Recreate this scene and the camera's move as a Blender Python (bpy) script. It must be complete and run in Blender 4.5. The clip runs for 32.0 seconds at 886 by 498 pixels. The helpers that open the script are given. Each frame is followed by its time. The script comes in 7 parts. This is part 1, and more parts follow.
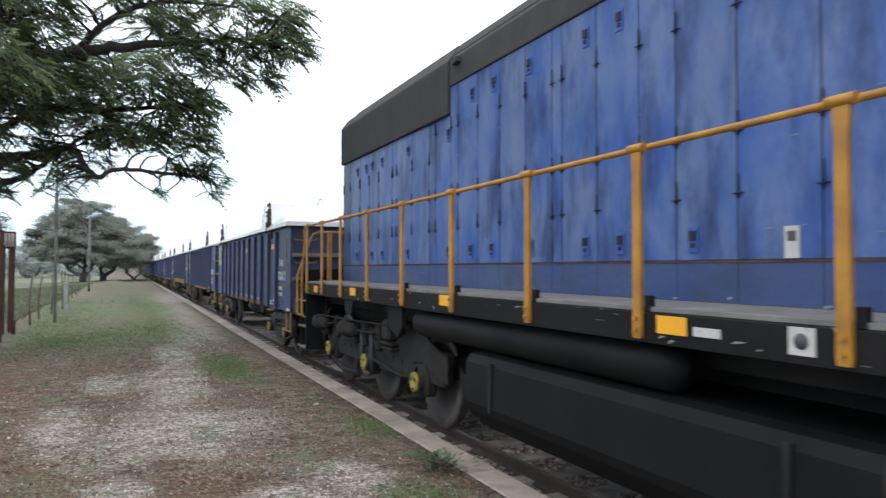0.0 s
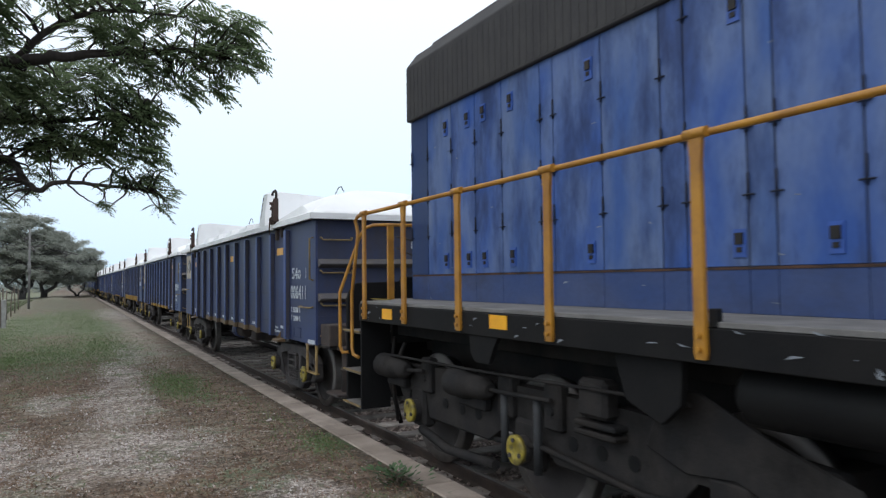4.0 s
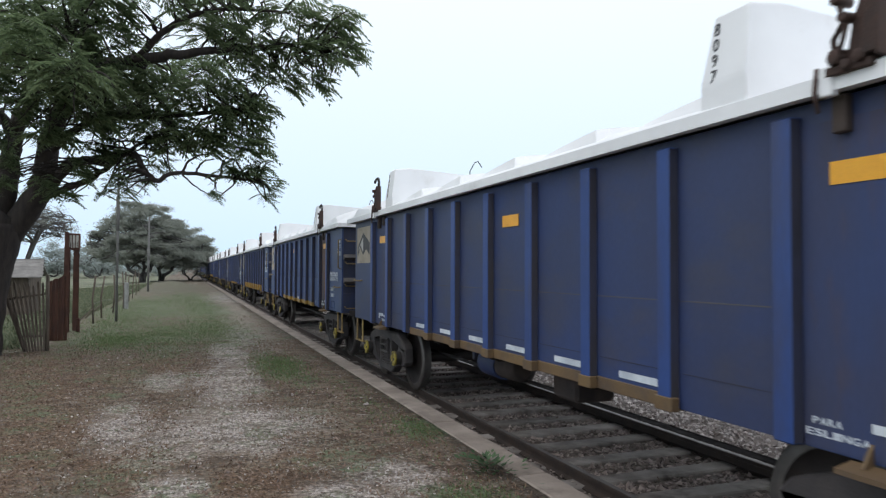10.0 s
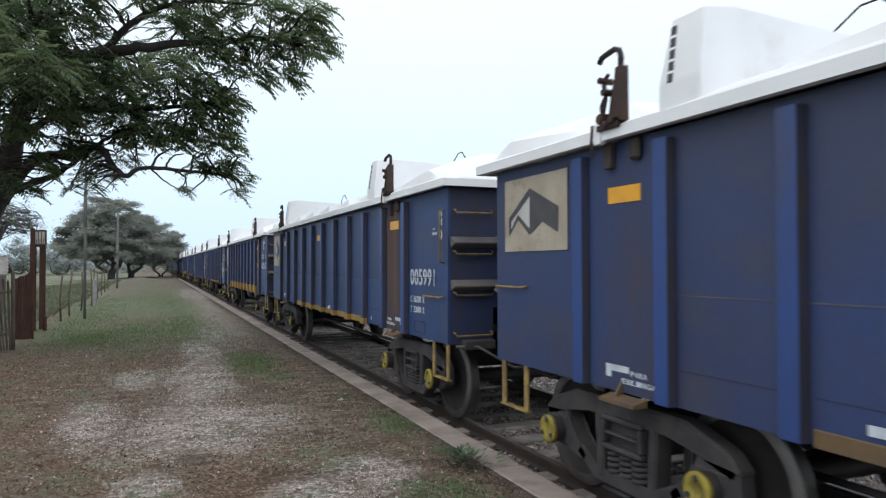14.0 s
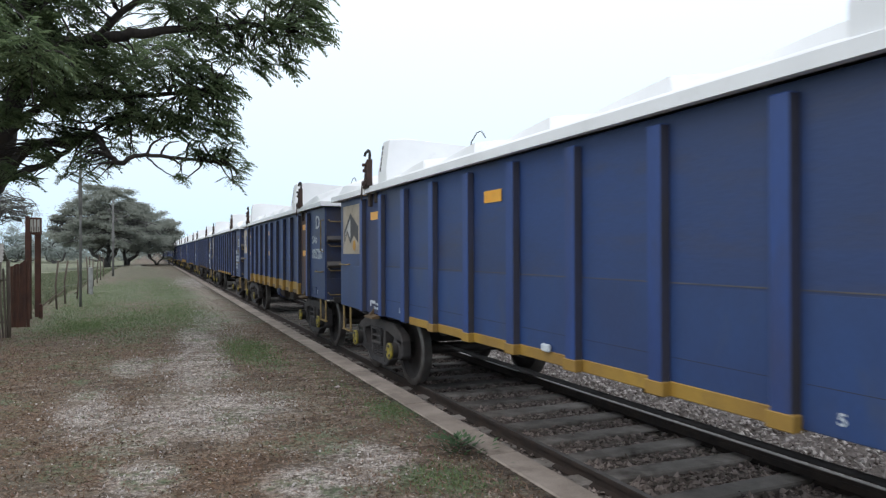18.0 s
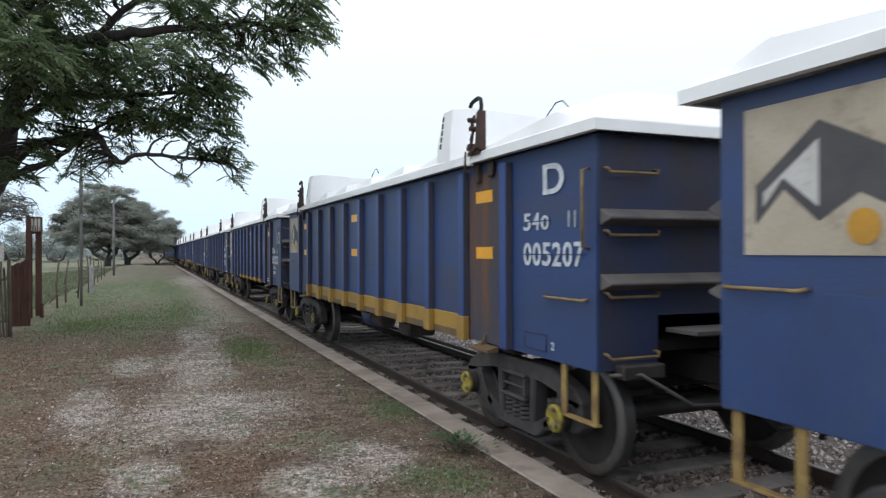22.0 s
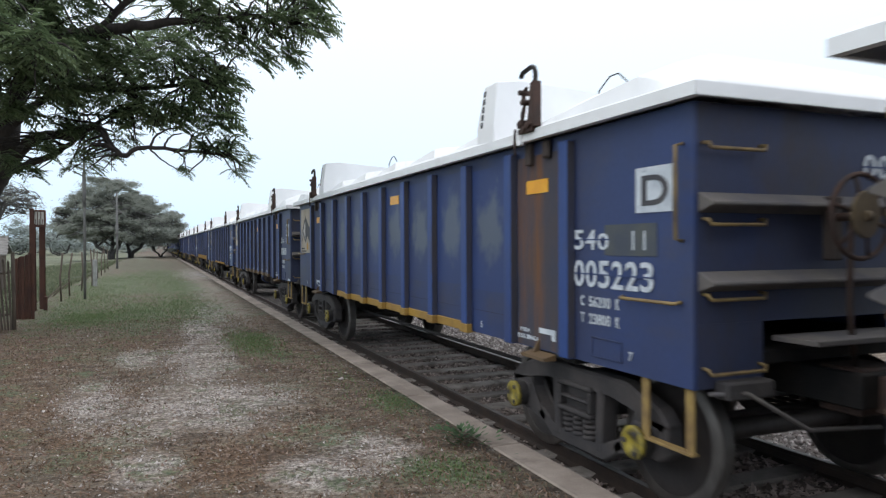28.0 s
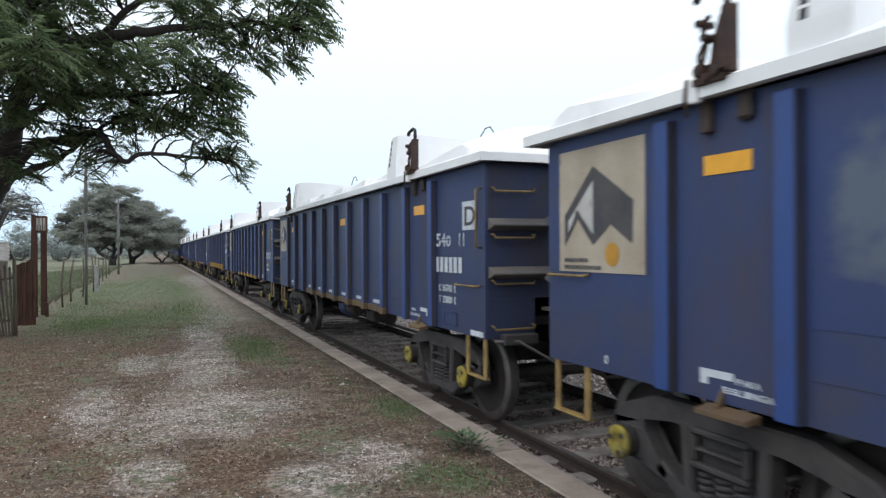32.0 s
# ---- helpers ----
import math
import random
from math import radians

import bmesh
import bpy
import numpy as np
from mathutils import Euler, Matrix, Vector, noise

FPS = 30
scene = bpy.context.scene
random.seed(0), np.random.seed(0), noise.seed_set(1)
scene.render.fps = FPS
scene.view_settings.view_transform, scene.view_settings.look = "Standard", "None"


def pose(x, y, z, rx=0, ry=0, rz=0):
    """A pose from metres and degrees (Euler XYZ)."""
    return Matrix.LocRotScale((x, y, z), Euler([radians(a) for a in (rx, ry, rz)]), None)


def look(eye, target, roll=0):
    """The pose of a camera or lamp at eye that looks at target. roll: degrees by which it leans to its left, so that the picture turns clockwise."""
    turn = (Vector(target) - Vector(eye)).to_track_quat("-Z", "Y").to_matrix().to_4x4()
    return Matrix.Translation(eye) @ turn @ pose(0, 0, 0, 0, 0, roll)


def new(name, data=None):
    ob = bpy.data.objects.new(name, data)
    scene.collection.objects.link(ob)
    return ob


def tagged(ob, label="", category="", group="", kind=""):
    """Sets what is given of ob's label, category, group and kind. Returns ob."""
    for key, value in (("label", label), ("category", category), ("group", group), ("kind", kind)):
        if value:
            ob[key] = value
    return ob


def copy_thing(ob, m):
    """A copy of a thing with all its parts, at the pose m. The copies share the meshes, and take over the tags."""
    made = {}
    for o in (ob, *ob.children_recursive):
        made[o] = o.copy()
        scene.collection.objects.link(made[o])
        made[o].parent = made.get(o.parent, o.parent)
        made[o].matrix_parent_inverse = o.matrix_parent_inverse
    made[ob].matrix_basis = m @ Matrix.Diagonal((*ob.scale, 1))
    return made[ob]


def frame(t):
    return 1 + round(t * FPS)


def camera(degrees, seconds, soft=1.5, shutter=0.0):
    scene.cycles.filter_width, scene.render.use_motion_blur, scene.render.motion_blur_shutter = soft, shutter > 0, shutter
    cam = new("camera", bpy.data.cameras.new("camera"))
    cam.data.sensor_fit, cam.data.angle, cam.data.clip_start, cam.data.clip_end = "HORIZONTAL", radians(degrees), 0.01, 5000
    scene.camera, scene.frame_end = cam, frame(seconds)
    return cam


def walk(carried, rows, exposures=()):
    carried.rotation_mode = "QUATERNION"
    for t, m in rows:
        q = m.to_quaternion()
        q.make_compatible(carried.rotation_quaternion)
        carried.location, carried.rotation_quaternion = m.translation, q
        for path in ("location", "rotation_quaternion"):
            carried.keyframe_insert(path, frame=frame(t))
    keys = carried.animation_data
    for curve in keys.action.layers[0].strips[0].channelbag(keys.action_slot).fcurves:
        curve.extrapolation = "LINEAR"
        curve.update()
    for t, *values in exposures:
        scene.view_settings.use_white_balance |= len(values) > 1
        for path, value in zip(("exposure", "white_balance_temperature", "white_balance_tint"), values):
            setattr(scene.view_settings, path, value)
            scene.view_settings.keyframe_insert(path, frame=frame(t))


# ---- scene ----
cam = camera(64.85, 32.0, soft=1.25, shutter=0.5)

# seconds, pitch, roll, yaw of a camera held in one place
PATH = [
    (0.0, 91.596, -0.103, -24.270),
    (0.5, 91.863, 0.565, -21.800),
    (1.0, 91.897, 0.655, -21.812),
    (1.5, 92.183, 0.336, -23.524),
    (2.0, 92.458, 0.817, -26.272),
    (2.5, 92.647, 0.403, -28.352),
    (4.5, 92.342, 0.973, -27.617),
    (5.0, 92.444, 0.785, -25.143),
    (5.5, 92.328, 0.863, -23.195),
    (6.0, 91.965, 0.790, -21.854),
    (6.5, 91.561, 0.657, -21.262),
    (7.0, 91.347, 0.586, -20.545),
    (7.5, 91.433, 0.763, -19.960),
    (8.0, 91.485, 0.606, -19.598),
    (8.5, 91.587, 0.810, -19.454),
    (9.0, 91.667, 0.853, -19.546),
    (9.5, 91.725, 0.268, -19.779),
    (10.0, 91.701, -0.229, -20.271),
    (10.5, 91.629, -0.619, -20.687),
    (11.0, 91.642, -0.148, -21.152),
    (11.5, 91.711, 0.285, -21.469),
    (12.0, 91.699, -0.193, -21.558),
    (12.5, 91.728, -0.000, -21.873),
    (13.0, 91.675, -0.015, -22.087),
    (13.5, 91.498, 0.064, -22.247),
    (15.5, 90.641, 0.054, -22.669),
    (16.0, 90.560, 0.022, -22.673),
    (16.5, 90.508, 0.030, -22.676),
    (17.0, 90.430, 0.010, -22.658),
    (17.5, 90.369, 0.194, -22.647),
    (18.0, 90.241, 0.171, -22.695),
    (18.5, 90.174, 0.127, -22.744),
    (19.0, 90.116, 0.061, -22.742),
    (19.5, 90.243, 0.026, -22.694),
    (20.0, 90.288, -0.019, -22.699),
    (20.5, 90.335, 0.114, -22.646),
    (21.0, 90.273, -0.037, -22.620),
    (21.5, 90.258, -0.025, -22.606),
    (22.0, 90.171, 0.166, -22.650),
    (22.5, 90.108, 0.149, -22.618),
    (23.0, 90.090, 0.037, -22.547),
    (23.5, 89.995, 0.285, -22.477),
    (24.0, 89.955, 0.329, -22.369),
    (24.5, 89.963, 0.255, -22.300),
    (26.5, 89.750, 0.353, -22.127),
    (27.0, 89.603, 0.228, -22.153),
    (27.5, 89.551, 0.214, -22.292),
    (28.0, 89.596, 0.205, -22.425),
    (28.5, 89.668, 0.384, -22.549),
    (29.0, 89.756, 0.372, -22.475),
    (29.5, 89.699, 0.231, -22.433),
    (30.0, 89.633, 0.548, -22.488),
    (30.5, 89.723, 0.441, -22.426),
    (31.0, 89.849, 0.443, -22.353),
    (31.5, 89.970, 0.233, -22.353),
    (32.0, 90.043, 0.278, -22.333),
]
EYE = (0.0, 0.0, 1.816)
walk(cam, [(t, pose(*EYE, a, b, c)) for t, a, b, c in PATH], [(0.0, 0.48), (1.0, 0.26), (2.0, 0.10), (4.5, -0.02), (7.0, -0.08), (13.0, -0.04), (16.0, 0.02), (28.0, 0.08), (32.0, 0.08)])

# ---- light: a bright overcast sky, no clear shadows ----
world = bpy.data.worlds.new("overcast_sky")
scene.world = world
world.use_nodes = True
wn, wl = world.node_tree.nodes, world.node_tree.links
sky = wn.new("ShaderNodeTexSky")
sky.sky_type = "NISHITA"
sky.sun_disc = False
sky.sun_elevation, sky.sun_rotation = radians(52), radians(150)
sky.dust_density = 4.0
grey = wn.new("ShaderNodeMixRGB")
grey.inputs["Fac"].default_value = 0.90
grey.inputs["Color2"].default_value = (11.3, 12.5, 13.2, 1)
wl.new(sky.outputs["Color"], grey.inputs["Color1"])
wco, wsep, wramp, wcol = wn.new("ShaderNodeTexCoord"), wn.new("ShaderNodeSeparateXYZ"), wn.new("ShaderNodeMapRange"), wn.new("ShaderNodeMixRGB")
wl.new(wco.outputs["Generated"], wsep.inputs["Vector"])
wl.new(wsep.outputs["Z"], wramp.inputs["Value"])
wramp.inputs["From Min"].default_value, wramp.inputs["From Max"].default_value = 0.0, 0.42
wcol.inputs["Color1"].default_value, wcol.inputs["Color2"].default_value = (8.3, 10.8, 13.0, 1), (12.0, 12.8, 13.8, 1)
wl.new(wramp.outputs["Result"], wcol.inputs["Fac"])
wl.new(wcol.outputs["Color"], grey.inputs["Color2"])
wl.new(grey.outputs["Color"], wn["Background"].inputs["Color"])
wn["Background"].inputs["Strength"].default_value = 0.096
sun = new("sun", bpy.data.lights.new("sun", "SUN"))
sun.data.energy, sun.data.angle, sun.data.color = 0.62, radians(40), (1.0, 0.97, 0.93)
sun.matrix_world = look((0, 0, 30), (24, 6, 0))
scene.view_settings.exposure = 0.0

# ---- sizes of the plan ----
NEAR_RAIL, GAUGE = 3.399, 1.746          # head centres
TRACK = NEAR_RAIL + GAUGE / 2            # the track's centre line
GROUND = 0.20                            # top of the platform over the rail heads
KERB_IN, KERB_OUT = 2.474, 2.745
PITCH, BODY = 13.62, 12.40               # wagon spacing over couplers, body length
SIDE = 1.256                             # half width over the side sheets


def train_y(t):
    """Where the first wagon's front corner is along the track."""
    a = t / 32.0
    return 14.279 + a * (-34.814 + a * (-32.126 + a * (13.258 + a * (-15.047 + a * 6.210))))


# ---- materials ----
def rgb(c):
    return (*c, 1.0)


def material(name, base, other=None, scale=3.0, rough=0.6, metal=0.0, bump=0.15, fine=60.0, amount=0.5, stretch=(1, 1, 1), dirt=None, dirt_scale=1.5, dirt_lo=0.55, dirt_hi=0.75, vary=0.0, dirt_stretch=None, own=True):
    """A surface with broad blotches, fine grain, a second dirt colour in patches, and relief."""
    m = bpy.data.materials.new(name)
    m.use_nodes = True
    n, l = m.node_tree.nodes, m.node_tree.links
    b = n["Principled BSDF"]
    co = n.new("ShaderNodeTexCoord")
    mp = n.new("ShaderNodeMapping")
    mp.inputs["Scale"].default_value = stretch
    oi = n.new("ShaderNodeObjectInfo")
    add = n.new("ShaderNodeVectorMath")
    l.new(co.outputs["Object"], mp.inputs["Vector"])
    l.new(mp.outputs["Vector"], add.inputs[0])
    sc = n.new("ShaderNodeVectorMath")
    sc.operation = "SCALE"
    sc.inputs[0].default_value = (7.3, 3.1, 5.7)
    if own:
        l.new(oi.outputs["Random"], sc.inputs["Scale"])
    else:
        sc.inputs["Scale"].default_value = 0.0
    l.new(sc.outputs["Vector"], add.inputs[1])
    big = n.new("ShaderNodeTexNoise")
    big.inputs["Scale"].default_value, big.inputs["Detail"].default_value = scale, 6
    small = n.new("ShaderNodeTexNoise")
    small.inputs["Scale"].default_value, small.inputs["Detail"].default_value = fine, 4
    l.new(add.outputs["Vector"], big.inputs["Vector"])
    l.new(add.outputs["Vector"], small.inputs["Vector"])
    ramp = n.new("ShaderNodeMapRange")
    ramp.inputs["From Min"].default_value, ramp.inputs["From Max"].default_value = 0.35, 0.65
    l.new(big.outputs["Fac"], ramp.inputs["Value"])
    mix = n.new("ShaderNodeMixRGB")
    mix.inputs["Color1"].default_value = rgb(base)
    mix.inputs["Color2"].default_value = rgb(other or [c * 0.7 for c in base])
    am = n.new("ShaderNodeMath")
    am.operation = "MULTIPLY"
    am.inputs[1].default_value = amount
    l.new(ramp.outputs["Result"], am.inputs[0])
    l.new(am.outputs["Value"], mix.inputs["Fac"])
    col = mix.outputs["Color"]
    if dirt:
        dn = n.new("ShaderNodeTexNoise")
        dn.inputs["Scale"].default_value, dn.inputs["Detail"].default_value, dn.inputs["Roughness"].default_value = dirt_scale, 8, 0.65
        if dirt_stretch:
            dm = n.new("ShaderNodeMapping")
            dm.inputs["Scale"].default_value = dirt_stretch
            l.new(co.outputs["Object"], dm.inputs["Vector"])
            l.new(dm.outputs["Vector"], dn.inputs["Vector"])
        else:
            l.new(add.outputs["Vector"], dn.inputs["Vector"])
        dr = n.new("ShaderNodeMapRange")
        dr.inputs["From Min"].default_value, dr.inputs["From Max"].default_value = dirt_lo, dirt_hi
        l.new(dn.outputs["Fac"], dr.inputs["Value"])
        dx = n.new("ShaderNodeMixRGB")
        dx.inputs["Color2"].default_value = rgb(dirt)
        l.new(dr.outputs["Result"], dx.inputs["Fac"])
        l.new(col, dx.inputs["Color1"])
        col = dx.outputs["Color"]
    gr = n.new("ShaderNodeMapRange")
    gr.inputs["To Min"].default_value, gr.inputs["To Max"].default_value = 0.86, 1.14
    l.new(small.outputs["Fac"], gr.inputs["Value"])
    ml = n.new("ShaderNodeMixRGB")
    ml.blend_type, ml.inputs["Fac"].default_value = "MULTIPLY", 1.0
    l.new(col, ml.inputs["Color1"])
    l.new(gr.outputs["Result"], ml.inputs["Color2"])
    col = ml.outputs["Color"]
    if vary:
        vr = n.new("ShaderNodeMapRange")
        vr.inputs["To Min"].default_value, vr.inputs["To Max"].default_value = 1 - vary, 1 + vary
        l.new(oi.outputs["Random"], vr.inputs["Value"])
        vm = n.new("ShaderNodeMixRGB")
        vm.blend_type, vm.inputs["Fac"].default_value = "MULTIPLY", 1.0
        l.new(col, vm.inputs["Color1"])
        l.new(vr.outputs["Result"], vm.inputs["Color2"])
        col = vm.outputs["Color"]
    l.new(col, b.inputs["Base Color"])
    b.inputs["Roughness"].default_value, b.inputs["Metallic"].default_value = rough, metal
    if bump:
        bp = n.new("ShaderNodeBump")
        bp.inputs["Strength"].default_value, bp.inputs["Distance"].default_value = bump, 0.01
        l.new(small.outputs["Fac"], bp.inputs["Height"])
        l.new(bp.outputs["Normal"], b.inputs["Normal"])
    return m


BLUE = (0.027, 0.050, 0.165)
M_BLUE = material("wagon_blue_paint", (0.028, 0.050, 0.150), (0.033, 0.043, 0.098), 1.1, 0.5, 0, 0.1, 40, 1.0, (1, 0.7, 0.7), (0.054, 0.054, 0.078), 1.5, 0.48, 0.78, 0, (1, 0.7, 1.3))
M_BLUE_B = material("wagon_blue_paint_faded", (0.026, 0.058, 0.178), (0.029, 0.050, 0.130), 1.0, 0.5, 0, 0.1, 40, 1.0, (1, 0.4, 1.4), (0.052, 0.054, 0.084), 1.7, 0.49, 0.80, 0, (1, 0.35, 1.8))
M_BLUE_NEW = material("wagon_blue_repaint", (0.027, 0.062, 0.182), (0.028, 0.050, 0.136), 1.6, 0.45, 0, 0.08, 40, 1.0, (1, 1, 0.6), (0.06, 0.075, 0.12), 2.2, 0.55, 0.85)
M_RIB = material("wagon_rib_paint", (0.026, 0.066, 0.235), (0.026, 0.048, 0.150), 1.4, 0.45, 0, 0.08, 40, 0.8, (1, 1, 0.3), (0.052, 0.048, 0.066), 2.0, 0.52, 0.85)
# rib flanks: shade and grime in one dark colour; low seams reuse it
M_RIBFLANK = material("shaded_grimy_rib_flank", (0.030, 0.034, 0.070), (0.040, 0.034, 0.038), 3.0, 0.7, 0, 0.15, 40, 1.0, (1, 1, 0.4), (0.022, 0.022, 0.034), 2.4, 0.5, 0.75)
M_BROWN = material("brown_grimy_panel", (0.030, 0.050, 0.138), (0.040, 0.045, 0.088), 2.2, 0.65, 0, 0.15, 40, 1.0, (1, 1, 0.4), (0.078, 0.050, 0.040), 2.6, 0.52, 0.80, 0, (1, 1.4, 0.35))
M_RUST_PANEL = material("rust_streaked_panel", (0.066, 0.052, 0.054), (0.044, 0.048, 0.076), 2.6, 0.75, 0, 0.2, 40, 1.0, (1, 1, 0.5), (0.165, 0.070, 0.026), 2.6, 0.48, 0.70, 0, (1, 2.0, 0.22))
M_WHITE = material("stencil_white", (0.66, 0.70, 0.74), (0.42, 0.46, 0.52), 6, 0.6, 0, 0.05, 80, 0.8, (1, 1, 1), (0.10, 0.13, 0.22), 9.0, 0.60, 0.8)
M_FADED = material("olive_faded_patch", (0.085, 0.092, 0.088), (0.055, 0.066, 0.092), 4, 0.7, 0, 0.1, 50, 0.9)
M_GAP = material("stencil_gap_blue", BLUE, None, 3, 0.5)
M_YELLOW = material("yellow_sill_paint", (0.38, 0.225, 0.040), (0.27, 0.155, 0.04), 2.0, 0.55, 0, 0.1, 60, 0.9, (1, 1, 1), (0.12, 0.075, 0.04), 2.6, 0.55, 0.85)
M_OCHRE = material("grimy_ochre_sill", (0.17, 0.105, 0.045), (0.11, 0.07, 0.04), 2.0, 0.65, 0, 0.12, 60, 0.9, (1, 1, 1), (0.06, 0.05, 0.05), 2.6, 0.5, 0.8)
M_REFLECT = material("orange_reflector", (0.86, 0.42, 0.022), (0.76, 0.34, 0.02), 8, 0.35, 0, 0.05, 120, 0.8)
M_COVER = material("white_fibreglass", (0.88, 0.88, 0.89), (0.82, 0.82, 0.83), 0.8, 0.4, 0, 0.0, 1.7, 0.6, (1, 1, 1), (0.62, 0.59, 0.57), 1.6, 0.60, 0.95)
M_HOOK = material("rusty_dark_iron", (0.046, 0.031, 0.027), (0.078, 0.042, 0.032), 9, 0.8, 0.2, 0.3, 70, 0.9)
M_HOOKBLACK = material("black_iron", (0.020, 0.020, 0.021), (0.04, 0.03, 0.026), 9, 0.65, 0.4, 0.3, 70, 0.8)
M_FRAME = material("dusty_cast_steel", (0.043, 0.039, 0.041), (0.070, 0.060, 0.057), 4, 0.85, 0.1, 0.35, 50, 0.9, (1, 1, 1), (0.028, 0.026, 0.026), 3.0, 0.5, 0.75)
M_DARK = material("sooty_underframe", (0.018, 0.018, 0.019), (0.036, 0.031, 0.028), 3, 0.85, 0.1, 0.3, 40, 0.9)
M_WHEEL = material("wheel_steel", (0.052, 0.043, 0.040), (0.034, 0.028, 0.027), 5, 0.65, 0.4, 0.2, 60, 0.9)
M_TREAD = material("polished_rim", (0.165, 0.150, 0.140), (0.090, 0.080, 0.075), 6, 0.5, 0.5, 0.1, 60, 0.8)
M_CAP = material("yellow_axle_cap", (0.36, 0.28, 0.030), (0.20, 0.155, 0.03), 12, 0.6, 0, 0.15, 80, 0.8, (1, 1, 1), (0.06, 0.05, 0.03), 9, 0.46, 0.66)
M_RUNG = material("worn_yellow_steel", (0.30, 0.205, 0.080), (0.15, 0.105, 0.06), 9, 0.6, 0.1, 0.15, 80, 0.9)
M_STEP = material("rusty_yellow_steel", (0.36, 0.245, 0.08), (0.17, 0.105, 0.05), 7, 0.7, 0.1, 0.2, 80, 0.9)
M_GREYBEAM = material("dusty_top_of_beam", (0.13, 0.115, 0.105), (0.08, 0.075, 0.085), 3, 0.85, 0, 0.2, 50, 0.9)
M_GRIME = material("grimy_brown_casting", (0.070, 0.051, 0.044), (0.038, 0.030, 0.029), 5, 0.85, 0, 0.3, 50, 0.9)
M_OLIVE = material("olive_rusty_hub", (0.135, 0.098, 0.055), (0.080, 0.055, 0.036), 7, 0.75, 0, 0.2, 50, 0.9)
M_PANEL = material("cream_logo_panel", (0.47, 0.405, 0.32), (0.36, 0.30, 0.23), 3, 0.7, 0, 0.1, 50, 0.9, (1, 1, 1), (0.14, 0.11, 0.09), 4.5, 0.58, 0.78)
M_LOGODARK = material("logo_dark_grey", (0.055, 0.055, 0.065), (0.09, 0.085, 0.085), 4, 0.7, 0, 0.1, 50, 0.8)
M_BADGEWHITE = material("worn_badge_white", (0.56, 0.55, 0.53), (0.42, 0.40, 0.37), 4, 0.7, 0, 0.1, 50, 0.8, (1, 1, 1), (0.16, 0.14, 0.13), 6.0, 0.60, 0.75)
M_LOGOSUN = material("logo_ochre_disc", (0.55, 0.28, 0.03), (0.40, 0.20, 0.03), 6, 0.6, 0, 0.1, 50, 0.8)
M_LBLUE = material("locomotive_blue", (0.040, 0.094, 0.315), (0.120, 0.172, 0.330), 2.6, 0.42, 0, 0.08, 30, 1.0, (1, 1, 0.5), (0.024, 0.044, 0.130), 2.4, 0.46, 0.66, 0, (1, 1.2, 0.4), False)
M_LBLUE2 = material("locomotive_blue_faded", (0.048, 0.102, 0.295), (0.125, 0.172, 0.305), 3.0, 0.45, 0, 0.08, 30, 1.0, (1, 1, 0.4), (0.028, 0.050, 0.140), 2.8, 0.47, 0.68, 0, (1, 1.2, 0.4), False)
M_LBLUED = material("locomotive_lower_blue", (0.038, 0.066, 0.178), (0.064, 0.086, 0.178), 2.2, 0.45, 0, 0.08, 30, 1.0, (1, 0.6, 1), (0.040, 0.048, 0.085), 2.6, 0.48, 0.75, 0, None, False)
M_LLATCH = material("latch_plate_blue", (0.030, 0.090, 0.380), (0.034, 0.080, 0.280), 6, 0.45, 0, 0.08, 30, 0.8)
M_SEAMRUST = material("rusty_seam", (0.030, 0.018, 0.016), (0.090, 0.042, 0.024), 5, 0.85, 0, 0.2, 40, 1.0)
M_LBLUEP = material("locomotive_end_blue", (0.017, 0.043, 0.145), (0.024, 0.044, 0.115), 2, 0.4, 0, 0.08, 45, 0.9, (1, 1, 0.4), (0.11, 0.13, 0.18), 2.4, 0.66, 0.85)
M_LDARK = material("dark_grey_radiator", (0.044, 0.042, 0.045), (0.060, 0.057, 0.057), 3, 0.75, 0, 0.15, 50, 0.8)
M_LBLACK = material("locomotive_black", (0.010, 0.010, 0.011), (0.016, 0.015, 0.015), 2, 0.65, 0, 0.15, 40, 0.9, (1, 1, 1), (0.16, 0.15, 0.145), 6.0, 0.74, 0.82)
M_TANK = material("black_tank_paint", (0.008, 0.008, 0.009), (0.012, 0.012, 0.012), 2, 0.55, 0, 0.1, 40, 0.9)
M_DECK = material("dusty_walkway", (0.20, 0.19, 0.185), (0.13, 0.125, 0.12), 4, 0.8, 0.1, 0.25, 60, 0.9)
M_LDAMP = material("grey_damper", (0.060, 0.062, 0.066), (0.036, 0.036, 0.038), 6, 0.6, 0.2, 0.15, 50, 0.8)
M_LFRAME = material("sooty_truck_casting", (0.024, 0.023, 0.024), (0.040, 0.036, 0.034), 4, 0.8, 0.1, 0.35, 50, 0.9, (1, 1, 1), (0.014, 0.013, 0.013), 3.0, 0.5, 0.75)
M_END = material("grimy_end_sheet", (0.028, 0.041, 0.105), (0.034, 0.037, 0.062), 1.4, 0.65, 0, 0.15, 40, 1.0, (1, 1, 0.5), (0.046, 0.034, 0.028), 1.8, 0.48, 0.76)
M_RAILING = material("amber_handrail_paint", (0.46, 0.215, 0.022), (0.30, 0.13, 0.02), 5, 0.45, 0, 0.1, 60, 0.9, (1, 1, 1), (0.16, 0.085, 0.04), 7.0, 0.62, 0.8)
M_SCUFF = material("bare_scuffed_metal", (0.25, 0.27, 0.30), (0.12, 0.14, 0.18), 14, 0.7)
M_SEAM = material("dark_seam", (0.012, 0.016, 0.035), None, 5, 0.8)
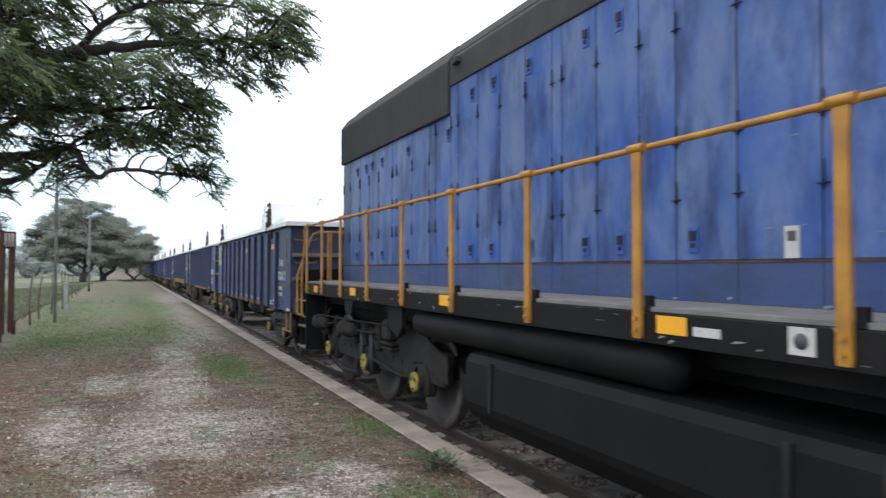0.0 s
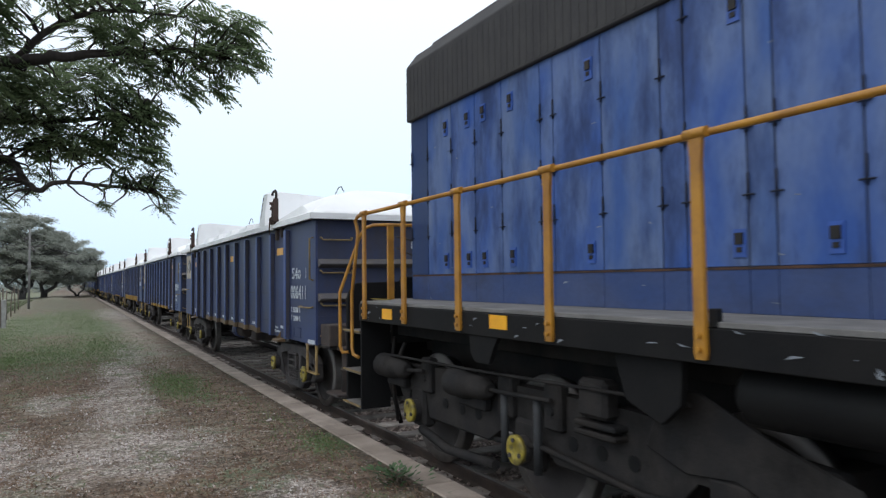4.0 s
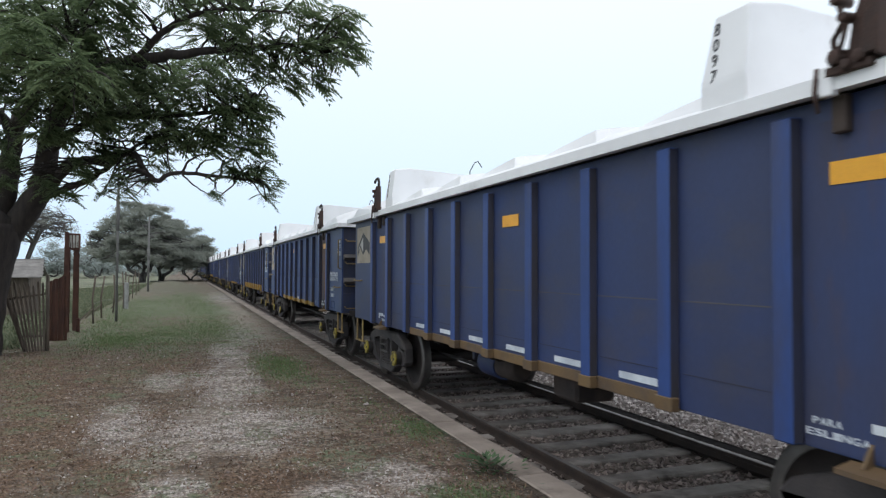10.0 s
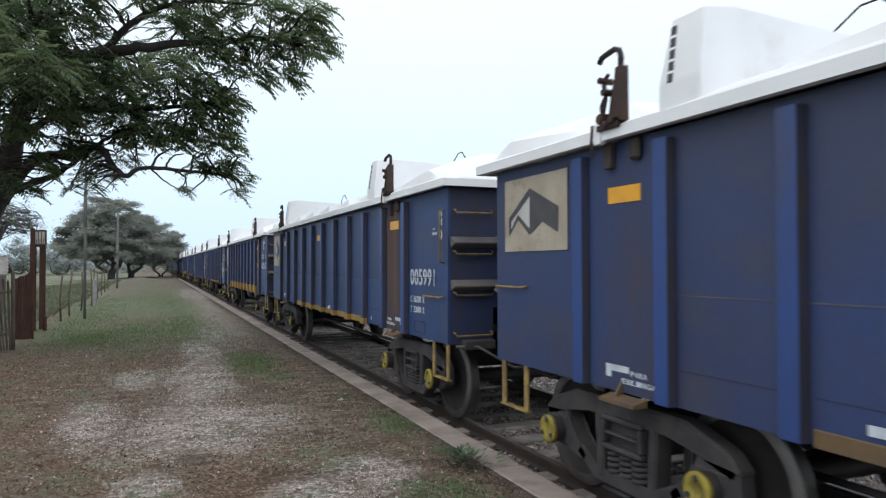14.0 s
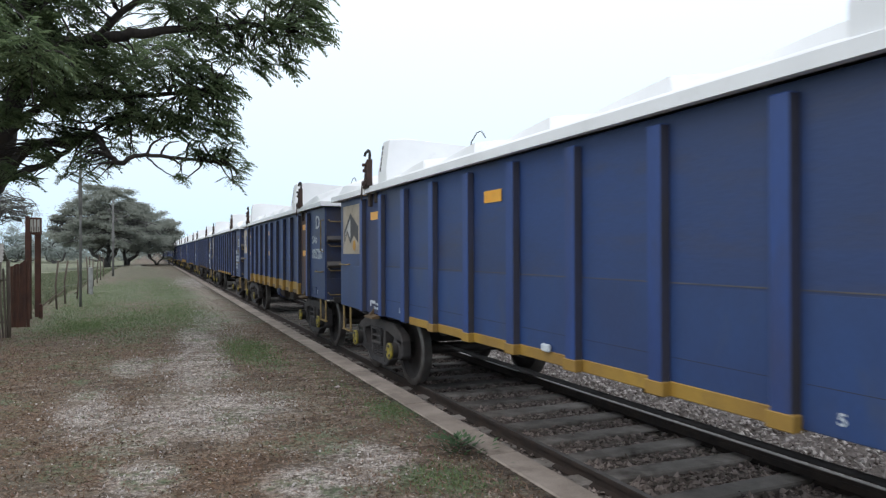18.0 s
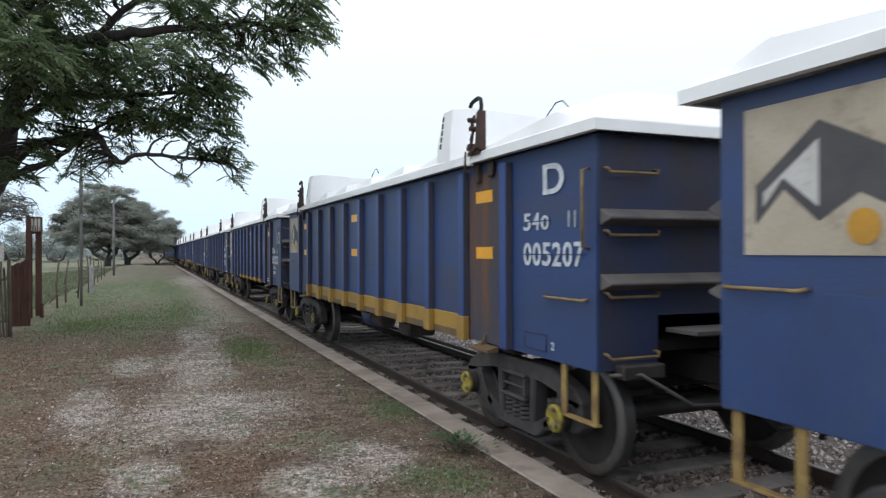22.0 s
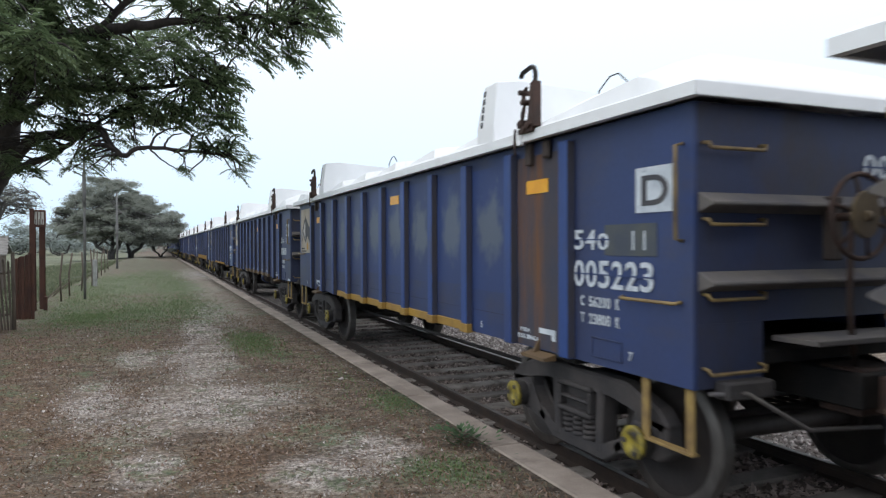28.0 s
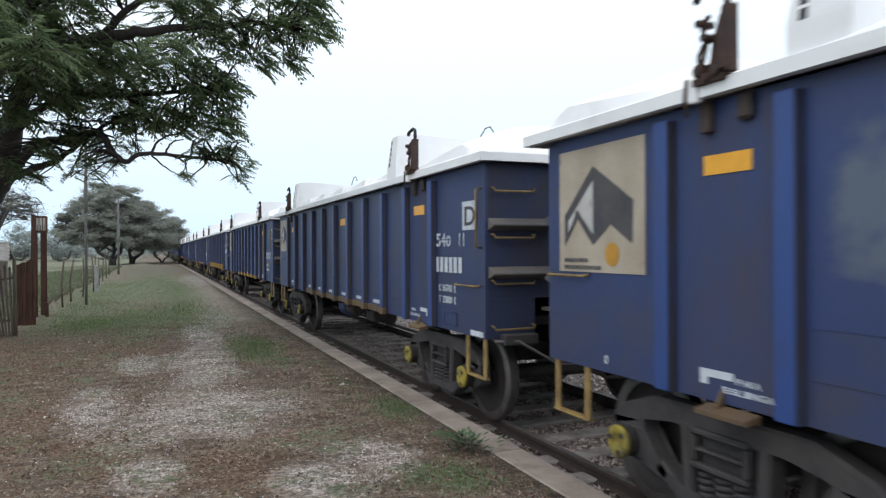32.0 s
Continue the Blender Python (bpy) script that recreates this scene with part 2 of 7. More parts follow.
M_RAIL = material("rail_rust", (0.060, 0.042, 0.034), (0.035, 0.028, 0.026), 5, 0.8, 0.2, 0.3, 50, 0.9)
M_RAILTOP = material("rail_head", (0.19, 0.17, 0.16), (0.11, 0.095, 0.088), 6, 0.55, 0.6, 0.1, 60, 0.8)
M_SLEEPER = material("weathered_sleeper", (0.300, 0.272, 0.250), (0.180, 0.158, 0.145), 3, 0.9, 0, 0.5, 40, 0.9, (1, 1, 1), (0.085, 0.070, 0.062), 2.5, 0.48, 0.70, 0.28)
M_KERB = material("worn_concrete_kerb", (0.330, 0.272, 0.230), (0.225, 0.182, 0.152), 2.6, 0.9, 0, 0.5, 70, 1.2, (1, 1, 1), (0.15, 0.118, 0.098), 2.2, 0.50, 0.72, 0.05)
M_BARK = material("dark_bark", (0.052, 0.041, 0.037), (0.028, 0.023, 0.022), 4, 0.9, 0, 0.8, 22, 1.0, (3, 3, 0.7))
# bark of far trees, paled to paint in the haze of distance
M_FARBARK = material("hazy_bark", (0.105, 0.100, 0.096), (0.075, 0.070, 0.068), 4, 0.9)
M_RUSTPOST = material("rusted_plate", (0.110, 0.048, 0.032), (0.065, 0.032, 0.026), 3, 0.85, 0.1, 0.3, 40, 0.9)
M_SIGN = material("sign_white", (0.60, 0.58, 0.54), (0.42, 0.38, 0.33), 6, 0.8)
M_WOOD = material("grey_weathered_wood", (0.150, 0.118, 0.092), (0.085, 0.066, 0.054), 4, 0.9, 0, 0.4, 40, 0.9, (3, 3, 0.5))
M_ROOF = material("grey_roof_sheet", (0.25, 0.235, 0.22), (0.15, 0.14, 0.13), 3, 0.85, 0, 0.3, 30, 0.9)
M_POLE = material("grey_pole", (0.21, 0.205, 0.20), (0.13, 0.125, 0.12), 3, 0.8, 0, 0.2, 40, 0.9, (1, 1, 0.4))
M_PALE = material("pale_painted_box", (0.36, 0.36, 0.35), (0.22, 0.22, 0.21), 3, 0.8, 0, 0.2, 40, 0.9)

# soot and oil leave these with little gloss
for m in (M_LBLUE, M_LBLUE2, M_LBLUED, M_LBLUEP, M_LDARK):
    m.node_tree.nodes["Principled BSDF"].inputs["Specular IOR Level"].default_value = 0.22
for m in (M_TANK, M_LBLACK, M_LFRAME, M_DARK, M_LDAMP):
    m.node_tree.nodes["Principled BSDF"].inputs["Specular IOR Level"].default_value = 0.12


def island_material(name, dark, light, rough=0.8, clear=0.0):
    """For leaves and stones: a shade of its own for each loose piece."""
    m = bpy.data.materials.new(name)
    m.use_nodes = True
    n, l = m.node_tree.nodes, m.node_tree.links
    g = n.new("ShaderNodeNewGeometry")
    mix = n.new("ShaderNodeMixRGB")
    mix.inputs["Color1"].default_value, mix.inputs["Color2"].default_value = rgb(dark), rgb(light)
    l.new(g.outputs["Random Per Island"], mix.inputs["Fac"])
    b = n["Principled BSDF"]
    l.new(mix.outputs["Color"], b.inputs["Base Color"])
    b.inputs["Roughness"].default_value = rough
    if clear:
        t = n.new("ShaderNodeBsdfTranslucent")
        l.new(mix.outputs["Color"], t.inputs["Color"])
        x = n.new("ShaderNodeMixShader")
        x.inputs["Fac"].default_value = clear
        l.new(b.outputs["BSDF"], x.inputs[1])
        l.new(t.outputs["BSDF"], x.inputs[2])
        l.new(x.outputs["Shader"], n["Material Output"].inputs["Surface"])
    return m


M_LEAF = island_material("feathery_leaf", (0.085, 0.125, 0.062), (0.195, 0.250, 0.130), 0.5, 0.60)
# far leaves: distance haze is put into these paler, greyer greens
M_FARLEAF = island_material("hazed_grey_green_leaf", (0.222, 0.240, 0.205), (0.330, 0.345, 0.300), 0.8, 0.40)
M_HAZELEAF = island_material("hazed_distant_leaf", (0.24, 0.275, 0.260), (0.31, 0.345, 0.325), 0.9)
M_GRASS = island_material("short_grass", (0.092, 0.140, 0.054), (0.185, 0.250, 0.105), 0.8, 0.25)
M_FIELD = island_material("field_weeds", (0.095, 0.120, 0.066), (0.200, 0.215, 0.135), 0.8, 0.25)
M_DRY = island_material("dry_litter", (0.134, 0.072, 0.050), (0.30, 0.225, 0.180), 0.9)
M_STRAW = island_material("dead_grass", (0.098, 0.054, 0.032), (0.230, 0.152, 0.098), 0.9, 0.2)
M_STONE = island_material("pale_gravel", (0.19, 0.152, 0.135), (0.60, 0.545, 0.515), 0.9)
M_BALLAST = island_material("ballast_stone", (0.190, 0.155, 0.140), (0.64, 0.58, 0.55), 0.9)
M_BALLAST2 = island_material("sooty_ballast", (0.095, 0.074, 0.066), (0.40, 0.33, 0.30), 0.9)


# ---- mesh helpers ----
def box(bm, x0, x1, y0, y1, z0, z1, mi=0):
    v = [bm.verts.new((x, y, z)) for z in (z0, z1) for y in (y0, y1) for x in (x0, x1)]
    for q in ((0, 2, 3, 1), (4, 5, 7, 6), (0, 1, 5, 4), (2, 6, 7, 3), (0, 4, 6, 2), (1, 3, 7, 5)):
        bm.faces.new([v[i] for i in q]).material_index = mi
    return v


def prism(bm, poly, axis, a, b, mi=0):
    """Extrudes a polygon of (p, q) pairs along x, y or z from a to b."""
    def at(p, q, s):
        return {"x": (s, p, q), "y": (p, s, q), "z": (p, q, s)}[axis]
    lo = [bm.verts.new(at(p, q, a)) for p, q in poly]
    hi = [bm.verts.new(at(p, q, b)) for p, q in poly]
    k = len(poly)
    bm.faces.new(lo[::-1]).material_index = mi
    bm.faces.new(hi).material_index = mi
    for i in range(k):
        bm.faces.new((lo[i], lo[(i + 1) % k], hi[(i + 1) % k], hi[i])).material_index = mi


def tube(bm, pts, radii, seg=8, mi=0, cap=True):
    """A round bar through points, with a radius at each."""
    pts = [Vector(p) for p in pts]
    if not hasattr(radii, "__len__"):
        radii = [radii] * len(pts)
    rings, side = [], None
    for i, p in enumerate(pts):
        d = (pts[min(i + 1, len(pts) - 1)] - pts[max(i - 1, 0)]).normalized()
        if side is None or abs(side.dot(d)) > 0.95:
            side = d.orthogonal().normalized()
        side = (side - d * side.dot(d)).normalized()
        up = d.cross(side)
        rings.append([bm.verts.new(p + radii[i] * (math.cos(a) * side + math.sin(a) * up)) for a in (2 * math.pi * k / seg for k in range(seg))])
    for r0, r1 in zip(rings, rings[1:]):
        for k in range(seg):
            f = bm.faces.new((r0[k], r0[(k + 1) % seg], r1[(k + 1) % seg], r1[k]))
            f.material_index, f.smooth = mi, True
    if cap:
        bm.faces.new(rings[0][::-1]).material_index = mi
        bm.faces.new(rings[-1]).material_index = mi


def lathe(bm, profile, seg=24, mi=0, centre=(0, 0, 0), smooth=True):
    """Turns a profile of (x, r) pairs about the x axis."""
    cx, cy, cz = centre
    rings = []
    for x, r in profile:
        if r < 1e-5:
            rings.append([bm.verts.new((cx + x, cy, cz))])
        else:
            rings.append([bm.verts.new((cx + x, cy + r * math.cos(2 * math.pi * k / seg), cz + r * math.sin(2 * math.pi * k / seg))) for k in range(seg)])
    for a, b in zip(rings, rings[1:]):
        for k in range(seg):
            q = [a[k % len(a)], a[(k + 1) % len(a)], b[(k + 1) % len(b)], b[k % len(b)]]
            u = []
            for w in q:
                if w not in u:
                    u.append(w)
            if len(u) > 2:
                f = bm.faces.new(u)
                f.material_index, f.smooth = mi, smooth


def mesh_of(name, bm, mats, bevel=0.0, seg=1):
    if bevel:
        bmesh.ops.bevel(bm, geom=[e for e in bm.edges], offset=bevel, segments=seg, affect="EDGES", clamp_overlap=True)
    bmesh.ops.recalc_face_normals(bm, faces=bm.faces)
    me = bpy.data.meshes.new(name)
    bm.to_mesh(me)
    bm.free()
    for m in mats if isinstance(mats, (list, tuple)) else [mats]:
        me.materials.append(m)
    return me


def part(name, bm, mats, parent=None, label="", bevel=0.0, at=None):
    """Links a bmesh (or a finished mesh) as one object under a thing or a part."""
    me = mesh_of(name, bm, mats, bevel) if isinstance(bm, bmesh.types.BMesh) else bm
    ob = new(name, me)
    ob.parent = parent
    if at is not None:
        ob.matrix_basis = at
    return tagged(ob, label)


def cube_mesh(name, dx, dy, dz, mats, bevel=0.0):
    bm = bmesh.new()
    box(bm, -dx / 2, dx / 2, -dy / 2, dy / 2, -dz / 2, dz / 2)
    return mesh_of(name, bm, mats, bevel)


def from_arrays(name, verts, faces, mats, smooth=False):
    me = bpy.data.meshes.new(name)
    me.from_pydata(verts, [], faces)
    for m in mats if isinstance(mats, (list, tuple)) else [mats]:
        me.materials.append(m)
    if smooth:
        me.polygons.foreach_set("use_smooth", [True] * len(me.polygons))
    me.update()
    return me


def text_mesh(name, words, size, mat, spread=1.0, bold=0.012):
    c = bpy.data.curves.new(name, "FONT")
    c.body, c.size, c.extrude, c.offset, c.space_character = words, size, 0.002, bold, spread
    ob = bpy.data.objects.new(name, c)
    scene.collection.objects.link(ob)
    dg = bpy.context.evaluated_depsgraph_get()
    me = bpy.data.meshes.new_from_object(ob.evaluated_get(dg))
    bpy.data.objects.remove(ob)
    me.materials.clear()
    me.materials.append(mat)
    return me


def on_side(y, z, x=-SIDE - 0.006, stretch=1.0):
    """A flat thing on a wagon's near side: its x runs forward, its y up."""
    return Matrix.Translation((x, y, z)) @ Matrix(((0, 0, -1, 0), (-stretch, 0, 0, 0), (0, 1, 0, 0), (0, 0, 0, 1)))

# ---- ground: one sheet from the platform to the horizon ----
def ground_height(x, y):
    far = math.hypot(x, y)
    n1 = noise.noise((x * 0.11, y * 0.11, 0.0))
    n2 = noise.noise((x * 0.9, y * 0.9, 3.0))
    if x < KERB_IN + 0.01:
        lift = 1.0 if x < 1.6 else max(0.0, (KERB_IN - x) / 0.9)
        z = GROUND - 0.012 + lift * (0.035 * n1 + 0.012 * n2)
        if x < -3.2:
            z -= min(0.35, (-3.2 - x) * 0.06)
        z += 0.55 * math.exp(-((y - 66) / 7) ** 2 - ((x + 1.2) / 1.6) ** 2)
        return z
    if x < 6.6:
        return -0.185 + 0.012 * n2
    return -0.185 - min(0.5, (x - 6.6) * 0.25) + 0.1 * n1 * min(1, (x - 6.6) / 6)


# patches on the platform: centre x, y and half widths
GRAVEL = [(-0.59, 8.0, 0.34, 1.0), (0.43, 7.5, 0.80, 1.1), (0.57, 10.6, 0.42, 2.0), (-0.08, 5.5, 0.22, 0.45), (1.04, 4.9, 0.32, 0.42), (1.64, 5.25, 0.34, 0.45), (0.76, 14.0, 0.32, 2.0), (1.20, 18.0, 0.30, 3.0), (-0.23, 10.8, 0.26, 0.8), (2.1, 40, 0.9, 5.0)]
# litter; the last three paint the tree's shade into the earth colour
LITTER_AND_SHADE = [(-1.46, 10.8, 0.50, 1.5), (-0.31, 12.6, 0.85, 1.1), (-0.39, 8.6, 0.28, 0.36), (-0.36, 6.6, 0.62, 0.38), (0.51, 5.4, 0.40, 0.62), (-1.07, 7.8, 0.30, 1.1), (-0.28, 5.76, 0.17, 0.45), (0.95, 6.2, 0.25, 0.3), (-0.6, 3.6, 0.6, 0.5), (-2.2, 13.0, 0.8, 1.6), (-1.5, 7.0, 0.55, 2.2), (-1.9, 10.5, 0.6, 2.0), (-1.0, 4.6, 0.6, 0.9)]
TURF = [(1.50, 11.8, 0.38, 1.5), (2.28, 6.85, 0.22, 0.5), (1.95, 4.6, 0.32, 0.38), (-0.38, 18.4, 0.80, 3.8), (0.75, 19.6, 0.70, 4.4), (-1.2, 33.0, 1.7, 13.0), (-1.39, 17.3, 0.65, 2.0), (0.6, 30, 1.0, 8.0), (-1.9, 22, 0.9, 6.0), (-2.1, 31, 1.0, 10.0), (0.2, 42, 1.6, 8.0)]


def ground_material():
    m = bpy.data.materials.new("dry_platform_earth")
    m.use_nodes = True
    n, l = m.node_tree.nodes, m.node_tree.links
    b = n["Principled BSDF"]
    b.inputs["Roughness"].default_value = 0.95
    co = n.new("ShaderNodeTexCoord")
    sep = n.new("ShaderNodeSeparateXYZ")
    l.new(co.outputs["Object"], sep.inputs["Vector"])

    def noisy(scale, detail=6, rough=0.6, stretch=(1, 1, 1)):
        t = n.new("ShaderNodeTexNoise")
        mp = n.new("ShaderNodeMapping")
        mp.inputs["Scale"].default_value = stretch
        l.new(co.outputs["Object"], mp.inputs["Vector"])
        l.new(mp.outputs["Vector"], t.inputs["Vector"])
        t.inputs["Scale"].default_value, t.inputs["Detail"].default_value, t.inputs["Roughness"].default_value = scale, detail, rough
        return t.outputs["Fac"]

    def ramp(v, lo, hi):
        r = n.new("ShaderNodeMapRange")
        r.inputs["From Min"].default_value, r.inputs["From Max"].default_value = lo, hi
        l.new(v, r.inputs["Value"])
        return r.outputs["Result"]

    def math_node(op, a, c):
        k = n.new("ShaderNodeMath")
        k.operation = op
        for i, s in enumerate((a, c)):
            if isinstance(s, (int, float)):
                k.inputs[i].default_value = s
            else:
                l.new(s, k.inputs[i])
        return k.outputs["Value"]

    def blend(fac, c1, c2):
        x = n.new("ShaderNodeMixRGB")
        l.new(fac, x.inputs["Fac"])
        for s, i in ((c1, "Color1"), (c2, "Color2")):
            if isinstance(s, tuple):
                x.inputs[i].default_value = rgb(s)
            else:
                l.new(s, x.inputs[i])
        return x.outputs["Color"]

    def patch(cx, cy, rx, ry, rot=0.0):
        """A patch with a ragged edge: 1 inside, 0 outside."""
        mp = n.new("ShaderNodeMapping")
        mp.vector_type = "TEXTURE"
        mp.inputs["Location"].default_value = (cx, cy, 0)
        mp.inputs["Rotation"].default_value = (0, 0, rot)
        mp.inputs["Scale"].default_value = (rx, ry, 1000)
        l.new(co.outputs["Object"], mp.inputs["Vector"])
        ln = n.new("ShaderNodeVectorMath")
        ln.operation = "LENGTH"
        l.new(mp.outputs["Vector"], ln.inputs[0])
        d = math_node("ADD", ln.outputs["Value"], math_node("MULTIPLY", math_node("SUBTRACT", ragged, 0.5), 3.4))
        d = math_node("ADD", d, math_node("MULTIPLY", math_node("SUBTRACT", crumbs, 0.5), 2.6))
        return ramp(d, 1.22, 0.68)

    ragged, crumbs = noisy(1.3, 8, 0.62), noisy(7, 7, 0.7)
    broad, mid, fine, grit = noisy(0.35), noisy(2.2, 8, 0.7), noisy(22, 6, 0.75), noisy(95, 3, 0.7)

    def together(rows):
        out = None
        for cx, cy, rx, ry in rows:
            p = patch(cx, cy, rx * 1.12, ry * 1.12)
            out = p if out is None else math_node("MAXIMUM", out, p)
        return out

    # matted dead grass, from grey-brown to dark brown, with olive and reddish mottling
    streak = noisy(3.6, 7, 0.72, (0.55, 1.5, 1))
    col = blend(ramp(streak, 0.42, 0.58), (0.078, 0.052, 0.034), (0.205, 0.158, 0.116))
    col = blend(math_node("MULTIPLY", ramp(broad, 0.45, 0.65), 0.6), col, (0.145, 0.108, 0.078))
    col = blend(math_node("MULTIPLY", ramp(noisy(3.1, 7, 0.7, (1.0, 0.7, 1)), 0.53, 0.66), 0.6), col, (0.140, 0.088, 0.056))
    col = blend(math_node("MULTIPLY", ramp(noisy(1.7, 7, 0.72), 0.54, 0.68), 0.5), col, (0.105, 0.108, 0.068))
    # trodden way, reddish litter and painted tree shade, pale gravel, short grass
    way = math_node("MAXIMUM", patch(1.70, 26, 0.50, 12, -0.012), patch(2.0, 44, 0.8, 8))
    col = blend(math_node("MULTIPLY", way, 0.70), col, (0.280, 0.240, 0.198))
    col = blend(math_node("MULTIPLY", together(LITTER_AND_SHADE), 0.75), col, blend(ramp(fine, 0.35, 0.62), (0.082, 0.046, 0.027), (0.185, 0.112, 0.066)))
    speck = ramp(math_node("ADD", fine, math_node("MULTIPLY", math_node("SUBTRACT", grit, 0.5), 0.5)), 0.38, 0.62)
    gcol = blend(speck, (0.205, 0.160, 0.132), (0.560, 0.500, 0.452))
    gravel = together(GRAVEL)
    chips = ramp(math_node("ADD", math_node("MULTIPLY", crumbs, 0.6), math_node("MULTIPLY", noisy(3.0, 4, 0.6, (0.6, 1.4, 1)), 0.4)), 0.41, 0.55)
    col = blend(math_node("MULTIPLY", gravel, math_node("ADD", 0.12, math_node("MULTIPLY", chips, 0.80))), col, gcol)
    stray = ramp(math_node("MULTIPLY", noisy(5.0, 6, 0.7), noisy(38, 3, 0.6)), 0.31, 0.36)
    col = blend(math_node("MULTIPLY", stray, 0.75), col, (0.420, 0.370, 0.330))
    green = math_node("MAXIMUM", together(TURF), patch(-30, 60, 26.5, 90))
    col = blend(math_node("MULTIPLY", math_node("MULTIPLY", green, ramp(mid, 0.24, 0.56)), 0.80), col, (0.112, 0.152, 0.078))
    field = ramp(math_node("ADD", math_node("MULTIPLY", ragged, 3.0), sep.outputs["X"]), -1.2, -2.6)
    col = blend(math_node("MULTIPLY", field, 0.85), col, blend(ramp(noisy(0.09, 5, 0.6, (1, 2.4, 1)), 0.44, 0.56), (0.215, 0.208, 0.145), (0.118, 0.152, 0.080)))
    mound = patch(-0.9, 60, 2.7, 16)
    col = blend(math_node("MULTIPLY", mound, 0.85), col, blend(ramp(mid, 0.4, 0.6), (0.096, 0.082, 0.054), (0.118, 0.122, 0.074)))
    sp = n.new("ShaderNodeMapRange")
    sp.inputs["To Min"].default_value, sp.inputs["To Max"].default_value = 0.55, 1.42
    l.new(speck, sp.inputs["Value"])
    ml = n.new("ShaderNodeMixRGB")
    ml.blend_type, ml.inputs["Fac"].default_value = "MULTIPLY", 1.0
    l.new(col, ml.inputs["Color1"])
    l.new(sp.outputs["Result"], ml.inputs["Color2"])
    l.new(ml.outputs["Color"], b.inputs["Base Color"])
    bp = n.new("ShaderNodeBump")
    bp.inputs["Strength"].default_value, bp.inputs["Distance"].default_value = 0.8, 0.025
    l.new(math_node("ADD", fine, math_node("MULTIPLY", grit, 0.5)), bp.inputs["Height"])
    l.new(bp.outputs["Normal"], b.inputs["Normal"])
    return m


def spaced(lo, hi, near_step, grow, around):
    """Grid lines, close together near a place and wider away from it."""
    out, s, p = [around], near_step, around
    while p < hi:
        p += s
        s *= grow
        out.append(min(p, hi))
    s, p = near_step, around
    while p > lo:
        p -= s
        s *= grow
        out.append(max(p, lo))
    return sorted(set(out))


gx = [x for x in spaced(-2500, 2500, 0.22, 1.09, 0.5) if not (KERB_IN - 0.1 < x < KERB_OUT + 0.1)] + [KERB_IN, KERB_IN + 0.03, KERB_OUT + 0.02]
gx = sorted(gx)
gy = spaced(-2500, 2500, 0.25, 1.07, 6.0)
verts = [(x, y, ground_height(x, y)) for y in gy for x in gx]
k = len(gx)
faces = [(j * k + i, j * k + i + 1, (j + 1) * k + i + 1, (j + 1) * k + i) for j in range(len(gy) - 1) for i in range(k - 1)]
ground = new("ground", from_arrays("ground", verts, faces, ground_material(), True))
tagged(ground, "dry brown platform earth with pale gravel and green grass patches", "ground", kind="structure")

# the bed of stones under the track, a low flat-topped bank
bm = bmesh.new()
for a, b in zip(range(-40, 260, 4), range(-36, 264, 4)):
    prism(bm, [(KERB_OUT + 0.005, -0.30), (TRACK + 3.4, -0.42), (TRACK + 2.2, -0.135), (KERB_OUT + 0.35, -0.155), (KERB_OUT + 0.005, -0.16)], "y", a, b)
bed = part("track_bed", bm, material("ballast_bed", (0.200, 0.165, 0.148), (0.110, 0.090, 0.082), 18, 0.95, 0, 1.0, 55, 1.0))
tagged(bed, "dark stony ballast bed under the railway track", "track bed", kind="structure")

# rails: head, web and foot
for x, side in ((NEAR_RAIL, "near"), (NEAR_RAIL + GAUGE, "far")):
    prof = [(-0.06, -0.13), (0.06, -0.13), (0.06, -0.120), (0.012, -0.104), (0.010, -0.045), (0.034, -0.035), (0.034, -0.004), (0.026, -0.001), (-0.026, -0.001), (-0.034, -0.004), (-0.034, -0.035), (-0.010, -0.045), (-0.012, -0.104), (-0.06, -0.120)]
    bm = bmesh.new()
    prism(bm, [(x + p, q) for p, q in prof], "y", -40, 262)
    rail = part("rail", bm, M_RAIL)
    tagged(rail, "rusty steel running rail with a worn head", "rail", "rails of the track", "structure")
    bm = bmesh.new()
    prism(bm, [(x - 0.027, -0.0008), (x + 0.027, -0.0008), (x + 0.022, 0.0015), (x - 0.022, 0.0015)], "y", -40, 262)
    part("running_surface", bm, M_RAILTOP, rail, "wheel-polished top of the rail")

# kerb stones along the platform's edge
random.seed(4)
bm = bmesh.new()
box(bm, -0.135, 0.135, -0.994, 0.994, -0.55, 0.0)
me_kerb = mesh_of("kerb_stone", bm, M_KERB, 0.012)
kerb = new("kerb", None)
tagged(kerb, "worn grey concrete kerb along the platform edge", "kerb", kind="structure")
for i in range(-4, 46):
    s = part("kerb_stone", me_kerb, None, kerb, "", 0, pose(KERB_IN + 0.135 + random.uniform(-0.003, 0.003), i * 2.0, GROUND + random.uniform(-0.003, 0.003), 0, random.uniform(-0.5, 0.5), random.uniform(-0.1, 0.1)))

# sleepers
track = new("sleepers", None)
tagged(track, "weathered wooden sleepers under the rails", "sleepers", kind="structure")
me_sleeper = cube_mesh("sleeper", 2.36, 0.24, 0.16, M_SLEEPER, 0.015)
for i in range(-14, 150):
    part("sleeper", me_sleeper, None, track, "", 0, pose(TRACK + 0.06 + random.uniform(-0.04, 0.04), i * 0.62 + random.uniform(-0.03, 0.03), -0.186 + random.uniform(-0.012, 0.006), 0, 0, random.uniform(-1.2, 1.2)))


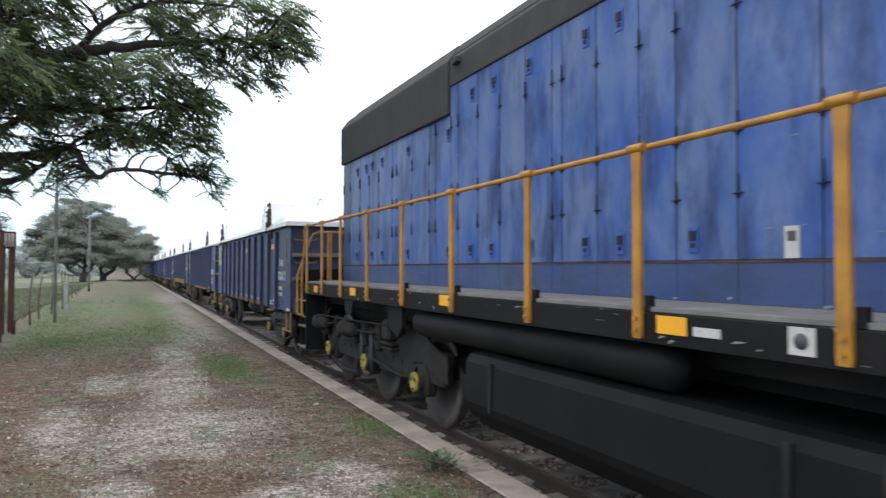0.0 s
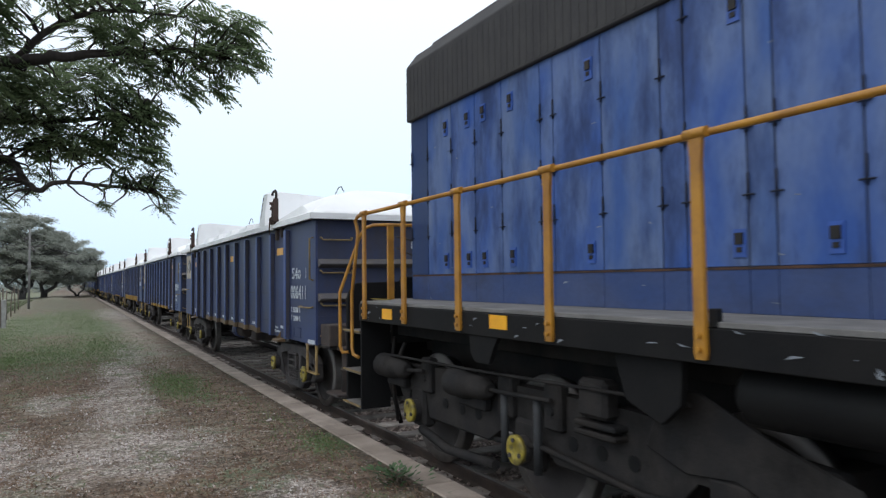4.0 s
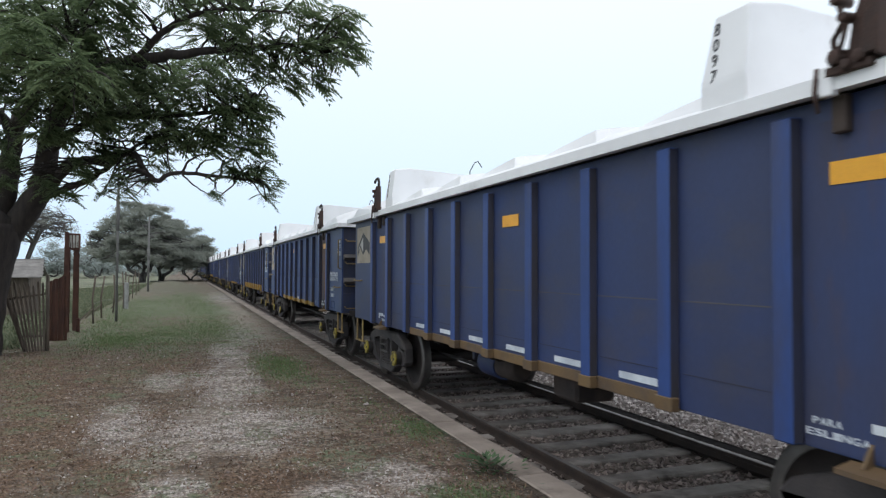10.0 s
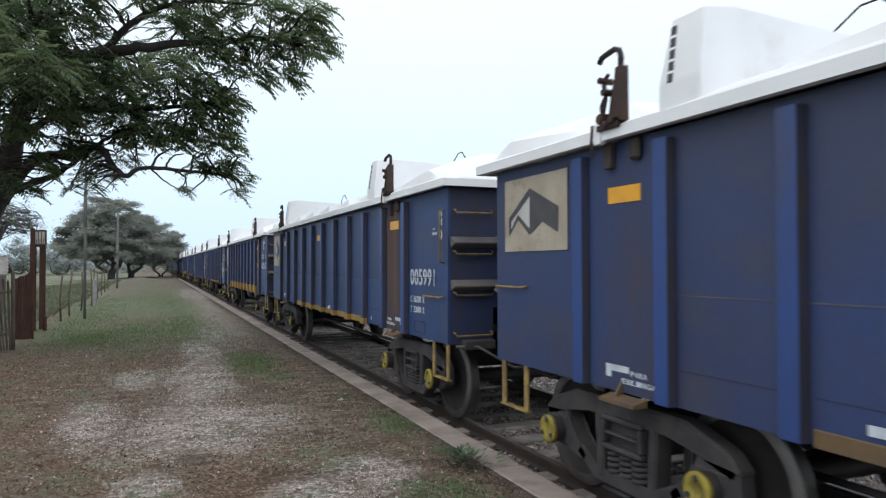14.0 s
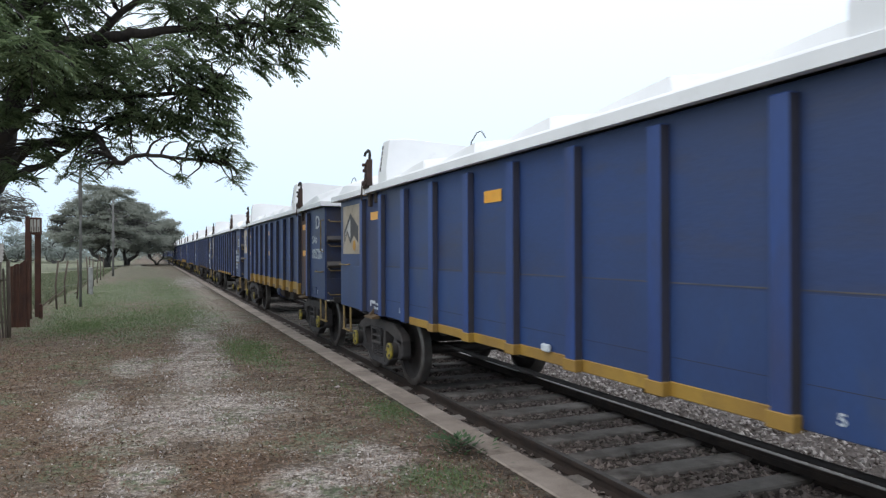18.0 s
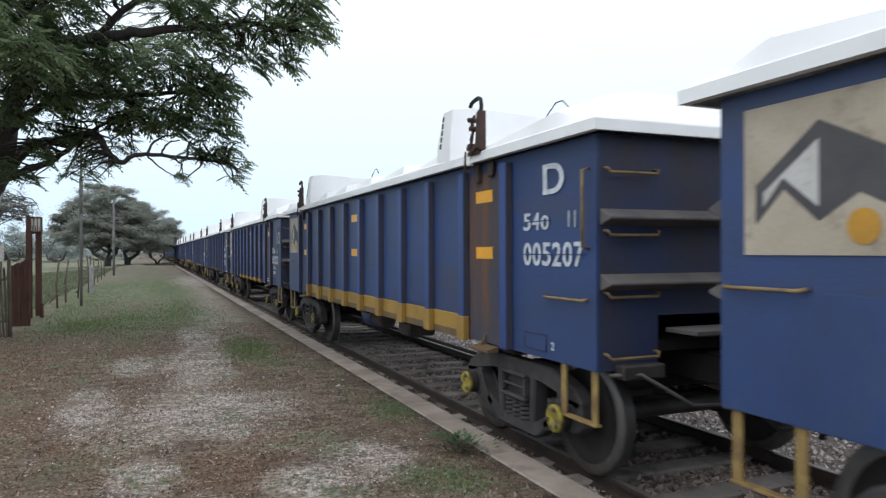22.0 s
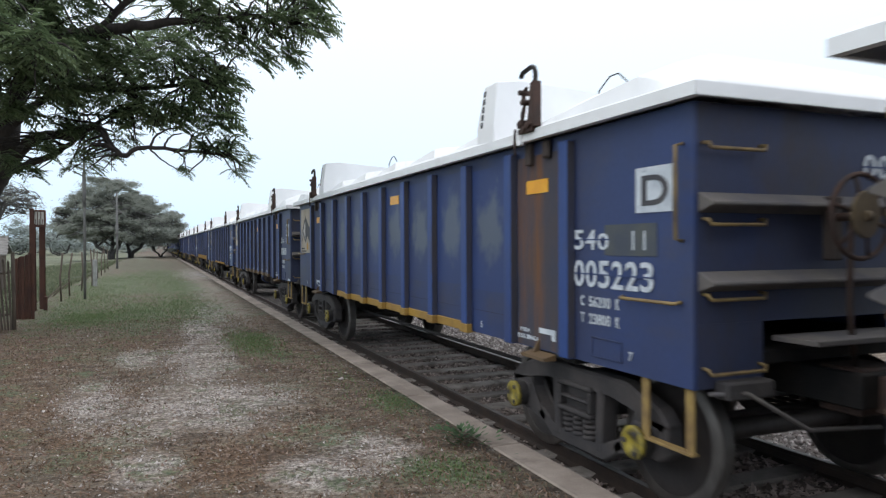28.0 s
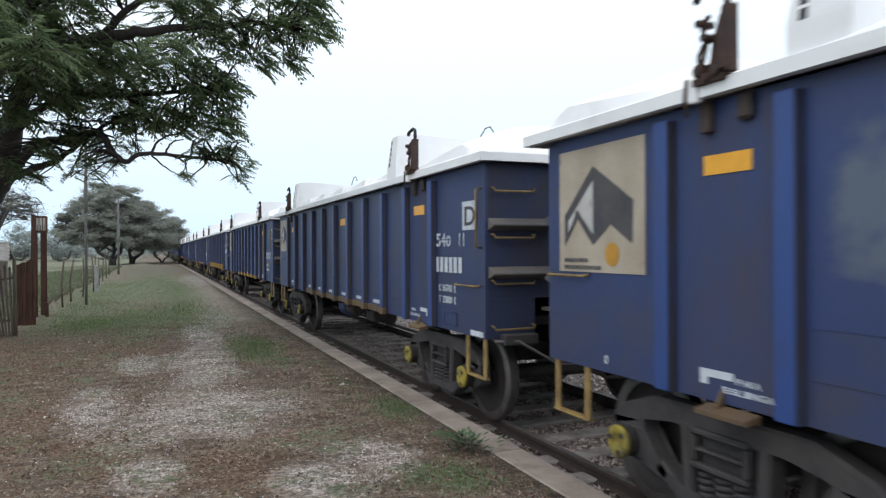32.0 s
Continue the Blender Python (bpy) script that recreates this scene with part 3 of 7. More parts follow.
def stones(name, places, mats, label, category, flat=1.0):
    """Many small uneven stones in one mesh; places are rows of x, y, z, size."""
    shapes = []
    for _ in range(14):
        p = np.random.normal(size=(6, 3))
        base = np.array([(1, 0, 0), (-1, 0, 0), (0, 1, 0), (0, -1, 0), (0, 0, 1), (0, 0, -1)], float)
        shapes.append((base + 0.28 * p) * np.random.uniform(0.6, 1.1, 3))
    tri = np.array([(0, 2, 4), (2, 1, 4), (1, 3, 4), (3, 0, 4), (2, 0, 5), (1, 2, 5), (3, 1, 5), (0, 3, 5)])
    n = len(places)
    v = np.empty((n * 6, 3))
    ang = np.random.uniform(0, 6.28, n)
    for i, (x, y, z, s) in enumerate(places):
        q = shapes[i % 14] * (s, s, s * flat)
        c, d = math.cos(ang[i]), math.sin(ang[i])
        v[i * 6:i * 6 + 6] = np.stack([q[:, 0] * c - q[:, 1] * d + x, q[:, 0] * d + q[:, 1] * c + y, q[:, 2] + z], 1)
    f = (tri[None] + (np.arange(n) * 6)[:, None, None]).reshape(-1, 3)
    ob = new(name, from_arrays(name, v.tolist(), f.tolist(), mats))
    return tagged(ob, label, category, kind="stuff")


np.random.seed(11)
rows = []
for _ in range(26000):
    y = 1.2 + 34 * np.random.random() ** 1.7
    x = TRACK + np.random.uniform(-0.82, 0.82)
    if abs((y + 0.31) % 0.62 - 0.31) < 0.125 and np.random.random() < 0.9:
        continue
    rows.append((x, y, -0.140 + np.random.uniform(-0.015, 0.012), np.random.uniform(0.020, 0.046)))
for _ in range(5000):
    y = 1.0 + 34 * np.random.random() ** 1.7
    x = np.random.uniform(KERB_OUT + 0.03, NEAR_RAIL - 0.06)
    rows.append((x, y, -0.116 + np.random.uniform(-0.02, 0.012), np.random.uniform(0.012, 0.030)))
stones("sooty_ballast", rows, M_BALLAST2, "dark oil-stained ballast stones between the rails", "ballast", 0.6)
rows = []
for _ in range(13000):
    y = 2 + 44 * np.random.random() ** 1.4
    x = NEAR_RAIL + GAUGE + 0.09 + 1.9 * np.random.random()
    edge = max(0.0, x - TRACK - 2.2)
    rows.append((x, y, -0.100 - edge * 0.24 + np.random.uniform(-0.02, 0.03), np.random.uniform(0.020, 0.042)))
stones("shoulder_ballast", rows, M_BALLAST, "grey and brown ballast stones beyond the far rail", "ballast", 0.75)
rows = []
spread = [g for g in GRAVEL for _ in range(max(1, int(g[2] * g[3] * 12)))]
for _ in range(17000):
    c = spread[np.random.randint(len(spread))]
    x, y = np.random.normal(c[0], c[2] * 0.65), np.random.normal(c[1], c[3] * 0.65)
    if x < KERB_IN - 0.05 and y > 1.5 and noise.noise((x * 2.2, y * 1.4, 1.0)) > -0.22:
        rows.append((x, y, ground_height(x, y) + 0.003, 0.005 + 0.014 * np.random.random() ** 2))
for _ in range(2200):
    x, y = np.random.uniform(-2.4, KERB_IN - 0.06), 2 + 16 * np.random.random() ** 1.6
    rows.append((x, y, ground_height(x, y) + 0.003, 0.005 + 0.012 * np.random.random() ** 3))
for x, y in ((1.31, 9.1), (2.05, 8.2), (2.2, 10.4)):
    rows.append((x, y, ground_height(x, y) + 0.015, 0.035))
stones("loose_gravel", rows, M_STONE, "pale loose gravel chips on the platform", "gravel")


def blades(name, n, pick, tall, wide, mats, label, category, lean=0.6):
    """Short blades or flakes, each one triangle pair, strewn where pick() says."""
    v, f = [], []
    for _ in range(n):
        x, y = pick()
        if x > KERB_IN - 0.03:
            continue
        z = ground_height(x, y)
        a, h, w = random.uniform(0, 6.28), tall * random.uniform(0.5, 1.3), wide * random.uniform(0.7, 1.3)
        dx, dy = math.cos(a), math.sin(a)
        s = lean * random.uniform(0.3, 1.5)
        b = len(v)
        v += [(x - dy * w, y + dx * w, z), (x + dy * w, y - dx * w, z), (x + dx * h * s * 0.5 + dy * w * 0.6, y + dy * h * s * 0.5 - dx * w * 0.6, z + h * 0.65), (x + dx * h * s, y + dy * h * s, z + h * 0.9)]
        f += [(b, b + 1, b + 2), (b, b + 2, b + 3)]
    return tagged(new(name, from_arrays(name, v, f, mats)), label, category, kind="stuff")


random.seed(8)


def grass_place():
    c = random.choice(TURF[:1] + TURF[3:] * 2 + [(-3.6, 20, 1.2, 12), (0.0, 22, 2.0, 9)])
    return random.gauss(c[0], c[2] * 0.6), random.gauss(c[1], c[3] * 0.6)


def litter_place():
    return random.uniform(-4.0, 2.4), 1.6 + 24 * random.random() ** 1.5


blades("short_grass", 46000, grass_place, 0.028, 0.006, M_GRASS, "short sparse green grass growing on the platform", "grass")
def tuft_place():
    c = random.choice([TURF[0], TURF[1], TURF[2], (2.1, 8.0, 0.3, 3.0)])
    return random.gauss(c[0], c[2] * 0.55), random.gauss(c[1], c[3] * 0.55)


blades("sparse_tufts", 2600, tuft_place, 0.022, 0.005, M_GRASS, "sparse low green tufts near the kerb", "grass")
def straw_place():
    while True:
        x, y = random.uniform(-3.4, KERB_IN - 0.04), 1.5 + 15 * random.random() ** 1.6
        if random.random() < 0.2:
            x, y = random.gauss(-1.5, 2.2), random.gauss(0, 3.0)
            if x > KERB_IN - 0.04:
                continue
        clear = min(((x - a) / c) ** 2 + ((y - b) / d) ** 2 for a, b, c, d in GRAVEL)
        if noise.noise((x * 1.6, y * 1.6, 5.0)) + min(1.0, clear - 1.0) * 0.6 > 0.0:
            return x, y


blades("dead_grass_mat", 60000, straw_place, 0.020, 0.0045, M_STRAW, "matted dead brown grass on the platform", "dead grass", 1.8)
blades("dry_leaf_litter", 22000, litter_place, 0.016, 0.009, M_DRY, "dry brown leaf litter and straw on the earth", "leaf litter", 2.6)

random.seed(9)


def field_place():
    return -3.1 - abs(random.gauss(0, 5.0)), 16 + 60 * random.random() ** 1.3


blades("field_weeds", 20000, field_place, 0.17, 0.020, M_FIELD, "straggly grey-green weeds in the field behind the fence", "weeds", 0.8)

# the broad-leaved weed at the kerb
bm = bmesh.new()
random.seed(21)
for _ in range(150):
    a, r = random.uniform(0, 6.28), abs(random.gauss(0, 0.13))
    p = Vector((2.33 + math.cos(a) * r * 1.2, 5.25 + math.sin(a) * r * 1.5, GROUND + random.uniform(0.0, 0.10) * max(0.2, 1 - r * 2.5)))
    d = Vector((math.cos(a), math.sin(a), random.uniform(0.1, 0.8))).normalized()
    s = d.cross(Vector((0, 0, 1))).normalized()
    u = random.uniform(0.02, 0.045)
    q = [p, p + d * u + s * u * 0.45, p + d * u * 2, p + d * u - s * u * 0.45]
    bm.faces.new([bm.verts.new(w) for w in q])
weed = part("weed", bm, island_material("weed_leaf", (0.035, 0.070, 0.030), (0.085, 0.150, 0.060), 0.6, 0.25))
tagged(weed, "low green broad-leaved weed beside the kerb", "weed", kind="stuff")

# ---- the wagons ----
def bleached_paint():
    """Blue paint with one soft-edged pale patch about the piece's own centre."""
    m = material("bleached_paint", (0.027, 0.050, 0.160), (0.030, 0.044, 0.115), 0.9, 0.5, 0, 0.1, 40, 0.8)
    n, l = m.node_tree.nodes, m.node_tree.links
    b = n["Principled BSDF"]
    old = b.inputs["Base Color"].links[0].from_socket
    co, mp, ln = n.new("ShaderNodeTexCoord"), n.new("ShaderNodeMapping"), n.new("ShaderNodeVectorMath")
    mp.inputs["Scale"].default_value = (0.0, 2.7, 2.1)
    ln.operation = "LENGTH"
    l.new(co.outputs["Object"], mp.inputs["Vector"])
    l.new(mp.outputs["Vector"], ln.inputs[0])
    t = n.new("ShaderNodeTexNoise")
    t.inputs["Scale"].default_value, t.inputs["Detail"].default_value = 5.0, 8
    oi, ad = n.new("ShaderNodeObjectInfo"), n.new("ShaderNodeVectorMath")
    l.new(co.outputs["Object"], ad.inputs[0])
    l.new(oi.outputs["Random"], ad.inputs[1])
    l.new(ad.outputs["Vector"], t.inputs["Vector"])
    s1 = n.new("ShaderNodeMath")
    s1.operation = "MULTIPLY_ADD"
    s1.inputs[1].default_value = 1.5
    l.new(t.outputs["Fac"], s1.inputs[0])
    l.new(ln.outputs["Value"], s1.inputs[2])
    r = n.new("ShaderNodeMapRange")
    r.inputs["From Min"].default_value, r.inputs["From Max"].default_value = 1.60, 1.16
    r.inputs["To Max"].default_value = 0.64
    l.new(s1.outputs["Value"], r.inputs["Value"])
    x = n.new("ShaderNodeMixRGB")
    x.inputs["Color2"].default_value = (0.135, 0.160, 0.180, 1)
    l.new(r.outputs["Result"], x.inputs["Fac"])
    l.new(old, x.inputs["Color1"])
    l.new(x.outputs["Color"], b.inputs["Base Color"])
    return m


M_BLEACH = bleached_paint()
SILL, TOP = 0.92, 2.68
RIBS = [1.36, 2.29, 3.26, 4.22, 5.19, 6.16, 7.11, 8.07, 9.04, 10.00, 10.94]
MESHES = {}


def shared(key, make):
    if key not in MESHES:
        MESHES[key] = make()
    return MESHES[key]


def m_box(key, x0, x1, y0, y1, z0, z1, mat, bevel=0.0):
    def make():
        bm = bmesh.new()
        box(bm, x0, x1, y0, y1, z0, z1)
        return mesh_of(key, bm, mat, bevel)
    return shared((key, x0, x1, y0, y1, z0, z1, mat.name), make)


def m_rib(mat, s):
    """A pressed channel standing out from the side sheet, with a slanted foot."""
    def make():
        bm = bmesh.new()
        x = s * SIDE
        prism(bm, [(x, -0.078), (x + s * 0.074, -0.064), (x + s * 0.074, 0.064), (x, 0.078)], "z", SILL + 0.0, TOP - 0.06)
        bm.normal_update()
        # flanks facing along the wagon are painted darker, for shade as well as grime
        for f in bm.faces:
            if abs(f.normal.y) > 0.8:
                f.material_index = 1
        return mesh_of("rib", bm, [mat, M_RIBFLANK], 0.008)
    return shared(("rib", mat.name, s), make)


def m_cover():
    """The moulded cover: a rim that hangs over the edge and a row of domed shells."""
    def make():
        bm = bmesh.new()
        x1, ya, yb = SIDE + 0.12, -0.15, BODY + 0.22
        nx, ny = 30, 190
        grid = []
        # hipped domes at both ends, low stretches at the saddles, and between them a crown with arched openings along the rim
        arches = [2.64 + 1.40 * k for k in range(5)]
        for j in range(ny + 1):
            y = ya + (yb - ya) * j / ny
            row = []
            for i in range(nx + 1):
                x = -x1 * math.cos(math.pi * i / nx)
                inset = x1 - abs(x)
                z = 2.765
                end = min(y - ya, yb - y)
                if end < 2.05:
                    d = min(inset / 1.25, end / 1.10, max(0.0, 2.05 - end) / 0.95, 1.0)
                    z += 0.48 * math.sin(d * math.pi / 2)
                    v = (end - 0.30) / 1.50
                    if 0 < v < 1 and inset > 0.05:
                        z += 0.15 * (1 - v) ** 0.75 * min(1.0, v / 0.20) * min(1.0, (inset - 0.03) / 0.03) * max(0.0, 1 - inset / 0.7)
                elif end < 2.60:
                    z += 0.05 * min(1.0, inset / 0.3)
                else:
                    ends = min(1.0, (end - 2.60) / 0.5)
                    z += 0.38 * ends * min(1.0, inset / (x1 - 0.05)) ** 0.70
                    for a in arches:
                        v = (y - a) / 0.90
                        if 0 < v < 1 and inset > 0.05:
                            z += 0.105 * (1 - v) ** 0.75 * min(1.0, v / 0.04) * min(1.0, (inset - 0.03) / 0.03) * max(0.0, 1 - inset / 0.5)
                row.append(bm.verts.new((x, y, z)))
            grid.append(row)
        for j in range(ny):
            for i in range(nx):
                bm.faces.new((grid[j][i], grid[j][i + 1], grid[j + 1][i + 1], grid[j + 1][i])).smooth = 4 < i < nx - 5
        loop = grid[0] + [r[-1] for r in grid[1:]] + grid[-1][-2::-1] + [r[0] for r in grid[-2:0:-1]]
        low = [bm.verts.new((v.co.x, v.co.y, 2.682)) for v in loop]
        inn = [bm.verts.new((v.co.x * 0.955, v.co.y * 0.994 + 0.03, 2.682)) for v in loop]
        k = len(loop)
        for i in range(k):
            bm.faces.new((loop[i], low[i], low[(i + 1) % k], loop[(i + 1) % k]))
            bm.faces.new((low[i], inn[i], inn[(i + 1) % k], low[(i + 1) % k]))
        return mesh_of("cover", bm, M_COVER)
    return shared("cover", make)


def m_saddle():
    """A tall white saddle across the cover, its end face to the side."""
    def make():
        bm = bmesh.new()
        x = SIDE + 0.10
        prism(bm, [(-x, 2.75), (-x, 2.93), (-x + 0.05, 3.34), (-x + 0.30, 3.37), (0, 3.30), (x - 0.30, 3.37), (x - 0.05, 3.34), (x, 2.93), (x, 2.75)], "y", -0.185, 0.185)
        for v in bm.verts:
            if v.co.z > 3.2:
                v.co.y = v.co.y * 0.75 - 0.03
        return mesh_of("saddle", bm, M_COVER, 0.015)
    return shared("saddle", make)


def m_hook():
    """The latch: a plate, a lever and a bent hook."""
    def make():
        bm = bmesh.new()
        prism(bm, [(-0.135, 2.78), (-0.135, 3.14), (-0.03, 3.12), (0.02, 2.98), (0.06, 2.80)], "x", -0.02, 0.004)
        prism(bm, [(-0.06, 2.80), (-0.135, 2.80), (-0.135, 3.14), (-0.10, 3.14)], "x", -0.075, -0.055)
        box(bm, -0.075, 0.004, -0.15, -0.13, 2.78, 3.15)
        box(bm, -0.06, 0.05, -0.10, 0.14, 2.745, 2.785)
        box(bm, -0.075, 0.02, 0.05, 0.11, 2.79, 2.86)
        tube(bm, [(-0.03, 0.10, 2.80), (-0.03, 0.115, 2.92), (-0.03, 0.06, 2.99), (-0.03, 0.085, 3.09), (-0.03, 0.03, 3.13)], 0.016, 6)
        tube(bm, [(-0.05, 0.07, 2.84), (-0.05, 0.03, 2.96), (-0.05, 0.07, 3.07)], 0.013, 6)
        for y, z, r in ((0.08, 2.82, 0.034), (0.03, 3.00, 0.026), (0.07, 3.09, 0.024), (-0.05, 2.80, 0.03), (0.02, 2.775, 0.026)):
            lathe(bm, [(-0.085, 0.0), (-0.085, r), (0.03, r), (0.03, 0.0)], 10, 0, (0, y, z))
        return mesh_of("latch", bm, M_HOOK, 0.004)
    return shared("hook", make)


def m_bent_hook():
    def make():
        bm = bmesh.new()
        tube(bm, [(-0.02, -0.085, 3.06), (-0.02, -0.10, 3.22), (-0.02, -0.08, 3.27), (-0.02, -0.03, 3.29), (-0.02, 0.08, 3.275), (-0.02, 0.125, 3.265), (-0.02, 0.15, 3.235)], 0.021, 7)
        return mesh_of("hook", bm, M_HOOKBLACK)
    return shared("bent", make)


def m_rung(width):
    """A bent grab iron on an end face; it lies across the wagon and stands off forward."""
    def make():
        bm = bmesh.new()
        tube(bm, [(0, 0, 0.035), (0, -0.05, 0.03), (0.015, -0.06, 0.0), (width - 0.015, -0.06, 0.0), (width, -0.05, 0.03), (width, 0, 0.035)], 0.012, 7)
        return mesh_of("rung", bm, M_RUNG)
    return shared(("rung", width), make)


def m_bar(key, pts, r, mat, seg=7):
    def make():
        bm = bmesh.new()
        tube(bm, pts, r, seg)
        return mesh_of(key, bm, mat)
    return shared((key, str(pts), mat.name), make)


def m_wheelset(r, half, capx, cap_mat, wide=0.13):
    """Two wheels with flange, disc and hub on an axle, with end caps."""
    def make():
        bm = bmesh.new()
        for s in (-1, 1):
            g = s * half
            lathe(bm, [(g - s * 0.03, 0.10), (g - s * 0.015, r * 0.55), (g - s * 0.045, r * 0.83), (g - s * wide * 0.5, r * 0.86)], 36, 0)
            lathe(bm, [(g - s * wide * 0.5, r * 0.86), (g - s * wide * 0.5, r - 0.006), (g + s * 0.02, r), (g + s * 0.045, r + 0.028), (g + s * 0.07, r + 0.020), (g + s * 0.07, r * 0.86)], 36, 1)
            lathe(bm, [(g + s * 0.07, r * 0.86), (g + s * 0.03, r * 0.8), (g + s * 0.03, r * 0.5), (g + s * 0.06, 0.10)], 36, 0)
            lathe(bm, [(g - s * 0.10, 0.085), (g - s * 0.10, 0.12), (g + s * 0.08, 0.12), (g + s * 0.08, 0.085)], 20, 0)
            c = s * capx
            lathe(bm, [(c - s * 0.15, 0.0), (c - s * 0.15, 0.105), (c - s * 0.035, 0.105)], 22, 3)
            lathe(bm, [(c - s * 0.035, 0.0), (c - s * 0.035, 0.115), (c - s * 0.006, 0.115), (c, 0.105), (c, 0.055), (c - s * 0.008, 0.048), (c - s * 0.008, 0.0)], 22, 2)
            for a in (0.5, 2.6, 4.7):
                lathe(bm, [(c - s * 0.01, 0.0), (c - s * 0.01, 0.020), (c + s * 0.010, 0.020), (c + s * 0.010, 0.0)], 6, 3, (0, 0.075 * math.cos(a), 0.075 * math.sin(a)), False)
        lathe(bm, [(-capx + 0.1, 0.075), (capx - 0.1, 0.075)], 14, 0)
        return mesh_of("wheelset", bm, [M_WHEEL, M_TREAD, cap_mat, M_FRAME])
    return shared(("wheelset", r), make)


def m_sideframe(s):
    """A cast three-piece bogie frame: an arched bar with two windows and a spring seat."""
    def make():
        bm = bmesh.new()
        x0, x1 = s * 1.02, s * 1.16
        a, b = min(x0, x1), max(x0, x1)
        top = [(-1.08, 0.60), (-0.98, 0.70), (-0.62, 0.82), (0.62, 0.82), (0.98, 0.70), (1.08, 0.60)]
        # top chord
        prism(bm, top + [(1.02, 0.53), (0.70, 0.64), (0.45, 0.70), (-0.45, 0.70), (-0.70, 0.64), (-1.02, 0.53)], "x", a, b)
        # lower chord
        prism(bm, [(-0.62, 0.33), (-0.36, 0.17), (0.36, 0.17), (0.62, 0.33), (0.55, 0.40), (0.32, 0.27), (-0.32, 0.27), (-0.55, 0.40)], "x", a, b)
        for k in (-1, 1):
            # diagonal ends to the axle boxes, columns beside the bolster
            prism(bm, [(k * 1.06, 0.62), (k * 1.08, 0.40), (k * 0.98, 0.34), (k * 0.70, 0.34), (k * 0.50, 0.26), (k * 0.46, 0.33), (k * 0.62, 0.44), (k * 0.72, 0.56), (k * 0.72, 0.64)], "x", a, b)
            prism(bm, [(k * 0.24, 0.22), (k * 0.33, 0.22), (k * 0.36, 0.72), (k * 0.27, 0.72)], "x", a - 0.006, b + 0.006)
            box(bm, a - 0.01, b + 0.01, k * 0.855 - 0.13, k * 0.855 + 0.13, 0.34, 0.58)
        return mesh_of("side_frame", bm, M_FRAME, 0.018)
    return shared(("sideframe", s), make)


def m_spring():
    def make():
        bm = bmesh.new()
        tube(bm, [(0.065 * math.cos(t), 0.065 * math.sin(t), 0.275 + 0.19 * t / (6.28 * 4.5)) for t in (k * 6.28 / 10 for k in range(46))], 0.019, 6, 0, False)
        return mesh_of("spring", bm, M_FRAME)
    return shared("spring", make)


def m_bolster():
    def make():
        bm = bmesh.new()
        prism(bm, [(-0.22, 0.47), (-0.22, 0.72), (-0.16, 0.78), (0.16, 0.78), (0.22, 0.72), (0.22, 0.47)], "x", -1.13, 1.13)
        for e in (-1, 1):
            # hollow end of the bolster: a lip round a deep recess
            a, b = sorted((e * 1.125, e * 1.20))
            box(bm, a, b, -0.23, 0.23, 0.455, 0.495)
            box(bm, a, b, -0.23, 0.23, 0.665, 0.705)
            box(bm, a, b, -0.23, -0.19, 0.496, 0.664)
            box(bm, a, b, 0.19, 0.23, 0.496, 0.664)
            box(bm, a, b, -0.189, 0.189, 0.565, 0.590)
        lathe(bm, [(0, 0), (0, 0.2), (0.1, 0.2), (0.1, 0)], 16, 0, (0, 0, 0.7))
        box(bm, -0.75, 0.75, -0.62, -0.54, 0.36, 0.50)
        box(bm, -0.75, 0.75, 0.54, 0.62, 0.36, 0.50)
        return mesh_of("bogie", bm, M_FRAME, 0.012)
    return shared("bolster", make)


def hand_wheel(wagon, m):
    """Brake wheel: a ring, six spokes, a shaft and an oval hub plate."""
    def shaft():
        bm = bmesh.new()
        tube(bm, [(0, -0.04, 0), (0, 0.16, 0)], 0.028, 8)
        return mesh_of("hand_wheel", bm, M_HOOK)
    def ring():
        bm = bmesh.new()
        tube(bm, [(0.265 * math.cos(2 * math.pi * k / 28), 0.0, 0.265 * math.sin(2 * math.pi * k / 28)) for k in range(29)], 0.017, 7, 0, False)
        return mesh_of("ring", bm, M_HOOK)
    def spoke():
        bm = bmesh.new()
        tube(bm, [(0.06, -0.02, 0), (0.17, -0.012, 0), (0.262, 0, 0)], [0.016, 0.012, 0.014], 6)
        return mesh_of("spoke", bm, M_HOOK)
    def hub():
        bm = bmesh.new()
        prism(bm, [(0.125 * math.cos(2 * math.pi * k / 20), 0.15 * math.sin(2 * math.pi * k / 20) + 0.01) for k in range(20)], "y", -0.042, -0.018)
        lathe(bm, [(-0.02, 0), (-0.02, 0.035), (0.02, 0.035), (0.02, 0)], 8, 0, (0, -0.04, 0))
        return mesh_of("hub_plate", bm, M_OLIVE, 0.004)
    wheel = part("hand_wheel", shared("hw_shaft", shaft), None, wagon, "rusty brake hand wheel", 0, m)
    part("ring", shared("hw_ring", ring), None, wheel)
    for k in range(6):
        part("spoke", shared("hw_spoke", spoke), None, wheel, "", 0, pose(0, 0, 0, 0, 60 * k + 17, 0))
    part("hub_plate", shared("hw_hub", hub), None, wheel, "olive rusty hub plate")


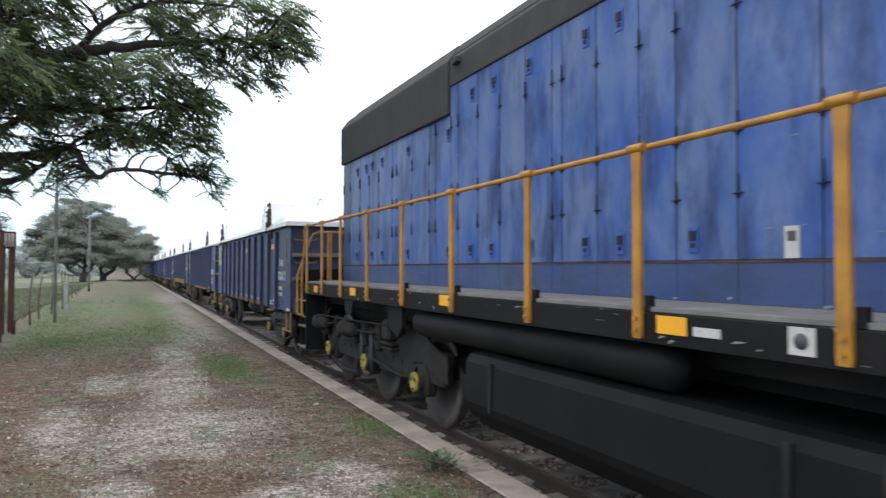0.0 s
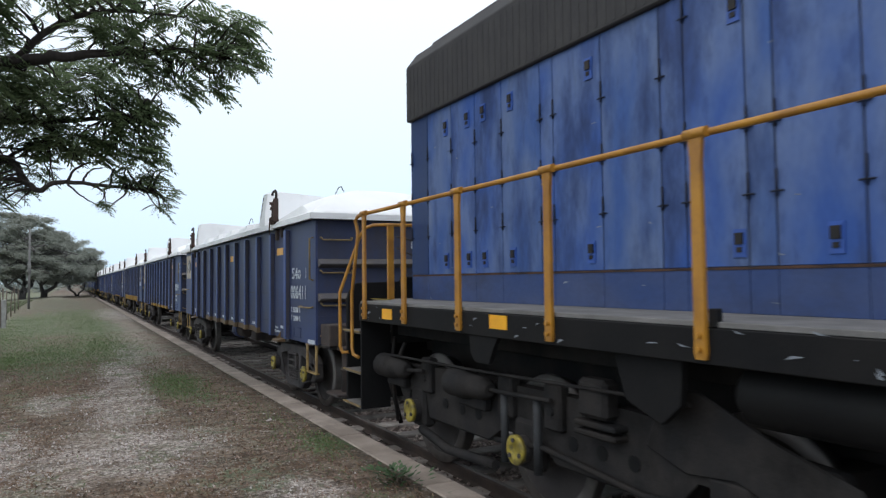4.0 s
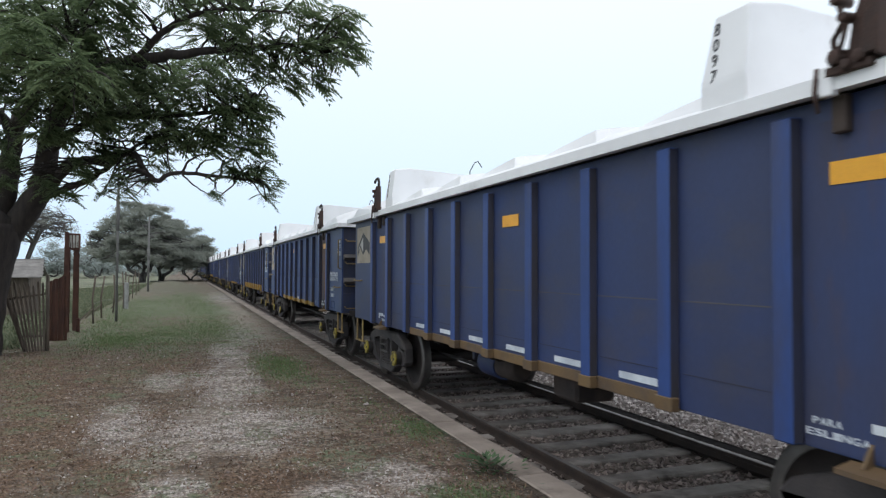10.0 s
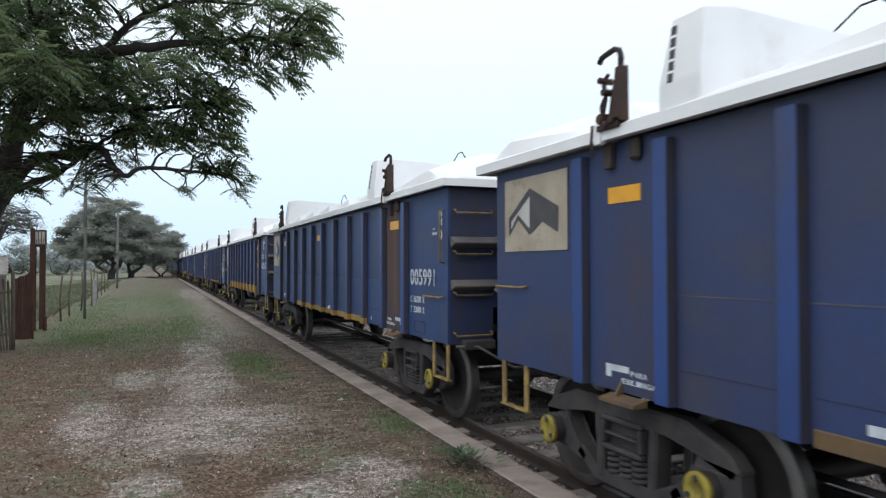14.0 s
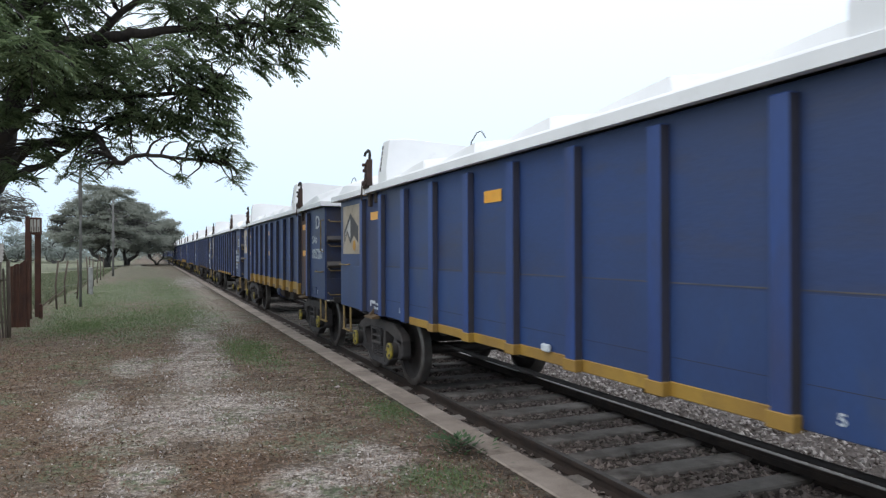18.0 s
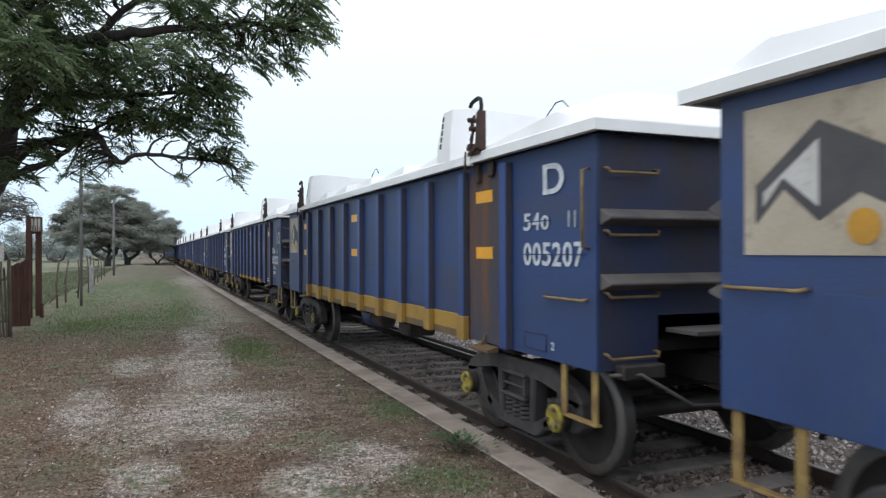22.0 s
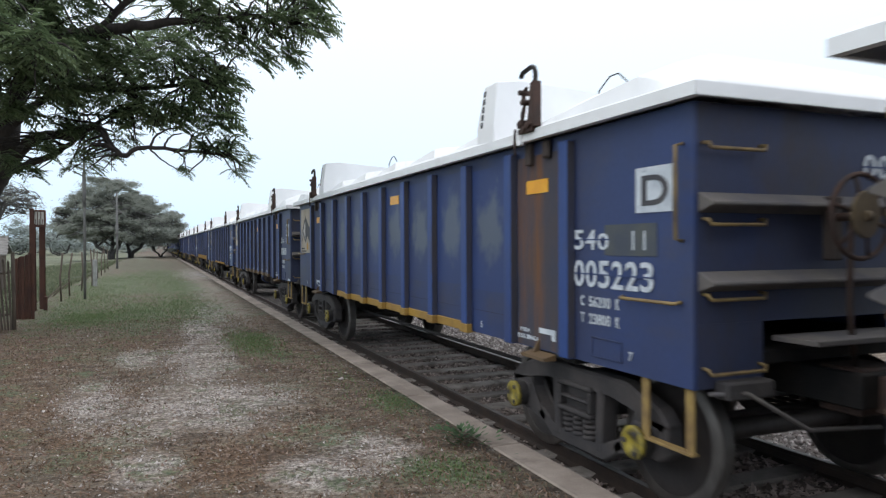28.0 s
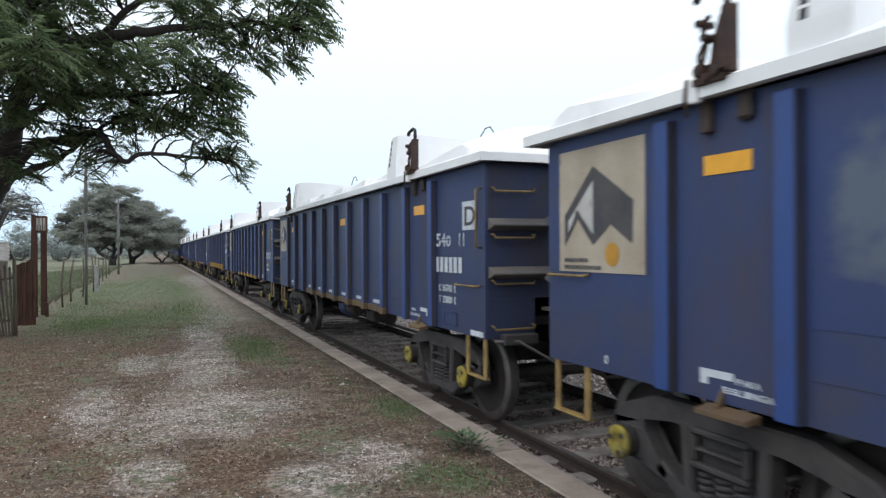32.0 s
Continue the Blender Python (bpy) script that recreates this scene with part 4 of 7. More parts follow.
def m_logo(kind):
    """Parts of the painted badge: an arrowed house shape in plain polygons."""
    def flat(polys, mat):
        bm = bmesh.new()
        for p in polys:
            bm.faces.new([bm.verts.new((x, y, 0)) for x, y in p])
        return mesh_of("badge", bm, mat)
    if kind == "field":
        return flat([[(0.465, 0.61), (0.12, 0.345), (0.12, 0.25), (0.26, 0.36)], [(0.465, 0.61), (0.26, 0.36), (0.465, 0.20)]], M_BADGEWHITE)
    dark = [[(0.465, 0.675), (0.465, 0.17), (0.68, 0.30), (0.94, 0.435)], [(0.94, 0.435), (0.68, 0.30), (0.93, 0.175)],
            [(0.465, 0.675), (0.08, 0.375), (0.13, 0.335), (0.465, 0.585)], [(0.08, 0.375), (0.08, 0.165), (0.13, 0.255), (0.13, 0.335)],
            [(0.08, 0.165), (0.26, 0.345), (0.255, 0.405), (0.13, 0.255)], [(0.26, 0.345), (0.465, 0.17), (0.465, 0.24), (0.255, 0.405)]]
    return flat(dark, M_LOGODARK)


def bars_mesh(key, rows, mat):
    """Plain bars in place of writing that cannot be made out; rows of x, y, width, height."""
    def make():
        bm = bmesh.new()
        for x, y, w, h in rows:
            box(bm, x, x + w, y, y + h, -0.001, 0.002)
        return mesh_of("stencil", bm, mat)
    return shared(("bars", key), make)


def quad(key, w, h, mat):
    def make():
        bm = bmesh.new()
        box(bm, 0, w, 0, h, -0.002, 0.003)
        return mesh_of(key, bm, mat)
    return shared((key, w, h, mat.name), make)


def figures(thing, words, m, wide, tall, name="figure"):
    """Heavy painted figures, each one a piece of its own, over a given width and height."""
    cell = wide / (len(words) - 0.16)
    for k, ch in enumerate(words):
        if ch == " ":
            continue
        me = shared(("text", ch), lambda: text_mesh("figure", ch, 1.0, M_WHITE, 1.0, 0.016))
        xs, ys = [v.co.x for v in me.vertices], [v.co.y for v in me.vertices]
        w = cell * 0.84 * min(0.45, (max(xs) - min(xs)) / 0.75) if ch in "1" else cell * 0.84
        h = tall * (0.80 if words == "540" and ch == "0" else 1.0)
        fit = Matrix.Translation((cell * k + (cell * 0.84 - w) / 2, 0, 0)) @ Matrix.Diagonal((w / (max(xs) - min(xs)), h / (max(ys) - min(ys)), 1, 1)) @ Matrix.Translation((-min(xs), -min(ys), 0))
        part(name, me, None, thing, "", 0, m @ fit)


def stencil(thing, words, u, z, wide, tall, gap=True):
    """Stencilled figures from u forward, with the gap that the stencil's bridges leave."""
    figures(thing, words, on_side(u, z, -SIDE - 0.008), wide, tall)
    if gap and "0" in words:
        part("stencil_bridge", quad("stencil_bridge", round(wide + 0.02, 3), 0.009, M_GAP), None, thing, "", 0, on_side(u + 0.01, z + tall * 0.47, -SIDE - 0.011))


def build_wagon(paint, side_paint, sill_mat, sill_top, sill_from, number, top_line, weights, box_d=0, dashes=False, double=False, wheel_end=False, bleached=False, lower=False, rusty=False, plain=False, mark="", mark2="", badge_z=1.79, mid_mark=5.70, saddle_mark="", gear=True, label=""):
    w = new("gondola_wagon", None)
    tagged(w, label, "railway wagon", "wagons of the train")
    # shell
    part("floor", m_box("floor", -SIDE + 0.01, SIDE - 0.01, 0.02, BODY - 0.02, SILL + 0.12, SILL + 0.20, M_DARK), None, w)
    sill_to = BODY - sill_from if double else BODY - 3.45
    for s in (-1, 1):
        a, b = sorted((s * SIDE, s * (SIDE - 0.03)))
        part("side_wall", m_box("side_wall", a, b, 0, BODY, SILL, TOP, side_paint), None, w)
        for i, u in enumerate(RIBS):
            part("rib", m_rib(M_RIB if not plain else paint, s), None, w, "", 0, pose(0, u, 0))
        # side sill, stepping down between the bogies
        a, b = sorted((s * (SIDE - 0.12), s * (SIDE + 0.012)))
        part("sill", m_box("sill", a, b, sill_from, sill_to, SILL - 0.015, sill_top, sill_mat, 0.006), None, w, "yellow-painted side sill")
        # browner strip along the broad sill's lower edge, between the ribs
        if double:
            a, b = sorted((s * (SIDE + 0.008), s * (SIDE + 0.016)))
            for u0, u1 in zip(RIBS, RIBS[1:]):
                if u0 > sill_from - 0.2 and u1 < sill_to + 0.2:
                    part("sill_edge", m_box("sill_edge", a, b, 0.09, round(u1 - u0 - 0.09, 3), SILL - 0.016, SILL + 0.062, M_OCHRE, 0.004), None, w, "brown lower edge of the sill", 0, pose(0, u0, 0))
        a, b = sorted((s * (SIDE + 0.012), s * (SIDE + 0.080)))
        for u in RIBS:
            if sill_from <= u <= sill_to + 0.05:
                part("rib_foot", m_box("rib_foot", a, b, -0.088, 0.088, SILL - 0.016, sill_top - 0.004, sill_mat, 0.006), None, w, "", 0, pose(0, u, 0))
    for e, y0, y1 in (("front", 0.0, 0.03), ("rear", BODY - 0.03, BODY)):
        def make(y0=y0, y1=y1):
            bm = bmesh.new()
            box(bm, -SIDE + 0.031, SIDE - 0.031, y0, y1, 1.32, TOP)
            box(bm, -SIDE + 0.031, -SIDE + 0.56, y0, y1, SILL, 1.319)
            box(bm, SIDE - 0.56, SIDE - 0.031, y0, y1, SILL, 1.319)
            return mesh_of("end_wall", bm, M_END)
        part("end_wall", shared(("end", y0, paint.name), make), None, w)
    # end beams: dusty tops, blue faces
    for s, y in ((-1, 0.0), (1, BODY)):
        for z in (2.10, 1.615):
            def make(s=s, y=y, z=z):
                bm = bmesh.new()
                prism(bm, [(y + s * 0.0, z - 0.10), (y + s * 0.13, z - 0.055), (y + s * 0.13, z - 0.035), (y, z + 0.03)], "x", -SIDE + 0.03, SIDE - 0.03)
                return mesh_of("end_beam", bm, M_GREYBEAM, 0.006)
            part("end_beam", shared(("beam", s, z), make), None, w, "dusty horizontal end beam")
        for z in (2.395, 1.93, 1.47, 1.015):
            flip = pose(-SIDE + 0.07, y, z) if s < 0 else pose(-SIDE + 0.53, y, z, 0, 0, 180)
            part("grab_iron", m_rung(0.46), None, w, "", 0, flip)
    # underframe
    part("centre_sill", m_box("centre_sill", -0.26, 0.26, -0.35, BODY + 0.35, 0.78, 1.00, M_DARK, 0.01), None, w)
    for y in (1.45, 4.4, 6.2, 8.0, BODY - 1.8):
        part("cross_bearer", m_box("cross_bearer", -SIDE + 0.05, SIDE - 0.05, -0.10, 0.10, 0.86, 1.04, M_DARK, 0.01), None, w, "", 0, pose(0, y, 0))
    def make():
        bm = bmesh.new()
        tube(bm, [(-0.80, 6.22, 0.70), (-0.80, 6.26, 0.70), (-0.80, 6.62, 0.70), (-0.80, 6.64, 0.70)], [0.10, 0.14, 0.14, 0.15], 16, 0)
        tube(bm, [(-0.80, 6.64, 0.70), (-0.80, 7.10, 0.70), (-0.80, 7.18, 0.70)], [0.165, 0.165, 0.12], 16, 1)
        return mesh_of("air_cylinder", bm, [M_GRIME, M_BLUE])
    if gear:
        part("brake_reservoir", m_box("brake_reservoir", -0.92, -0.50, 5.02, 5.46, 0.60, 0.86, M_GRIME, 0.03), None, w, "grimy brown equipment box")
        part("air_cylinder", shared("air_cylinder", make), None, w, "air cylinder with a blue cap", 0, pose(0, 0.12, 0.02))
        part("hanger", m_box("hanger", -0.88, -0.84, 7.50, 7.57, 0.70, 0.92, M_BLUE, 0.004), None, w)
    part("brake_rod", m_bar("brake_rod", [(-0.5, 2.4, 0.52), (-0.6, 9.9, 0.55)], 0.025, M_FRAME, 6), None, w)
    # draw gear
    for s, y in ((-1, 0.0), (1, BODY)):
        def make(s=s, y=y):
            bm = bmesh.new()
            box(bm, -0.20, 0.20, min(y, y + s * 0.30), max(y, y + s * 0.30), 0.72, 1.02)
            box(bm, -0.10, 0.10, min(y + s * 0.28, y + s * 0.66), max(y + s * 0.28, y + s * 0.66), 0.74, 0.98)
            prism(bm, [(-0.16, y + s * 0.50), (0.17, y + s * 0.50), (0.20, y + s * 0.60), (0.06, y + s * 0.67), (-0.12, y + s * 0.62)], "z", 0.70, 1.00)
            return mesh_of("coupler", bm, M_HOOK, 0.012)
        part("coupler", shared(("coupler", s), make), None, w)
        part("end_shelf", m_box("end_shelf", -0.62, 0.62, min(y, y + s * 0.34), max(y, y + s * 0.34), 1.19, 1.225, M_GREYBEAM, 0.004), None, w)
        part("uncoupling_lever", m_bar("uncoupling_lever", [(-1.18, y + s * 0.05, 0.90), (-0.95, y + s * 0.12, 0.90), (-0.55, y + s * 0.22, 0.66), (0.0, y + s * 0.28, 0.64)], 0.015, M_GREYBEAM, 6), None, w)
        part("brake_hose", m_bar("brake_hose", [(0.35, y + s * 0.20, 0.85), (0.36, y + s * 0.45, 0.72), (0.34, y + s * 0.58, 0.50), (0.30, y + s * 0.62, 0.42)], 0.026, M_HOOKBLACK, 7), None, w)
        part("corner_pocket", m_box("corner_pocket", -1.10, -0.72, min(y + s * 0.0, y + s * 0.12), max(y, y + s * 0.12), 0.86, 0.97, M_FRAME, 0.012), None, w)
    # steps under the corners
    for k, y0 in ((1, 0.02), (1, BODY - 0.55)):
        def make(y0=y0):
            bm = bmesh.new()
            for y in (y0, y0 + 0.42):
                box(bm, -SIDE + 0.015, -SIDE + 0.035, y, y + 0.07, 0.52, SILL + 0.03)
            box(bm, -SIDE + 0.0, -SIDE + 0.06, y0, y0 + 0.49, 0.505, 0.525)
            return mesh_of("step", bm, M_STEP, 0.003)
        part("step", shared(("step", y0), make), None, w, "rusty yellow corner step")
    # side handrails
    part("handrail", m_bar("handrail", [(-SIDE - 0.005, 0.09, 2.43), (-SIDE - 0.06, 0.09, 2.42), (-SIDE - 0.06, 0.09, 1.84), (-SIDE - 0.005, 0.09, 1.83)], 0.013, M_RUNG), None, w)
    part("handrail", m_bar("handrail", [(-SIDE - 0.005, 0.10, 1.45), (-SIDE - 0.05, 0.12, 1.44), (-SIDE - 0.05, 0.66, 1.44), (-SIDE - 0.005, 0.68, 1.45)], 0.012, M_RUNG), None, w)
    part("handrail", m_bar("handrail", [(-SIDE - 0.005, BODY - 0.05, 1.62), (-SIDE - 0.05, BODY - 0.07, 1.61), (-SIDE - 0.05, BODY - 0.55, 1.61), (-SIDE - 0.005, BODY - 0.58, 1.62)], 0.012, M_RUNG), None, w)
    # the panels by the latches, grimy or rusty, with a jacking bracket
    for u0, u1, mat in ((1.44, 2.21, M_RUST_PANEL if rusty else M_BROWN), (10.08, 10.86, M_BROWN)):
        part("stained_panel", m_box("stained_panel", -SIDE - 0.004, -SIDE + 0.001, u0, u1, SILL + 0.01, TOP - 0.11, mat), None, w, "grimy rust-stained side panel")
        c = 1.91 if u0 < 5 else 10.53
        part("latch_post", m_box("latch_post", -SIDE - 0.055, -SIDE, c, c + 0.08, 2.49, TOP - 0.004, M_GRIME, 0.006), None, w)
        part("strap_flap", m_box("strap_flap", -SIDE - 0.05, -SIDE - 0.01, c - 0.30, c - 0.19, 2.52, TOP - 0.004, M_GRIME, 0.02), None, w, "grimy flap under the rim")
        def make(u0=u0, u1=u1):
            bm = bmesh.new()
            c = (u0 + u1) / 2
            prism(bm, [(-SIDE - 0.004, SILL - 0.01), (-SIDE - 0.12, SILL - 0.035), (-SIDE - 0.12, SILL - 0.060), (-SIDE - 0.004, SILL - 0.060)], "y", c - 0.26, c + 0.12)
            prism(bm, [(-SIDE - 0.004, SILL + 0.09), (-SIDE - 0.07, SILL - 0.02), (-SIDE - 0.004, SILL - 0.03)], "y", c + 0.0, c + 0.02)
            return mesh_of("jacking_bracket", bm, M_OCHRE)
        part("jacking_bracket", shared(("jack", u0), make), None, w, "grimy yellow jacking bracket")
        if double:
            continue
        if u0 < 5:
            part("white_arrow", bars_mesh("arrow", [(0, 0, 0.26, 0.045), (0.20, -0.045, 0.06, 0.045)], M_WHITE), None, w, "", 0, on_side(1.83, 1.06))
        else:
            part("white_arrow", bars_mesh("arrow_back", [(0, 0, 0.26, 0.045), (0.0, -0.045, 0.06, 0.045)], M_WHITE), None, w, "", 0, on_side(10.66, 1.06))
        figures(w, "PARA", on_side(2.16 if u0 < 5 else 10.38, 1.045), 0.17, 0.036, "letter")
        figures(w, "ESLINGA", on_side(2.20 if u0 < 5 else 10.48, 0.985), 0.36, 0.036, "letter")
    # cover, saddles and latches
    cover = part("cover", m_cover(), None, w, "white moulded fibreglass cover")
    for u in (2.68, BODY - 2.62):
        saddle = part("saddle", m_saddle(), None, w, "white raised saddle across the cover", 0, pose(0, u, 0))
        up = Matrix.Translation((-SIDE - 0.098, 0.10, 2.93)) @ Matrix(((0, 0.12, -1, 0), (-1, 0, 0, 0), (0, 1, 0, 0), (0, 0, 0, 1)))
        if saddle_mark and u < 5:
            for k, ch in enumerate(reversed(saddle_mark)):
                me = shared(("dark", ch), lambda: text_mesh("figure", ch, 0.105, M_LOGODARK, 1.0, 0.001))
                part("figure", me, None, saddle, "", 0, up @ pose(0, 0.095 * k, 0))
        else:
            for k in range(5):
                part("painted_mark", bars_mesh("saddlefig", [(0, 0, 0.05, 0.055)], M_LOGODARK), None, saddle, "", 0, up @ pose(0, 0.075 * k, 0))
    for u in (1.80, 10.42):
        for s in (-1, 1):
            latch = part("latch", m_hook(), None, w, "rusty cover latch", 0, pose(s * (SIDE + 0.09), u, 0))
            part("hook", m_bent_hook(), None, latch, "black bent hook")
            part("bracket", m_box("latch_bracket", -0.05, 0.0, 0.115, 0.185, 2.655, 2.80, M_COVER, 0.006) if s < 0 else m_box("latch_bracket", 0.0, 0.05, 0.115, 0.185, 2.655, 2.80, M_COVER, 0.006), None, latch, "white strap bracket")
            part("chain", m_bar("latch_chain", [(-0.055, 0.19, 2.80), (-0.055, 0.205, 2.68), (-0.06, 0.18, 2.58)], 0.011, M_HOOK, 5), None, latch)
    for u in (2.51, BODY - 2.86):
        part("lifting_loop", m_bar("lifting_loop", [(0.0, u + 0.27, 3.18), (0.0, u + 0.25, 3.40), (0.0, u + 0.06, 3.51), (0.0, u - 0.08, 3.51), (0.0, u - 0.22, 3.40)], 0.008, M_HOOKBLACK, 6), None, w)
    # reflectors
    for u in (1.87, mid_mark, BODY - 1.95):
        z = 2.355 if u == mid_mark and bleached else 2.29 if double or lower else 2.245
        part("reflector", quad("reflector", 0.36, 0.115, M_REFLECT), None, w, "orange reflective strip", 0, on_side(u + 0.17, z))
        if double:
            part("reflector", quad("reflector", 0.36, 0.115, M_REFLECT), None, w, "orange reflective strip", 0, on_side(u + 0.17, 1.74))
    if dashes:
        for u in RIBS[2:-3]:
            part("white_dash", quad("white_dash", 0.52, 0.050, M_WHITE), None, w, "", 0, on_side(u + 0.59, 1.030, -SIDE - 0.006))
        part("white_dash", quad("white_dash", 0.30, 0.055, M_WHITE), None, w, "", 0, on_side(0.34, 0.93, -SIDE - 0.006))
    # weld seams along the sheets
    for a, b in zip(RIBS, RIBS[1:]):
        part("seam", m_box("seam", -SIDE - 0.003, -SIDE, 0, round(b - a, 3), 1.615, 1.622, M_GREYBEAM), None, w, "", 0, pose(0, a, 0))
        part("seam", m_box("low_seam", -SIDE - 0.0035, -SIDE, 0.10, round(b - a - 0.10, 3), 1.150, 1.1545, M_RIBFLANK), None, w, "", 0, pose(0, a, 0))
    part("card_frame", m_bar("card_frame", [(-SIDE - 0.006, u, z) for u, z in ((1.06, 1.12), (0.70, 1.12), (0.70, 0.98), (1.06, 0.98), (1.06, 1.12))], 0.006, M_BROWN, 5), None, w)
    if lower:
        part("white_tag", m_box("white_tag", -SIDE - 0.05, -SIDE - 0.012, -0.06, 0.06, -0.035, 0.03, M_WHITE, 0.012), None, w, "small white tag on the sill", 0, pose(0, 5.60, 1.03))
    if lower:
        stencil(w, "3", 9.35, 1.01, 0.044, 0.066, False)
    if bleached:
        stencil(w, "0", 11.62, 0.98, 0.036, 0.066, False)
    # painted figures
    if number:
        for words, u, z, wide, tall in top_line:
            stencil(w, words, u, z, wide, tall)
        end = Matrix.Translation((0.22, -0.006, 2.25)) @ pose(0, 0, 0, 90, 0, 0)
        figures(w, number, end, 0.86, 0.17)
        part("stencil_bridge", quad("stencil_bridge", 0.88, 0.009, M_GAP), None, w, "", 0, Matrix.Translation((0.21, -0.010, 2.33)) @ pose(0, 0, 0, 90, 0, 0))
    else:
        for k in range(6):
            part("worn_figure", bars_mesh("num", [(0, 0, 0.09, 0.17)], M_WHITE), None, w, "", 0, on_side(1.30 - 0.13 * k, 1.56))
        stencil(w, "540", 1.28, 1.85, 0.42, 0.15)
        stencil(w, "11", 0.66, 1.85, 0.20, 0.14)
    for k, line in enumerate(weights):
        stencil(w, line, 1.20, 1.345 - 0.128 * k, 0.48, 0.078, False)
    if mark2:
        stencil(w, mark2, 2.98, 0.985, 0.042, 0.062, False)
    if mark:
        stencil(w, mark, 0.62, 1.005, 0.044, 0.066, False)
    if box_d == 1:
        stencil(w, "D", 0.74, 2.28, 0.32, 0.25, False)
    if box_d == 2:
        plate = part("letter_plate", quad("letter_plate", 0.36, 0.30, M_WHITE), None, w, "white square with a letter D", 0, on_side(0.54, 2.02))
        part("letter", shared("letter_d", lambda: text_mesh("letter", "D", 0.28, M_LOGODARK, 1.0, 0.004)), None, plate, "dark letter D", 0, pose(0.04, 0.05, 0.005) @ Matrix.Diagonal((1.42, 1, 1, 1)))
    if box_d == 3:
        for x, y, a, b in ((0.05, 0.0, 0.14, 0.03), (0.07, 0.06, 0.05, 0.02), (0.30, 0.10, 0.05, 0.08), (0.26, 0.20, 0.09, 0.06), (0.30, -0.06, 0.05, 0.10)):
            part("worn_mark", bars_mesh(("d3", x, y), [(0, 0, a, b)], M_WHITE), None, w, "worn remains of white paint", 0, on_side(0.50 - x, 2.16 + y))
    # badge at the rear of the side
    tall = round(2.58 - badge_z, 3)
    panel = part("badge_panel", quad("badge_panel", 1.06, tall, M_PANEL), None, w, "cream panel with a dark arrowed badge", 0, on_side(BODY - 0.18, badge_z, -SIDE - 0.006))
    low = Matrix.Diagonal((1, tall / 0.80, 1, 1))
    part("badge_field", shared("logo_field", lambda: m_logo("field")), None, panel, "worn white field of the badge", 0, pose(0.0, 0.0, 0.0045) @ low)
    part("badge", shared("logo", lambda: m_logo("dark")), None, panel, "dark grey badge shape", 0, pose(0.0, 0.0, 0.006) @ low)
    if bleached:
        for k in range(15):
            part("badge_mark", bars_mesh("badge_row", [(0, 0, 0.038, 0.030)], M_LOGODARK), None, panel, "", 0, pose(0.08 + 0.055 * (k % 9), 0.02 + 0.055 * (k // 9), 0.006))
        part("faded_patch", m_box("faded_patch", -SIDE - 0.005, -SIDE - 0.002, 0.33, 0.90, 1.73, 1.95, M_FADED), None, w, "olive-grey faded patch behind the figures")
    if not dashes:
        bm_key = shared("disc", lambda: mesh_of("disc", disc_bm(), M_LOGOSUN))
        part("disc", bm_key, None, panel, "ochre disc", 0, pose(0.70, 0.135, 0.008))
    # repainted lower half or sun-bleached patches
    if lower:
        for a, b in zip([0] + RIBS, RIBS + [BODY]):
            if b - a > 0.5:
                part("repainted_sheet", m_box("repainted_sheet", -SIDE - 0.003, -SIDE + 0.001, 0, round(b - a, 3), SILL + 0.006, 1.60, M_BLUE_NEW), None, w, "brighter blue repainted lower sheet", 0, pose(0, a, 0))
    if bleached:
        random.seed(3)
        for a, b in zip(RIBS[1:-1], RIBS[2:-1]):
            part("bleached_sheet", m_box("bleached_sheet", -0.004, 0.0, -0.40, 0.40, -0.62, 0.58, M_BLEACH), None, w, "blue side sheet with a sun-bleached patch", 0, pose(-SIDE, (a + b) / 2, 2.0 + random.uniform(-0.05, 0.05)))
    # brake wheel on the front end
    if wheel_end:
        hand_wheel(w, pose(-0.20, -0.30, 1.98 if bleached else 2.06))
        part("brake_stand", m_box("brake_stand", -0.20, -0.12, -0.12, -0.02, 1.70, 2.12, M_GRIME, 0.012), None, w)
        if lower:
            part("brake_step", m_box("brake_step", -0.39, 0.35, -0.40, -0.04, 1.645, 1.675, M_WHITE, 0.005), None, w, "white-painted brake step")
        part("brake_chain", m_bar("brake_chain", [(-0.16, -0.20, 1.95), (-0.17, -0.20, 1.40), (-0.1, -0.18, 1.02)], 0.02, M_HOOK, 6), None, w)
    if dashes and number:
        part("draft_box", m_box("draft_box", -1.20, -0.68, -0.42, -0.04, 0.93, 1.22, M_GRIME, 0.012), None, w, "grimy brown buffer bracket")
        part("draft_rib", m_box("draft_rib", -0.98, -0.72, -0.46, -0.42, 0.98, 1.18, M_GRIME, 0.012), None, w)
        def make():
            bm = bmesh.new()
            tube(bm, [(-0.81, -0.30, z) for z in (0.935, 0.865, 0.86, 0.625, 0.62, 0.58, 0.575, 0.30)], [0.23, 0.23, 0.165, 0.165, 0.182, 0.182, 0.165, 0.175], 18)
            return mesh_of("draft_post", bm, M_GRIME, 0.0)
        part("draft_post", shared("draft_post", make), None, w, "grimy round pedestal")
        part("draft_foot", m_box("draft_foot", -1.14, -0.45, -0.55, -0.10, 0.26, 0.30, M_GRIME, 0.008), None, w)
